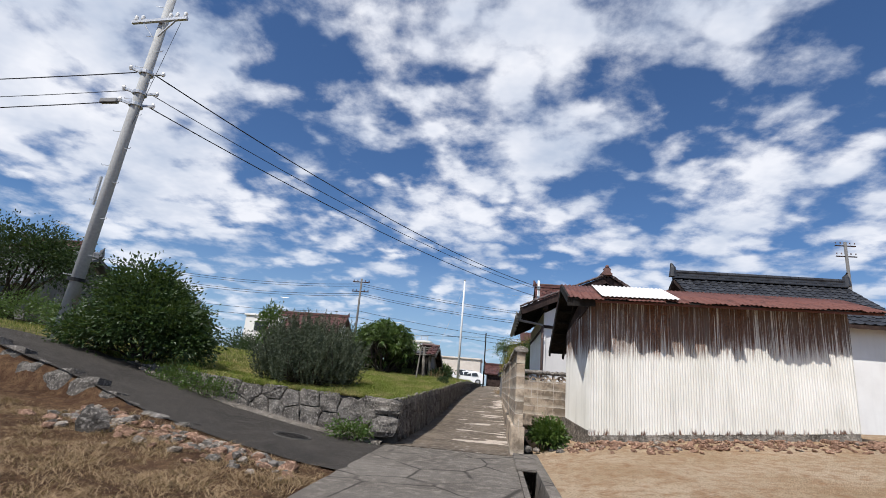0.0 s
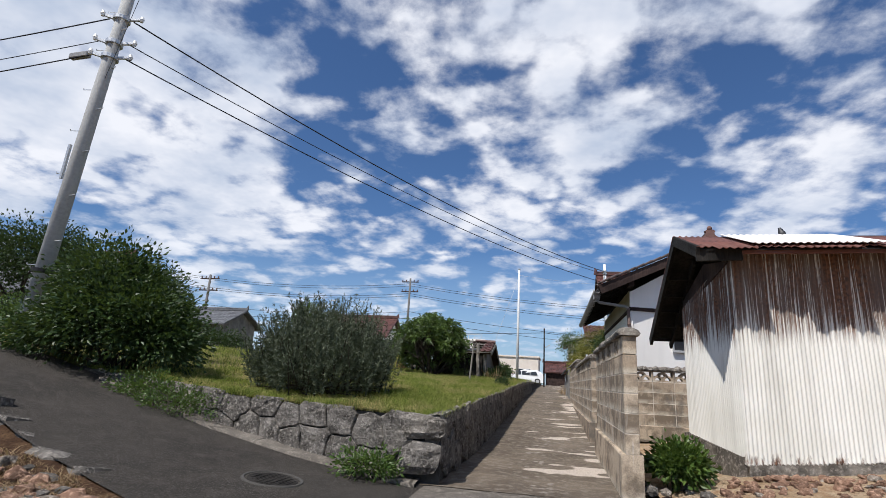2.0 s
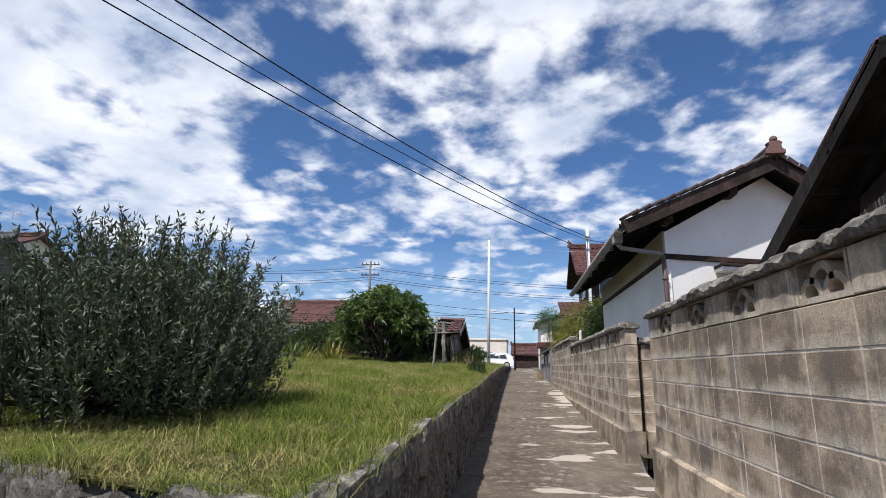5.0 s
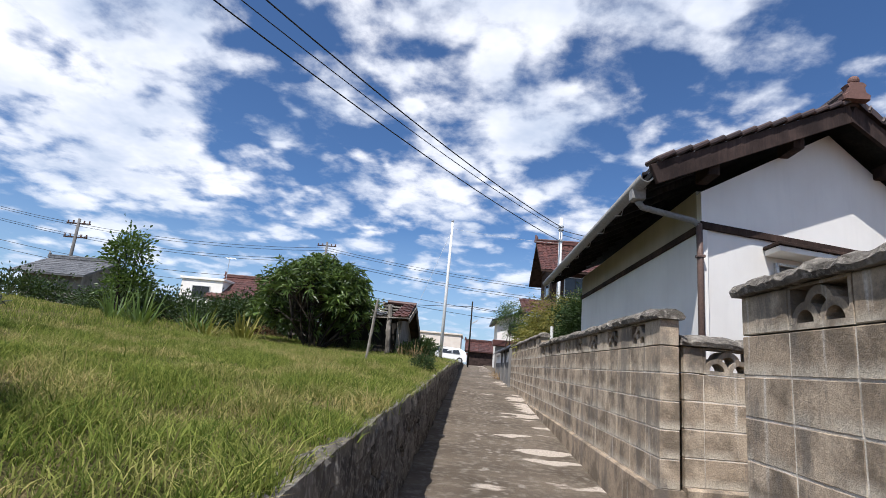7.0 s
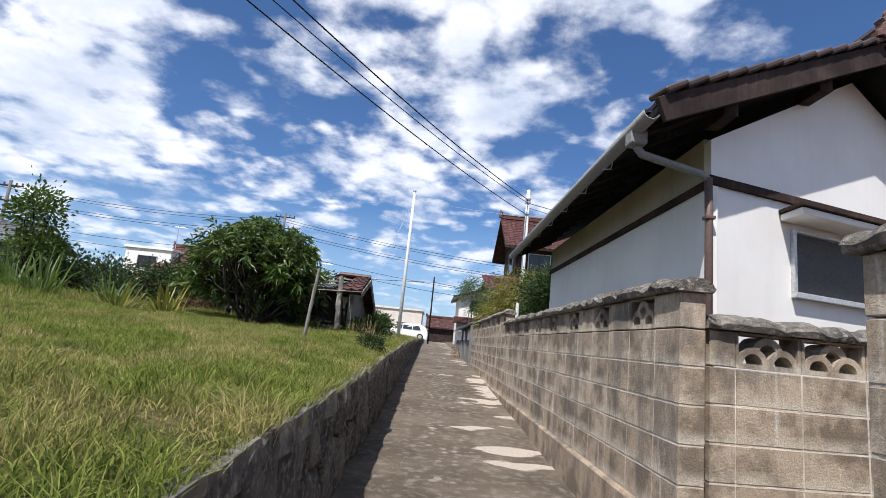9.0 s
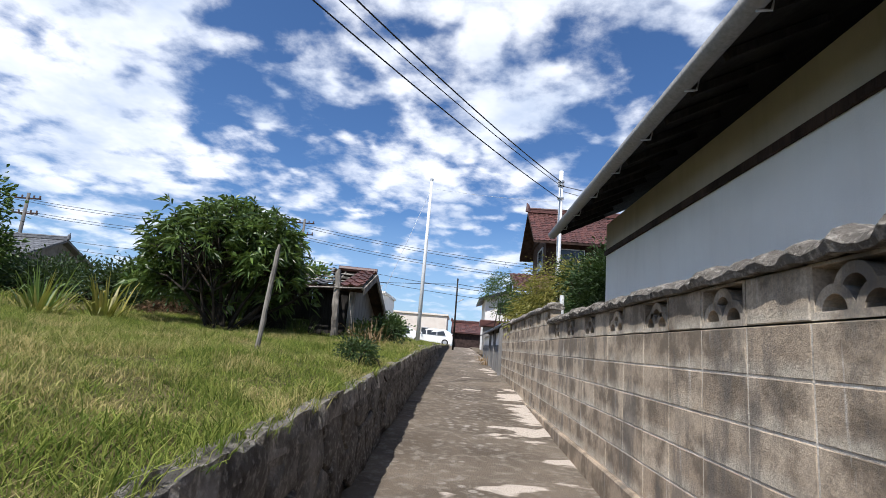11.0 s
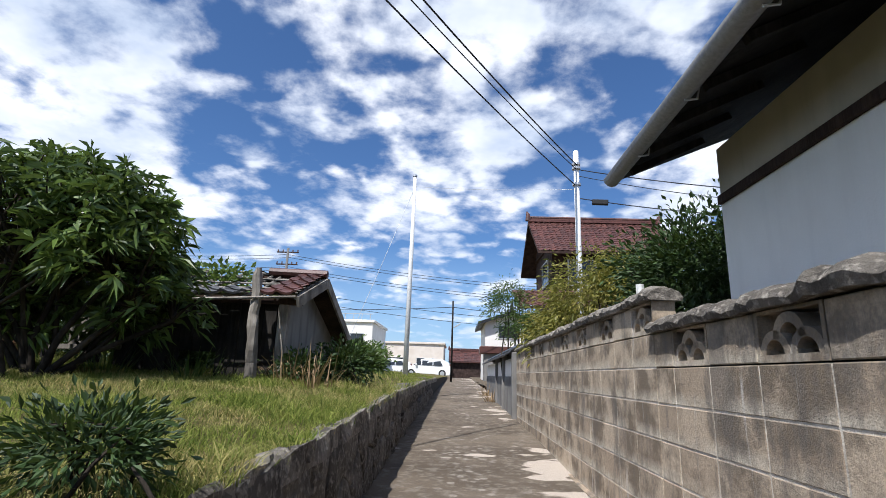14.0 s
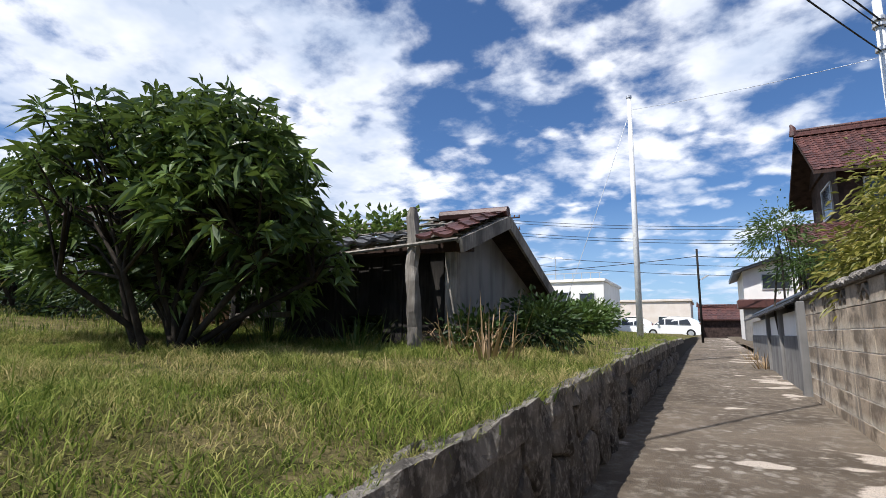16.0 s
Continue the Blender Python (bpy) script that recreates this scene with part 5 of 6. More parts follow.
flat_house("house", -27.4, -23.2, 58, 66, 2.4, 6.8, WHITE, "white flat-roofed house far up the slope", ((-0.9, 0.9, 2.6, 3.8),))


# ---- plastered wall at the lane's far end ----
pw = thing("plaster_wall", pose(2.72, 27.4, 0), "white plastered garden wall with a dark tile coping", "wall", kind="structure")
part("base", box_bm((-0.09, 0, lane_z(28) - 0.2), (0.1, 9.5, 1.25), 0.01), GREY_PLASTER, pw)
part("plaster", box_bm((-0.07, 0.1, 1.25), (0.08, 9.4, 1.62)), WHITE, pw)
tiled_plane(pw, "coping_tiles", (-0.26, 0, 1.64), (-0.26, 9.5, 1.64), (0.0, 9.5, 1.80), (0.0, 0, 1.80), DARKTILE, 0.27, 0.14, 0.02)
tiled_plane(pw, "coping_tiles", (0.26, 9.5, 1.64), (0.26, 0, 1.64), (0.0, 0, 1.80), (0.0, 9.5, 1.80), DARKTILE, 0.27, 0.14, 0.02)
for k in range(3):
    part("post", box_bm((-0.14, -0.05 + k * 2.2, lane_z(28) - 0.2), (0.12, 0.13 + k * 2.2, 1.72), 0.01), GREY_PLASTER, pw)
part("ridge", tube(bmesh.new(), [(0, 0, 1.83), (0, 9.5, 1.83)], 0.06, 8), DARKTILE, pw)


# ---- plants ----
def leaf_cloud(P, N, length, width, droop=0.0, fold=0.25):
    """Folded leaves at the points P that point along N: vertices and faces."""
    n = len(P)
    N = N / np.maximum(np.linalg.norm(N, axis=1), 1e-6)[:, None]
    L = length * rng.uniform(0.65, 1.25, n)
    W = width * rng.uniform(0.7, 1.2, n)
    ref = rng.normal(size=(n, 3))
    S = np.cross(N, ref)
    S /= np.maximum(np.linalg.norm(S, axis=1), 1e-6)[:, None]
    U = np.cross(S, N)
    mid = P + N * (L * 0.5)[:, None] - np.array([0, 0, 1.0]) * (droop * L * 0.15)[:, None]
    tip = P + N * L[:, None] - np.array([0, 0, 1.0]) * (droop * L * 0.55)[:, None]
    up = U * (W * fold)[:, None]
    V = np.stack([P, mid + S * (W * 0.5)[:, None] + up, tip, mid - S * (W * 0.5)[:, None] + up], 1).reshape(-1, 3)
    i = np.arange(n) * 4
    F = np.concatenate([np.stack([i, i + 1, i + 2], 1), np.stack([i, i + 2, i + 3], 1)])
    return V, F


def clump_points(blobs, clumps, each, spread, flat=1.0):
    """Points in clumps over the outer part of some ellipsoids (x, y, z, rx, ry, rz)."""
    C, O = [], []
    weights = np.array([b[3] * b[4] * b[5] for b in blobs]) ** 0.67
    weights /= weights.sum()
    for _ in range(clumps):
        b = blobs[rng.choice(len(blobs), p=weights)]
        d = rng.normal(size=3)
        d /= np.linalg.norm(d)
        if d[2] < -0.35:
            d[2] *= -0.6
        r = rng.uniform(0.45, 1.0) ** 0.5 * rng.uniform(0.86, 1.08)
        C.append((b[0] + d[0] * b[3] * r, b[1] + d[1] * b[4] * r, b[2] + d[2] * b[5] * r))
        O.append(d)
    C, O = np.array(C), np.array(O)
    idx = np.repeat(np.arange(clumps), each)
    off = rng.normal(size=(len(idx), 3)) * spread * np.array([1, 1, flat])
    return C[idx] + off, O[idx] + off / spread * 0.6, C


def bush(name, x, y, z, blobs, clumps, each, spread, leaf, mat, label, category="bush", limbs=10, trunk=0.03, droop=0.2, flip=0.5, spread_base=0.15):
    b = thing(name, pose(x, y, z), label, category)
    P, D, C = clump_points(blobs, clumps, each, spread)
    D = D + rng.normal(size=D.shape) * flip
    V, F = leaf_cloud(P, D, leaf[0], leaf[1], droop)
    crown = raw("crown", V.tolist(), F.tolist(), mat, b)
    crown["kind"] = "stuff"
    if limbs:
        bm = bmesh.new()
        for k in range(limbs):
            c = Vector(C[rng.integers(len(C))])
            a = Vector((rng.normal(0, spread_base), rng.normal(0, spread_base), -0.1))
            m1 = a.lerp(c, 0.4) + Vector((rng.normal(0, 0.06), rng.normal(0, 0.06), 0.12))
            m2 = a.lerp(c, 0.75) + Vector((rng.normal(0, 0.05), rng.normal(0, 0.05), 0.08))
            tube(bm, [a, m1, m2, c], [trunk, trunk * 0.75, trunk * 0.45, trunk * 0.15], 6, False)
        part("branchwork", bm, BARK, b, "", True)
    return b


DEEP = leaf_material("deep_green_leaf", (0.012, 0.030, 0.007), (0.046, 0.088, 0.020), (0.014, 0.026, 0.007), 0.6, 0.12)
SHRUB = leaf_material("dark_shrub_leaf", (0.016, 0.040, 0.009), (0.056, 0.098, 0.024), (0.018, 0.034, 0.009), 0.5, 0.18)
MIDGREEN = leaf_material("mid_green_leaf", (0.040, 0.085, 0.016), (0.11, 0.17, 0.035), (0.05, 0.08, 0.02))
SAGE = leaf_material("grey_green_needle", (0.035, 0.050, 0.026), (0.125, 0.145, 0.088), (0.030, 0.040, 0.022), 0.6, 0.08)
LOQUAT = leaf_material("loquat_leaf", (0.026, 0.056, 0.012), (0.16, 0.235, 0.055), (0.030, 0.052, 0.013), 0.4, 0.22)
GOLD = leaf_material("yellow_green_leaf", (0.12, 0.13, 0.022), (0.36, 0.30, 0.070), (0.17, 0.17, 0.035), 0.5, 0.3)
VINE = leaf_material("vine_leaf", (0.060, 0.115, 0.022), (0.15, 0.22, 0.05), (0.07, 0.11, 0.03), 0.5, 0.3)
STRAW = leaf_material("dry_straw", (0.24, 0.155, 0.08), (0.42, 0.30, 0.17), (0.17, 0.10, 0.05), 0.7, 0.15)

bush("shrub", -5.0, 10.05, 0.75, [(0, 0, 0.75, 1.20, 1.1, 0.95), (-0.4, 0.1, 1.35, 0.85, 0.9, 0.85), (0.75, -0.1, 0.45, 0.6, 0.7, 0.6), (-1.0, -0.3, 0.5, 0.7, 0.6, 0.6)],
     760, 30, 0.13, (0.095, 0.050), SHRUB, "large dense dark green shrub beside the utility pole", limbs=14)
bush("shrub", -3.0, 9.1, 0.35, [(0, 0, 0.06, 0.65, 0.22, 0.15), (-0.7, 0.2, 0.2, 0.5, 0.25, 0.2)], 130, 24, 0.08, (0.05, 0.026), MIDGREEN, "low green weeds growing over the stone wall", limbs=5, trunk=0.01)
bush("shrub", 0.02, 8.28, -0.05, [(0, 0, 0.07, 0.36, 0.14, 0.10)], 40, 22, 0.06, (0.06, 0.03), MIDGREEN, "low green weeds at the foot of the stone wall", limbs=4, trunk=0.008)


def rosemary():
    b = thing("rosemary_bush", pose(-1.60, 10.55, 0.70), "big grey-green rosemary bush with upright spiky shoots", "bush")
    VV, FF, n0 = [], [], 0
    bm = bmesh.new()
    for k in range(1300):
        d = rng.normal(size=3)
        d /= np.linalg.norm(d)
        d[2] = abs(d[2])
        r = rng.uniform(0.30, 1.0) ** 0.5
        base = np.array([d[0] * 1.10 * r, d[1] * 1.05 * r, -0.08 + d[2] * 1.12 * r])
        out = np.array([d[0] * 0.35, d[1] * 0.35, 1.0]) + rng.normal(size=3) * 0.16
        out /= np.linalg.norm(out)
        ln = rng.uniform(0.30, 0.62) * (1.25 if rng.uniform() < 0.08 else 1.0)
        m = 58
        t = rng.uniform(0, 1, m)
        P = base + out * (t * ln)[:, None]
        side = rng.normal(size=(m, 3))
        D = out * 0.75 + side * 0.55
        V, F = leaf_cloud(P, D, 0.055, 0.014, 0.0, 0.1)
        VV.append(V)
        FF.append(F + n0)
        n0 += len(V)
        if k % 12 == 0:
            a = Vector((rng.normal(0, 0.2), rng.normal(0, 0.18), -0.1))
            tube(bm, [a, a.lerp(Vector(base), 0.5) + Vector((0, 0, 0.05)), Vector(base), Vector(base + out * ln)], [0.02, 0.014, 0.008, 0.003], 5, False)
    cr = raw("crown", np.concatenate(VV).tolist(), np.concatenate(FF).tolist(), SAGE, b)
    cr["kind"] = "stuff"
    part("branchwork", bm, BARK, b, "", True)


rosemary()


def loquat(name, x, y, z, blobs, tips, label, leaf=(0.25, 0.065), base=(0, 0), stems=14):
    b = thing(name, pose(x, y, z), label, "tree")
    P, D, C = clump_points(blobs, tips, 1, 0.05)
    VV, FF, n0 = [], [], 0
    bm = bmesh.new()
    forks = [Vector((base[0] + rng.normal(0, 0.5), base[1] + rng.normal(0, 0.4), rng.uniform(0.5, 1.0))) for _ in range(stems)]
    for f in forks:
        a = Vector((base[0] + rng.normal(0, 0.09), base[1] + rng.normal(0, 0.09), -0.15))
        tube(bm, [a, a.lerp(f, 0.5) + Vector((rng.normal(0, 0.05), rng.normal(0, 0.05), 0.02)), f], [0.036, 0.028, 0.022], 6, False)
    for c, d in zip(C, D):
        cv = Vector(c)
        f = min(forks, key=lambda q: (q - cv).length * rng.uniform(0.8, 1.3))
        if rng.uniform() < 0.55:
            tube(bm, [f, f.lerp(cv, 0.5) + Vector((rng.normal(0, 0.07), rng.normal(0, 0.07), 0.06)), cv], [0.018, 0.011, 0.005], 5, False)
        m = rng.integers(10, 17)
        ax = d / np.linalg.norm(d) + np.array([0, 0, 0.7])
        ax /= np.linalg.norm(ax)
        ang = rng.uniform(0, 2 * math.pi) + np.arange(m) * 2.4
        u = np.cross(ax, [0.3, 0.9, 0.2])
        u /= np.linalg.norm(u)
        w = np.cross(ax, u)
        tilt = rng.uniform(0.4, 1.35, m)
        dirs = ax * np.cos(tilt)[:, None] + (u * np.cos(ang)[:, None] + w * np.sin(ang)[:, None]) * np.sin(tilt)[:, None]
        V, F = leaf_cloud(np.array(c) + ax * rng.uniform(-0.12, 0.05, m)[:, None], dirs, leaf[0], leaf[1], 0.8, 0.2)
        VV.append(V)
        FF.append(F + n0)
        n0 += len(V)
    cr = raw("crown", np.concatenate(VV).tolist(), np.concatenate(FF).tolist(), LOQUAT, b)
    cr["kind"] = "stuff"
    part("branchwork", bm, BARK, b, "", True)


loquat("loquat_tree", -2.50, 21.55, 1.06, [(-0.2, 0, 1.36, 1.18, 1.2, 0.85), (-0.95, 0.2, 0.75, 0.68, 0.9, 0.65), (0.70, 0, 1.05, 0.66, 0.8, 0.75), (-0.05, 0.2, 1.78, 0.80, 0.8, 0.55), (-0.3, 0.5, 0.60, 1.3, 0.7, 0.55), (0.9, 0.35, 0.75, 0.6, 0.5, 0.55), (0.6, 0.0, 1.50, 0.62, 0.7, 0.60)], 960,
       "broad loquat tree with long glossy leaves and many dark stems", (0.19, 0.046), (0.1, 0), 18)
bush("tree", -16.5, 17.5, 2.0, [(0, 0, 2.3, 2.0, 1.8, 1.4), (1.6, 0, 1.8, 1.3, 1.2, 1.2), (-2.2, 0, 1.8, 1.6, 1.4, 1.3)], 420, 34, 0.24, (0.13, 0.07), DEEP, "dark rounded evergreen tree on the slope", "tree", 14, 0.07)
bush("tree", -6.7, 12.5, 1.15, [(0, 0, 1.0, 0.75, 0.6, 0.8), (0.5, -0.1, 0.6, 0.5, 0.5, 0.5)], 170, 30, 0.17, (0.09, 0.035), SAGE, "grey-green shrubby tree on the slope", "tree", 10, 0.04)
bush("tree", -8.1, 22.6, 1.7, [(0, 0, 1.35, 0.45, 0.45, 0.65), (0.2, 0, 0.5, 0.6, 0.5, 0.45)], 110, 20, 0.15, (0.12, 0.07), MIDGREEN, "slender broad-leaved young tree", "tree", 12, 0.03)
bush("hedge", -6.6, 23.4, 1.45, [(0, 0, 0.25, 1.6, 0.7, 0.45), (1.9, 0.2, 0.4, 1.2, 0.7, 0.5), (-2.4, 0.3, 0.25, 1.2, 0.8, 0.4)], 380, 28, 0.15, (0.09, 0.05), DEEP, "untrimmed dark green hedge behind the field", limbs=12)
bush("hedge", -9.5, 13.2, 1.35, [(0, 0, 0.4, 1.2, 0.6, 0.5), (-2.2, 0.6, 0.5, 1.3, 0.7, 0.6)], 200, 28, 0.14, (0.08, 0.045), MIDGREEN, "green bushes on the slope above the road", limbs=8)
bush("hedge", -12, 30, 1.15, [(0, 0, 0.7, 3.0, 1.0, 0.9), (5.0, 0, 0.6, 2.4, 1.0, 0.8), (-6, 0, 0.8, 3.0, 1.0, 1.0)], 420, 26, 0.28, (0.16, 0.09), DEEP, "dark bushes behind the hut", limbs=10)
bush("shrub", 0.46, 18.35, 0.84, [(0, 0, 0.14, 0.17, 0.17, 0.15)], 50, 22, 0.04, (0.045, 0.016), DEEP, "small green shrub on the lane's stone edging", limbs=8, trunk=0.008)
bush("hedge", -4.3, 25.2, 1.0, [(0, 0, 0.45, 1.5, 0.5, 0.5), (2.0, -0.6, 0.35, 0.8, 0.4, 0.4), (-2.2, 0.2, 0.5, 1.2, 0.5, 0.55)], 420, 26, 0.13, (0.10, 0.05), DEEP, "dark undergrowth behind the loquat tree", limbs=10)
bush("shrub", 0.10, 23.9, 1.05, [(-0.1, 0, 0.24, 0.28, 0.45, 0.28), (-0.5, -0.7, 0.14, 0.3, 0.25, 0.18)], 90, 26, 0.08, (0.08, 0.04), DEEP, "leafy dark shrub beside the ruined hut", limbs=8, trunk=0.015)
bush("shrub", -0.9, 29.6, 1.1, [(0, 0, 0.3, 0.6, 0.5, 0.3)], 90, 26, 0.12, (0.13, 0.07), MIDGREEN, "green shrub behind the hut", limbs=6)
bush("shrub", -3.2, 40.0, 1.2, [(0, 0, 0.6, 1.6, 0.9, 0.7)], 150, 24, 0.16, (0.16, 0.08), MIDGREEN, "green shrubs at the field's far end", limbs=6)
bush("shrub", 3.22, 9.05, -0.02, [(0, 0, 0.20, 0.25, 0.24, 0.20)], 85, 26, 0.06, (0.075, 0.045), MIDGREEN, "bright green weeds beside the iron shed", limbs=8, trunk=0.008)
bush("tree", 4.55, 22.9, 0.5, [(0, 0, 1.8, 1.1, 1.0, 1.0), (0.9, 0.2, 1.9, 1.0, 0.9, 0.85), (-0.5, -0.1, 1.2, 0.7, 0.7, 0.7)], 620, 34, 0.14, (0.10, 0.04), DEEP, "dark evergreen tree behind the block wall", "tree", 14, 0.05, 0.3)
bush("tree", 3.80, 25.4, 0.5, [(0, 0, 1.9, 0.85, 0.8, 0.95), (-0.4, 0, 1.3, 0.7, 0.6, 0.7), (0.5, 0, 2.3, 0.55, 0.5, 0.6)], 330, 30, 0.13, (0.11, 0.032), GOLD, "yellow-green tree with slender hanging leaves", "tree", 12, 0.035, 0.9)
bush("tree", 2.95, 30.2, 0.6, [(-0.2, 0, 2.45, 0.5, 0.5, 0.55), (0.2, 0, 1.8, 0.5, 0.5, 0.6)], 120, 26, 0.12, (0.10, 0.03), MIDGREEN, "slim green tree beside the plaster wall", "tree", 8, 0.03, 0.6)


def blade_clump(name, x, y, z, n, length, mat, label, width=0.03, spread=0.25):
    b = thing(name, pose(x, y, z), label, "plant")
    verts, faces = [], []
    for _ in range(n):
        a, t = rng.uniform(0, 2 * math.pi), rng.uniform(0.1, 0.9)
        o = Vector((math.cos(a), math.sin(a), 0))
        s = Vector((-o.y, o.x, 0)) * width * rng.uniform(0.6, 1.2)
        p = o * rng.uniform(0, spread)
        L = length * rng.uniform(0.6, 1.2)
        base = len(verts)
        for k in range(5):
            f = k / 4
            q = p + o * (L * math.sin(t) * f) + Vector((0, 0, L * (math.cos(t * f * 1.4) * f) - 0.25 * L * t * f * f * f))
            w = s * (1 - f * 0.92)
            verts += [tuple(q - w), tuple(q + w)]
        faces += [(base + 2 * k, base + 2 * k + 1, base + 2 * k + 3, base + 2 * k + 2) for k in range(4)]
    raw("foliage", verts, faces, mat, b)["kind"] = "stuff"


for i, (x, y, n, L) in enumerate([(-5.9, 20.3, 60, 0.95), (-4.9, 20.8, 40, 0.8), (-6.9, 20.9, 50, 0.9), (-3.6, 20.4, 50, 0.75), (-4.2, 19.9, 30, 0.6)]):
    blade_clump("sword_leaf_plant", x, y, field_z(x, y) - 0.05, n, L, VINE if i < 3 else GOLD, "clump of long arching sword-shaped leaves")
for x, y in [(-0.5, 23.0), (-1.6, 22.9), (-0.15, 22.75), (-2.4, 22.6), (2.52, 32), (2.5, 35)]:
    blade_clump("weed_clump", x, y, (field_z(x, y) if x < 0.7 else lane_z(y)) - 0.03, 40, 0.5, STRAW if x > -1 else MIDGREEN, "clump of tall dry weeds", 0.012, 0.3)

heap = thing("straw_heap", pose(-4.6, 23.6, field_z(-4.6, 23.6) - 0.05), "heap of dry brown straw behind the loquat tree", "heap")
bm = bmesh.new()
bmesh.ops.create_icosphere(bm, subdivisions=3, radius=0.45)
for v in bm.verts:
    v.co = Vector((v.co.x * 1.2, v.co.y, max(-0.05, v.co.z * 0.75))) * (1 + 0.18 * noise.noise(v.co * 4))
part("core", bm, YARD, heap)
V = np.array([tuple(v.co) for v in heap.children[0].data.vertices])
pick = rng.integers(0, len(V), 1500)
V, F = leaf_cloud(V[pick] + rng.normal(size=(1500, 3)) * 0.03, V[pick] + rng.normal(size=(1500, 3)) * 0.4, 0.16, 0.008, 0.6, 0.1)
raw("stalks", V.tolist(), F.tolist(), STRAW, heap)["kind"] = "stuff"

# grass of the field
blades("grass_near", 300000, field_spots(-4.5, 0.74, 8.5, 23.5, -0.46), 0.072, 0.0030, GRASS, "uneven green grass with dry straw patches", 1.2)
blades("grass_tall", 26000, field_spots(-6.5, 0.72, 8.6, 26, 0.16), 0.14, 0.0030, GRASS, "taller green grass tufts in the field", 0.6)
blades("grass_far", 36000, field_spots(-13, -4.4, 9.5, 24, -0.45), 0.10, 0.006, GRASS, "sunlit green grass of the far field")
blades("grass_far", 36000, field_spots(-10, 0.72, 23.4, 38, -0.45), 0.09, 0.005, GRASS, "sunlit green grass of the far field")
blades("grass_edge", 7000, lambda n: np.array([(0.64 + rng.normal(0, 0.05), y, edge_z(y) - 0.03) for y in rng.uniform(8.6, 33, n)]), 0.12, 0.0028, GRASS, "grass hanging over the stone edging", 1.4)
blades("grass_edge", 3500, lambda n: np.array([(x, far_edge(x) + 0.10 + rng.normal(0, 0.03), max(field_z(x, far_edge(x) + 0.2), road_z(x)) - 0.02) for x in rng.uniform(-5.2, 0.6, n)]), 0.11, 0.003, GRASS, "grass hanging over the roadside stones", 1.1)
blades("yard_straw", 85000, lambda n: np.array([(x, y, yard_z(x, y) - 0.01) for x, y in zip(rng.uniform(-7, 0.55, n), rng.uniform(0.5, 6.6, n)) if y < near_edge(x) - 0.03 - 0.25 * abs(noise.noise((x * 2, 3, y)))]), 0.055, 0.004, STRAW, "cut dry straw lying over the yard", 2.6)


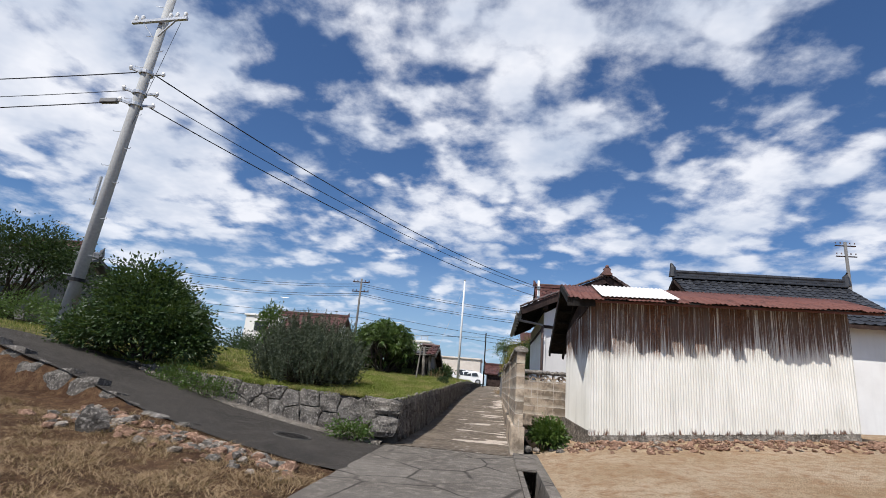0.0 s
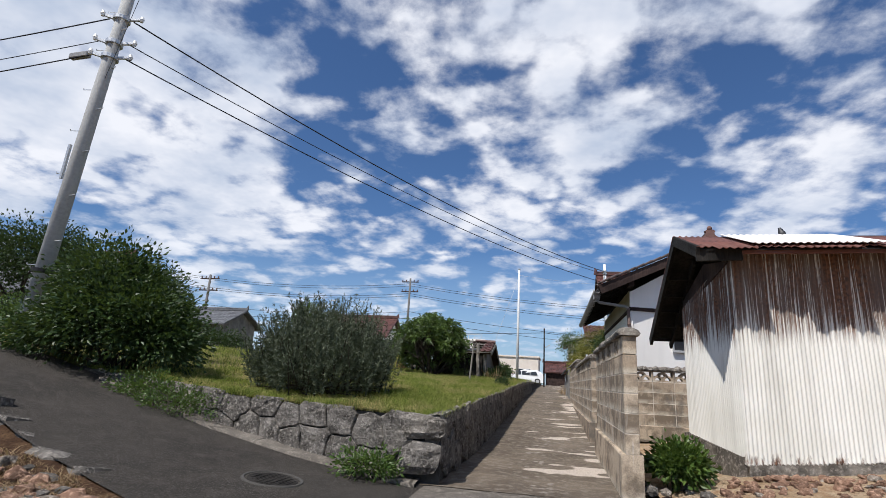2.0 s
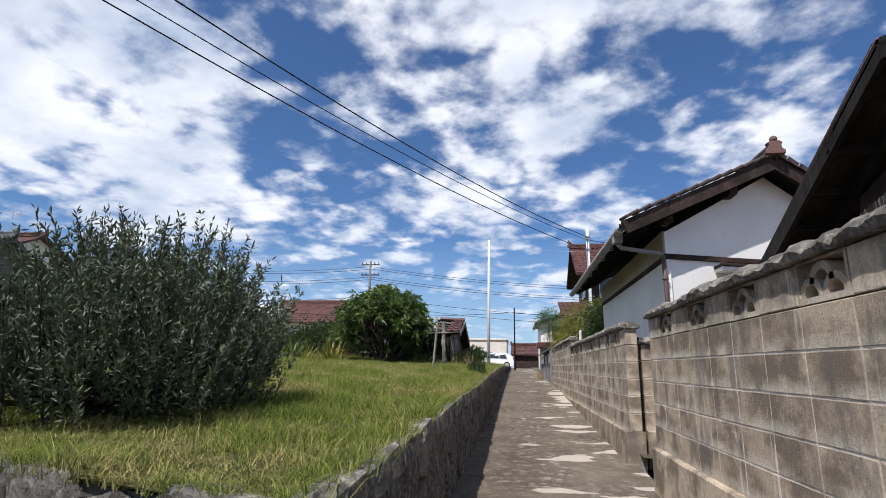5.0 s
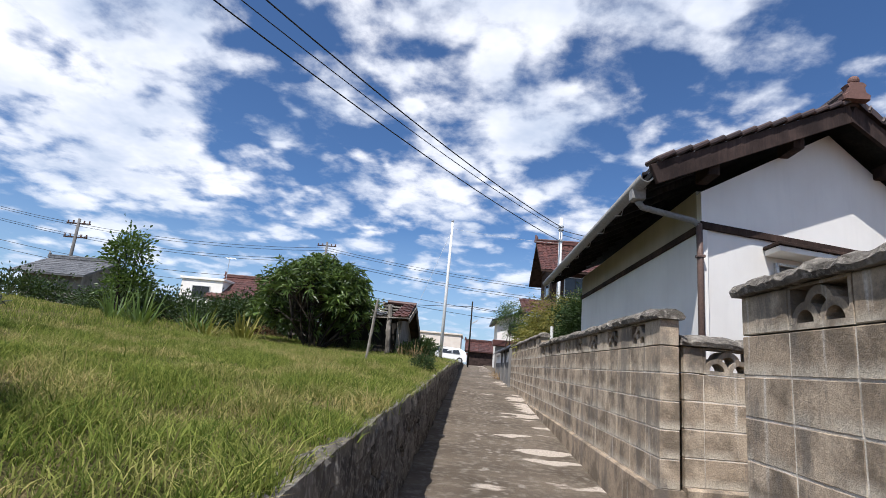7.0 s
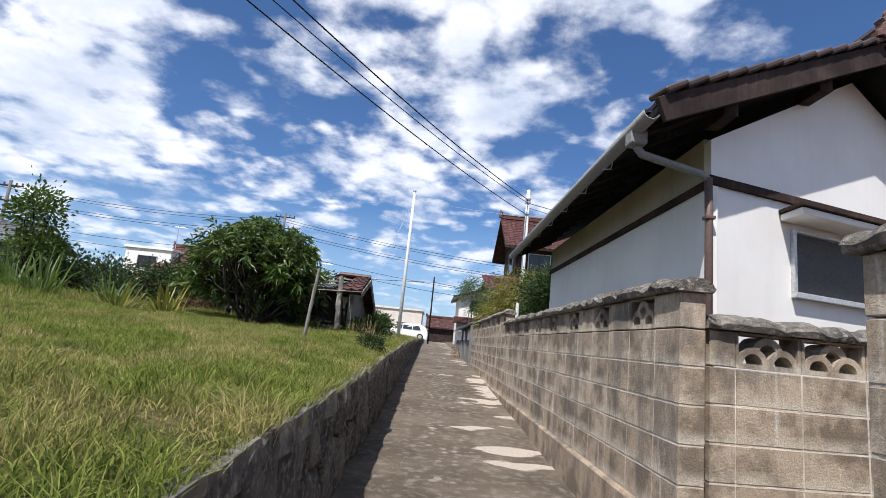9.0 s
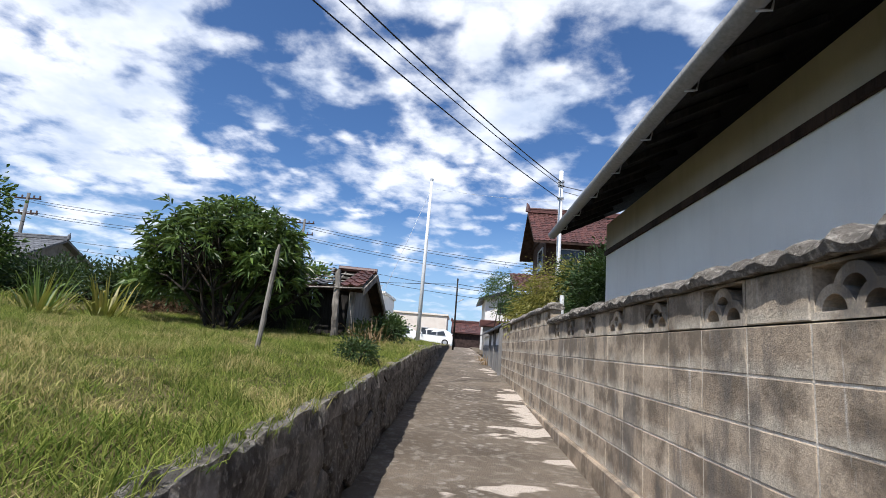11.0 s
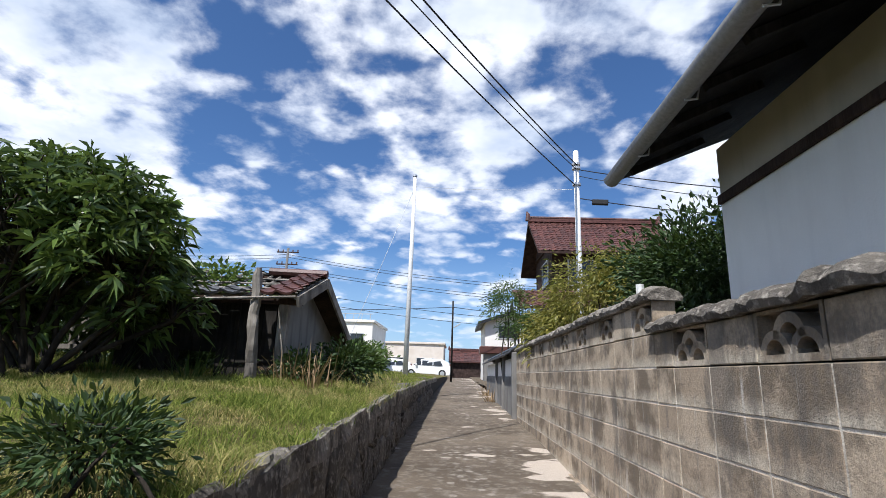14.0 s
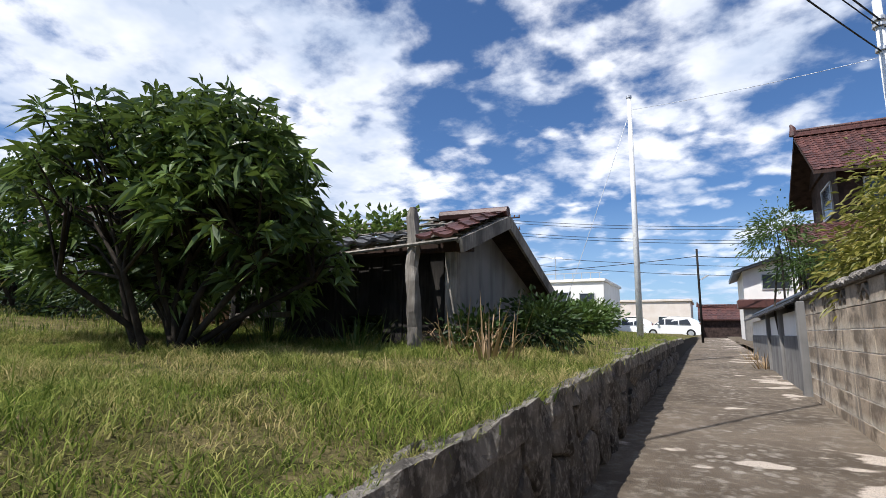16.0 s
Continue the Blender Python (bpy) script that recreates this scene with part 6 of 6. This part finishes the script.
# ---- ruined hut ----
def ruined_hut():
    h = thing("hut", pose(-0.62, 23.15, 1.0), "ruined dark wooden hut with bare roof battens and a plastered gable", "hut")
    W, D = 2.1, 2.75      # along -x, along +y
    fz, rzz, ry, bz = 1.06, 1.47, 0.72, 0.68
    # gable end: plaster panel between posts
    bm = bmesh.new()
    pts = [(0, 0.06, -0.2), (0, D, -0.2), (0, D, bz - 0.04), (0, ry, rzz - 0.10), (0, 0.06, fz)]
    f = [bm.verts.new(p) for p in pts]
    g = [bm.verts.new((p[0] - 0.07, p[1], p[2])) for p in pts]
    bm.faces.new(f)
    bm.faces.new(g[::-1])
    for i in range(5):
        k = (i + 1) % 5
        bm.faces.new((f[k], f[i], g[i], g[k]))
    bmesh.ops.recalc_face_normals(bm, faces=bm.faces)
    part("gable_wall", bm, GREY_PLASTER, h, "stained grey plaster gable")
    part("crack_beam", beam(bmesh.new(), (0.012, 0.1, 0.42), (0.012, D * 0.6, 0.22), 0.02, 0.03), BLACKWOOD, h)
    # front boards, uneven
    x = 0.0
    while x > -W:
        w = rng.uniform(0.10, 0.17)
        top = fz + rng.uniform(-0.03, 0.0)
        bot = -0.2
        if -1.25 < x < -0.75:
            top = fz
            bot = 0.42
        if rng.uniform() > 0.03:
            part("board", box_bm((x - w + 0.006, rng.uniform(-0.02, 0.01), bot), (x, 0.03, top), 0.004), BLACKWOOD, h)
        x -= w
    part("rear_wall", box_bm((-W, D - 0.06, -0.2), (0, D, bz)), BLACKWOOD, h)
    part("left_wall", box_bm((-W - 0.06, 0.9, -0.2), (-W, D, bz)), BLACKWOOD, h)
    part("corner_post", box_bm((-0.10, -0.05, -0.2), (0.02, 0.06, fz), 0.008), GREYWOOD, h)
    part("wall_plate", beam(bmesh.new(), (-W - 0.9, -0.02, fz + 0.02), (0.18, -0.02, fz + 0.0), 0.09, 0.10), DARKWOOD, h)
    # lean-to frame at the open end
    for px, py in ((-W - 0.85, 0.0), (-W - 0.4, 0.1), (-W - 0.85, 0.9)):
        part("post", tube(bmesh.new(), [(px, py, -0.25), (px + 0.02, py, 0.4), (px, py, fz)], [0.06, 0.055, 0.05], 8), BLACKWOOD, h)
    part("cross_rail", beam(bmesh.new(), (-W - 0.9, 0.0, 0.42), (-W + 0.1, 0.0, 0.44), 0.07, 0.06), GREYWOOD, h)
    part("hanging_board", beam(bmesh.new(), (-W - 0.6, 0.02, 0.62), (-W - 0.15, 0.02, 0.66), 0.03, 0.34), GREYWOOD, h)
    # front roof slope: battens bare at the left, tiles left at the right
    e0, e1 = Vector((-W - 0.7, -0.42, fz - 0.06)), Vector((0.22, -0.42, fz - 0.02))
    r0, r1 = Vector((-W - 0.3, ry, rzz + 0.10)), Vector((0.25, ry, rzz))
    for k in range(15):
        u = k / 14
        part("rafter", tube(bmesh.new(), [e0.lerp(e1, u), e0.lerp(e1, u).lerp(r0.lerp(r1, u), 0.5) + Vector((rng.normal(0, 0.02), 0, rng.normal(0, 0.015))), r0.lerp(r1, u) + Vector((rng.normal(0, 0.04), 0, 0))], rng.uniform(0.014, 0.022), 6), GREYWOOD, h)
    for k in range(9):
        v = k / 8
        a, b = e0.lerp(r0, v), e1.lerp(r1, v)
        cut = rng.uniform(0.0, 0.25)
        part("batten", tube(bmesh.new(), [a.lerp(b, cut) + Vector((0, 0, 0.02 + rng.normal(0, 0.012))), a.lerp(b, 0.6) + Vector((0, 0, 0.02 + rng.normal(0, 0.02))), b + Vector((0, 0, 0.02))], rng.uniform(0.010, 0.018), 6), GREYWOOD, h)
    up = Vector((0, 0, 0.045))
    tiled_plane(h, "roof_tiles", e0.lerp(e1, 0.86) + up, e1 + up, r1 + up, r1.lerp(r0, 0.11) + up, REDTILE, 0.26, 0.24, 0.03, "few remaining red-brown tiles")
    # eave tiles carried up over bare battens, added to shade the front boards
    tiled_plane(h, "eave_tiles", e0.lerp(e1, 0.05) + up, e0.lerp(e1, 0.80) + up, e0.lerp(e1, 0.80).lerp(r0.lerp(r1, 0.80), 0.22) + up, e0.lerp(e1, 0.05).lerp(r0, 0.2) + up, GREYTILE, 0.26, 0.24, 0.035, "loose grey tiles along the eave, widened to shade the front")
    # rear slope
    q = [Vector((0.25, D + 0.35, bz - 0.14)), Vector((-0.75, D + 0.35, bz - 0.14)), r1.lerp(r0, 0.35), r1]
    bm = bmesh.new()
    f = [bm.verts.new(p) for p in q]
    g = [bm.verts.new(p - Vector((0, 0, 0.04))) for p in q]
    bm.faces.new(f)
    bm.faces.new(g[::-1])
    for i in range(4):
        k = (i + 1) % 4
        bm.faces.new((f[k], f[i], g[i], g[k]))
    bmesh.ops.recalc_face_normals(bm, faces=bm.faces)
    part("rear_roof", bm, DARKWOOD, h)
    tiled_plane(h, "roof_tiles", q[0] + up * 0.4, q[1] + up * 0.4, q[2] + up * 0.4, q[3] + up * 0.4, REDTILE, 0.3, 0.28, 0.03)
    part("barge_board", beam(bmesh.new(), r1 + Vector((0.03, 0, -0.05)), q[0] + Vector((0.03, 0, -0.05)), 0.03, 0.13), GREYWOOD, h)
    part("barge_board", beam(bmesh.new(), r1 + Vector((0.03, 0, -0.05)), e1 + Vector((0.03, 0, -0.04)), 0.03, 0.12), GREYWOOD, h)
    part("ridge", tube(bmesh.new(), [r0.lerp(r1, 0.7) + Vector((0, 0, 0.06)), r1 + Vector((0.02, 0, 0.07))], 0.06, 8), REDTILE, h)
    return h


ruined_hut()
bush("vine", -1.9, 23.5, 2.28, [(0, 0.1, 0.02, 0.9, 0.6, 0.16), (-1.1, 0, -0.1, 0.7, 0.6, 0.30), (-1.6, -0.3, 0.12, 0.6, 0.5, 0.42), (-1.0, -0.3, 0.25, 0.4, 0.3, 0.2)], 190, 20, 0.09, (0.10, 0.07), VINE, "green vine spreading over the hut's roof", "vine", 6, 0.012)


def wooden_post(x, y, zb, zt, lean, r, label):
    p = thing("post", pose(x, y, zb), label, "post")
    h = zt - zb
    bm = bmesh.new()
    pts = [(lean[0] * f + 0.015 * noise.noise((f * 3, x, 1)), lean[1] * f, h * f - 0.2 * (f == 0)) for f in (0, 0.1, 0.2, 0.3, 0.4, 0.5, 0.6, 0.7, 0.8, 0.93, 1.0)]
    tube(bm, pts, [r * k for k in (1.05, 1.0, 0.95, 1.02, 0.92, 1.0, 0.9, 0.98, 0.88, 0.8, 0.45)], 8)
    for v in bm.verts:
        v.co += Vector((noise.noise(v.co * 9), noise.noise(v.co * 9 + Vector((5, 0, 0))), 0)) * r * 0.35
    part("shaft", bm, GREYWOOD, p)


wooden_post(-0.46, 18.1, 0.90, 1.98, (0.10, -0.05), 0.026, "weathered grey wooden post leaning in the grass")
wooden_post(-0.86, 22.80, 1.02, 2.40, (-0.05, 0.0), 0.07, "thick split grey wooden post before the hut")


# ---- poles and wires ----
def utility_pole(x, y, zb, top, r0, r1, mat, label, name="utility_pole"):
    p = thing(name, pose(x, y, zb), label, "utility pole")
    t = Vector(top) - Vector((x, y, zb))
    part("shaft", tube(bmesh.new(), [Vector((0, 0, -0.4)), t * 0.5, t], [r0, (r0 + r1) / 2, r1], 18), mat, p, "", True)
    return p, t


pole, axis = utility_pole(-7.42, 10.4, 0.95, (-6.62, 10.4, 11.2), 0.150, 0.095, POLECON, "tall grey concrete utility pole with a steel cross-arm")
at = lambda z: axis * ((z - 0.95) / axis.z)
arm = at(9.28)
part("cross_arm", beam(bmesh.new(), arm + Vector((-0.75, -0.15, -0.03)), arm + Vector((0.75, -0.15, 0.10)), 0.08, 0.08), GALV, pole, "galvanised steel cross-arm")
part("brace", beam(bmesh.new(), arm + Vector((-0.45, -0.15, -0.02)), at(8.85) + Vector((-0.08, -0.14, 0)), 0.04, 0.02), GALV, pole)
part("brace", beam(bmesh.new(), arm + Vector((0.45, -0.15, 0.05)), at(8.85) + Vector((0.08, -0.14, 0)), 0.04, 0.02), GALV, pole)
for u in (-0.66, -0.48, 0.28, 0.46, 0.68):
    q = arm + Vector((u, -0.15, 0.05 + 0.085 * u))
    part("insulator", tube(bmesh.new(), [q, q + Vector((0, 0, 0.05)), q + Vector((0, 0, 0.09)), q + Vector((0, 0, 0.13)), q + Vector((0, 0, 0.18))], [0.02, 0.06, 0.035, 0.055, 0.02], 10), WHITECAP, pole, "", True)
for z in (7.85, 7.28, 6.95):
    q = at(z)
    part("band", tube(bmesh.new(), [q + Vector((0, 0, -0.04)), q + Vector((0, 0, 0.04))], 0.165, 14), GALV, pole)
    for s in (-1, 1):
        a = q + Vector((s * 0.14, 0.05 * s, 0.02))
        part("bracket", beam(bmesh.new(), a, a + Vector((s * 0.22, 0.10 * s, 0.05)), 0.05, 0.05), GALV, pole)
        part("insulator", tube(bmesh.new(), [a + Vector((s * 0.2, 0.1 * s, 0.0)), a + Vector((s * 0.2, 0.1 * s, 0.06)), a + Vector((s * 0.2, 0.1 * s, 0.12))], [0.03, 0.05, 0.03], 8), WHITECAP, pole)
k = 0
z = 2.6
while z < 10.6:
    q = at(z)
    s = 1 if k % 2 else -1
    part("step_bolt", tube(bmesh.new(), [q + Vector((s * 0.12, -0.05, 0)), q + Vector((s * 0.30, -0.08, 0.0)), q + Vector((s * 0.305, -0.08, 0.03))], 0.009, 5), GALV, pole)
    z += 0.45
    k += 1
part("band", tube(bmesh.new(), [at(2.45), at(2.53)], 0.185, 14), BLACK, pole)
part("cable_guard", tube(bmesh.new(), [at(4.3) + Vector((-0.19, -0.05, 0)), at(5.0) + Vector((-0.2, -0.07, 0))], 0.035, 8), GALV, pole)


def wire(name, a, b, sag, r, label, n=28, mat=None):
    a, b = Vector(a), Vector(b)
    bm = bmesh.new()
    tube(bm, [a.lerp(b, k / n) - Vector((0, 0, sag * 4 * (k / n) * (1 - k / n))) for k in range(n + 1)], r, 5, False)
    ob = mesh_ob(name, bm, mat or BLACK, smooth=True)
    return tagged(ob, label, "cable")


P0 = lambda z: Vector((-7.42, 10.4, 0.95)) + at(z)
ovh = "black overhead cable between two poles"
wire("cable", P0(7.85) + Vector((0.2, 0.1, 0)), (4.50, 29.55, 6.72), 0.55, 0.016, ovh)
wire("cable", P0(7.28) + Vector((0.3, 0.1, 0)), (4.48, 29.55, 6.60), 0.5, 0.011, ovh)
wire("cable", P0(6.95) + Vector((0.3, 0.1, 0)), (4.45, 29.55, 6.15), 0.45, 0.014, ovh)
wire("cable", P0(7.82) + Vector((-0.2, -0.1, 0)), (-40, 11.9, 8.8), 0.6, 0.014, ovh)
wire("cable", P0(7.30) + Vector((-0.3, -0.1, 0)), (-40, 12.0, 8.2), 0.6, 0.009, ovh)
wire("cable", P0(7.0) + Vector((-0.3, -0.1, 0)), (-40, 12.1, 7.8), 0.6, 0.013, ovh)
jb = thing("cable_closure", pose(*(P0(7.02) + Vector((-0.72, -0.04, 0.02))), 0, 0, -3), "grey cable closure hanging on the overhead cable", "cable box")
part("case", box_bm((-0.24, -0.06, -0.06), (0.24, 0.06, 0.06), 0.015), GUTTER, jb)
wire("stay_wire", P0(9.25) + Vector((0.6, -0.15, 0)), P0(6.4) + Vector((0.16, -0.1, 0)), 0.0, 0.006, "thin stay wire running down the pole", 4)

pole2, ax2 = utility_pole(4.50, 29.6, 0.4, (4.50, 29.6, 7.12), 0.078, 0.066, PALEPOLE, "slim pale steel pole carrying cables over the gardens")
for z in (6.2, 6.32, 5.75, 2.9, 1.4):
    part("band", tube(bmesh.new(), [(0, 0, z), (0, 0, z + 0.06)], 0.11, 10), GALV, pole2)
wire("cable", (4.55, 29.6, 6.6), (13.5, 27, 5.2), 0.3, 0.014, ovh)
wire("cable", (4.55, 29.6, 6.42), (13.5, 27, 4.9), 0.35, 0.010, ovh)
wire("cable", (4.55, 29.6, 5.8), (13.5, 27, 4.7), 0.3, 0.014, ovh)
jb = thing("cable_closure", pose(5.05, 29.46, 5.66, 0, 6, -16), "dark cable closure hanging beside the pale pole", "cable box")
part("case", box_bm((-0.2, -0.06, -0.07), (0.2, 0.06, 0.06), 0.015), BLACK, jb)

wp, wax = utility_pole(-0.02, 32.3, 1.05, (0.0, 32.3, 7.38), 0.080, 0.052, PALEPOLE, "slim white pole standing in the grass", "flag_pole")
part("cap", tube(bmesh.new(), [wax, wax + Vector((0, 0, 0.06))], 0.07, 10), GALV, wp)
wire("stay_wire", (0, 32.3, 7.0), (-1.9, 31.2, 1.1), 0.05, 0.008, "thin stay wire anchoring the white pole", 6, GALV)
guard = thing("stay_guard", pose(-1.75, 31.28, 1.1), "yellow plastic stay wire guard in the grass", "wire guard")
part("sleeve", tube(bmesh.new(), [(-0.12, -0.07, -0.05), (0.12, 0.06, 0.75)], 0.045, 8), YELLOW, guard)
wire("stay_wire", (0.0, 32.3, 7.05), (4.5, 29.6, 6.05), 0.06, 0.006, "thin wire from the white pole to the pale pole", 10, GALV)
sp, _ = utility_pole(1.15, 50, 0.9, (1.15, 50, 5.9), 0.065, 0.055, BLACKWOOD, "dark wooden pole with a small street lamp")
part("lamp", beam(bmesh.new(), (0.1, -0.05, 3.3), (0.5, -0.05, 3.55), 0.10, 0.07), ALU, sp, "pale street lamp head")


def far_pole(x, y, zb, zt, arm=1.3, r=0.2):
    p, a = utility_pole(x, y, zb, (x, y, zt), r, r * 0.7, FARPOLE, "distant concrete utility pole with cross-arms")
    for d in (0.46 * arm, 1.6 * arm):
        part("cross_arm", box_bm((-arm, -arm * 0.06, zt - zb - d), (arm, arm * 0.06, zt - zb - d + arm * 0.1)), DARKWOOD, p)
        for u in (-0.92 * arm, -0.46 * arm, 0.46 * arm, 0.92 * arm):
            part("insulator", tube(bmesh.new(), [(u, 0, zt - zb - d + 0.14), (u, 0, zt - zb - d + 0.1 + 0.22 * arm)], 0.06 * arm, 6), BROWNCAP, p)
    return p


far_pole(-19.3, 77, 1.0, 15.6)
far_pole(-41, 60, 2.0, 12.4)
far_pole(20.0, 27.5, 0.6, 9.7, 0.5, 0.10)
for dz, dy in ((14.8, 0), (14.6, 0.8), (13.3, 0), (13.1, 0.9), (10.6, 0.3), (9.6, 0.2)):
    wire("cable", (-19.3, 77 + dy, dz), (45, 84 + dy, dz - 1.2), 2.0, 0.028, "distant overhead power line")
    wire("cable", (-19.3, 77 + dy, dz), (-70, 70 + dy, dz + 2.5), 2.0, 0.028, "distant overhead power line")
wire("cable", (-30, 62, 7.2), (1.15, 50, 5.5), 0.6, 0.02, "distant black overhead cable line")
wire("cable", (1.15, 50, 5.5), (9, 52, 5.6), 0.2, 0.02, "distant black overhead cable line")
for x, y, z0, z1 in ((-9.6, 61, 5.4, 7.6), (-24.0, 60, 6.8, 9.6), (-36, 39, 9.9, 11.8)):
    an = thing("roof_antenna", pose(x, y, z0), "thin television antenna on a roof", "antenna")
    part("mast", tube(bmesh.new(), [(0, 0, -0.3), (0, 0, z1 - z0)], 0.03, 6), GALV, an)
    for k in range(4):
        part("rod", tube(bmesh.new(), [(-0.5, 0.2 * k, z1 - z0 - 0.1), (0.5, 0.2 * k, z1 - z0 - 0.1)], 0.015, 5), GALV, an)


# ---- parked cars ----
def parked_car(x, y, z, rz, label, L=4.1, H=1.52):
    c = thing("car", pose(x, y, z, 0, 0, rz), label, "car")
    prof = [(-L / 2, 0.35), (-L / 2 + 0.02, 0.72), (-L / 2 + 0.75, 0.92), (-L / 2 + 1.55, H - 0.12), (-0.1, H), (L / 2 - 0.75, H - 0.05), (L / 2 - 0.22, H - 0.32), (L / 2 - 0.02, 0.95), (L / 2, 0.4), (L / 2 - 0.1, 0.22), (-L / 2 + 0.1, 0.22)]
    bm = bmesh.new()
    rows = []
    for yy, s in ((-0.84, 0.0), (-0.72, 0.05), (0.72, 0.05), (0.84, 0.0)):
        rows.append([bm.verts.new((px * (1 - 0.02 * (s == 0)), yy * (0.86 if pz > 1.0 else 1.0), pz + (s if pz > 1.0 else 0) - 0.03)) for px, pz in prof])
    n = len(prof)
    for a, b in zip(rows, rows[1:]):
        for k in range(n):
            bm.faces.new((a[k], a[(k + 1) % n], b[(k + 1) % n], b[k]))
    bm.faces.new(rows[0][::-1])
    bm.faces.new(rows[-1])
    bmesh.ops.recalc_face_normals(bm, faces=bm.faces)
    part("body", bm, CARWHITE, c)
    for a0, a1, b0, b1 in ((-1.15, -0.45, -0.62, -0.45), (-0.38, 0.5, -0.38, 0.5), (0.57, 1.35, 0.57, 1.15)):
        bm = bmesh.new()
        q = [(a0, -0.835, 0.95), (a1, -0.835, 0.95), (b1, -0.735, H - 0.17), (b0, -0.735, H - 0.17)]
        f = [bm.verts.new(p) for p in q]
        g = [bm.verts.new((p[0], p[1] + 0.05, p[2])) for p in q]
        bm.faces.new(f)
        for i in range(4):
            k2 = (i + 1) % 4
            bm.faces.new((f[k2], f[i], g[i], g[k2]))
        part("side_window", bm, GLASSDARK, c)
    for wx in (-L / 2 + 0.78, L / 2 - 0.72):
        for s in (-1, 1):
            w = part("wheel", tube(bmesh.new(), [(wx, s * 0.70, 0.31), (wx, s * 0.86, 0.31)], 0.31, 18), BLACK, c)
            mesh_ob("rim", tube(bmesh.new(), [(wx, s * 0.80, 0.31), (wx, s * 0.875, 0.31)], 0.19, 12), GALV, w)
    part("headlight", box_bm((-L / 2 + 0.02, -0.80, 0.66), (-L / 2 + 0.35, -0.5, 0.80), 0.03), ALU, c)
    part("tail_light", box_bm((L / 2 - 0.14, -0.80, 0.85), (L / 2 + 0.0, -0.6, 1.1), 0.02), RUSTROOF, c)
    part("mirror", box_bm((-0.95, -1.0, 0.95), (-0.8, -0.84, 1.08), 0.02), CARWHITE, c)
    return c


parked_car(-1.05, 62, 1.02, 0, "white compact car parked broadside at the lane's end")
parked_car(-4.6, 65, 1.02, 0, "white car half hidden behind shrubs")

# stake-like pipes and chimney pipe behind the wall
pv = thing("vent_pipe", pose(3.05, 21.3, 0.3), "short pale vent pipe behind the block wall", "pipe")
part("pipe", tube(bmesh.new(), [(0, 0, -0.2), (0, 0, 1.75)], 0.035, 8), PALEPOLE, pv)

# broken end of the first block wall
for k in range(9):
    ob = mesh_ob("rubble_stone", rubble_bm(rng.uniform(0.05, 0.11), 400 + k), STONE if k % 2 else PALE_STONE, m=pose(2.86 + rng.uniform(0, 0.75), 8.95 + rng.uniform(-0.3, 0.25), lot_z(3.0, 9.0) + 0.05, rng.uniform(-30, 30), 0, rng.uniform(0, 360)))
    tagged(ob, "broken grey stone between wall and shed", "stone", "rubble at the shed")
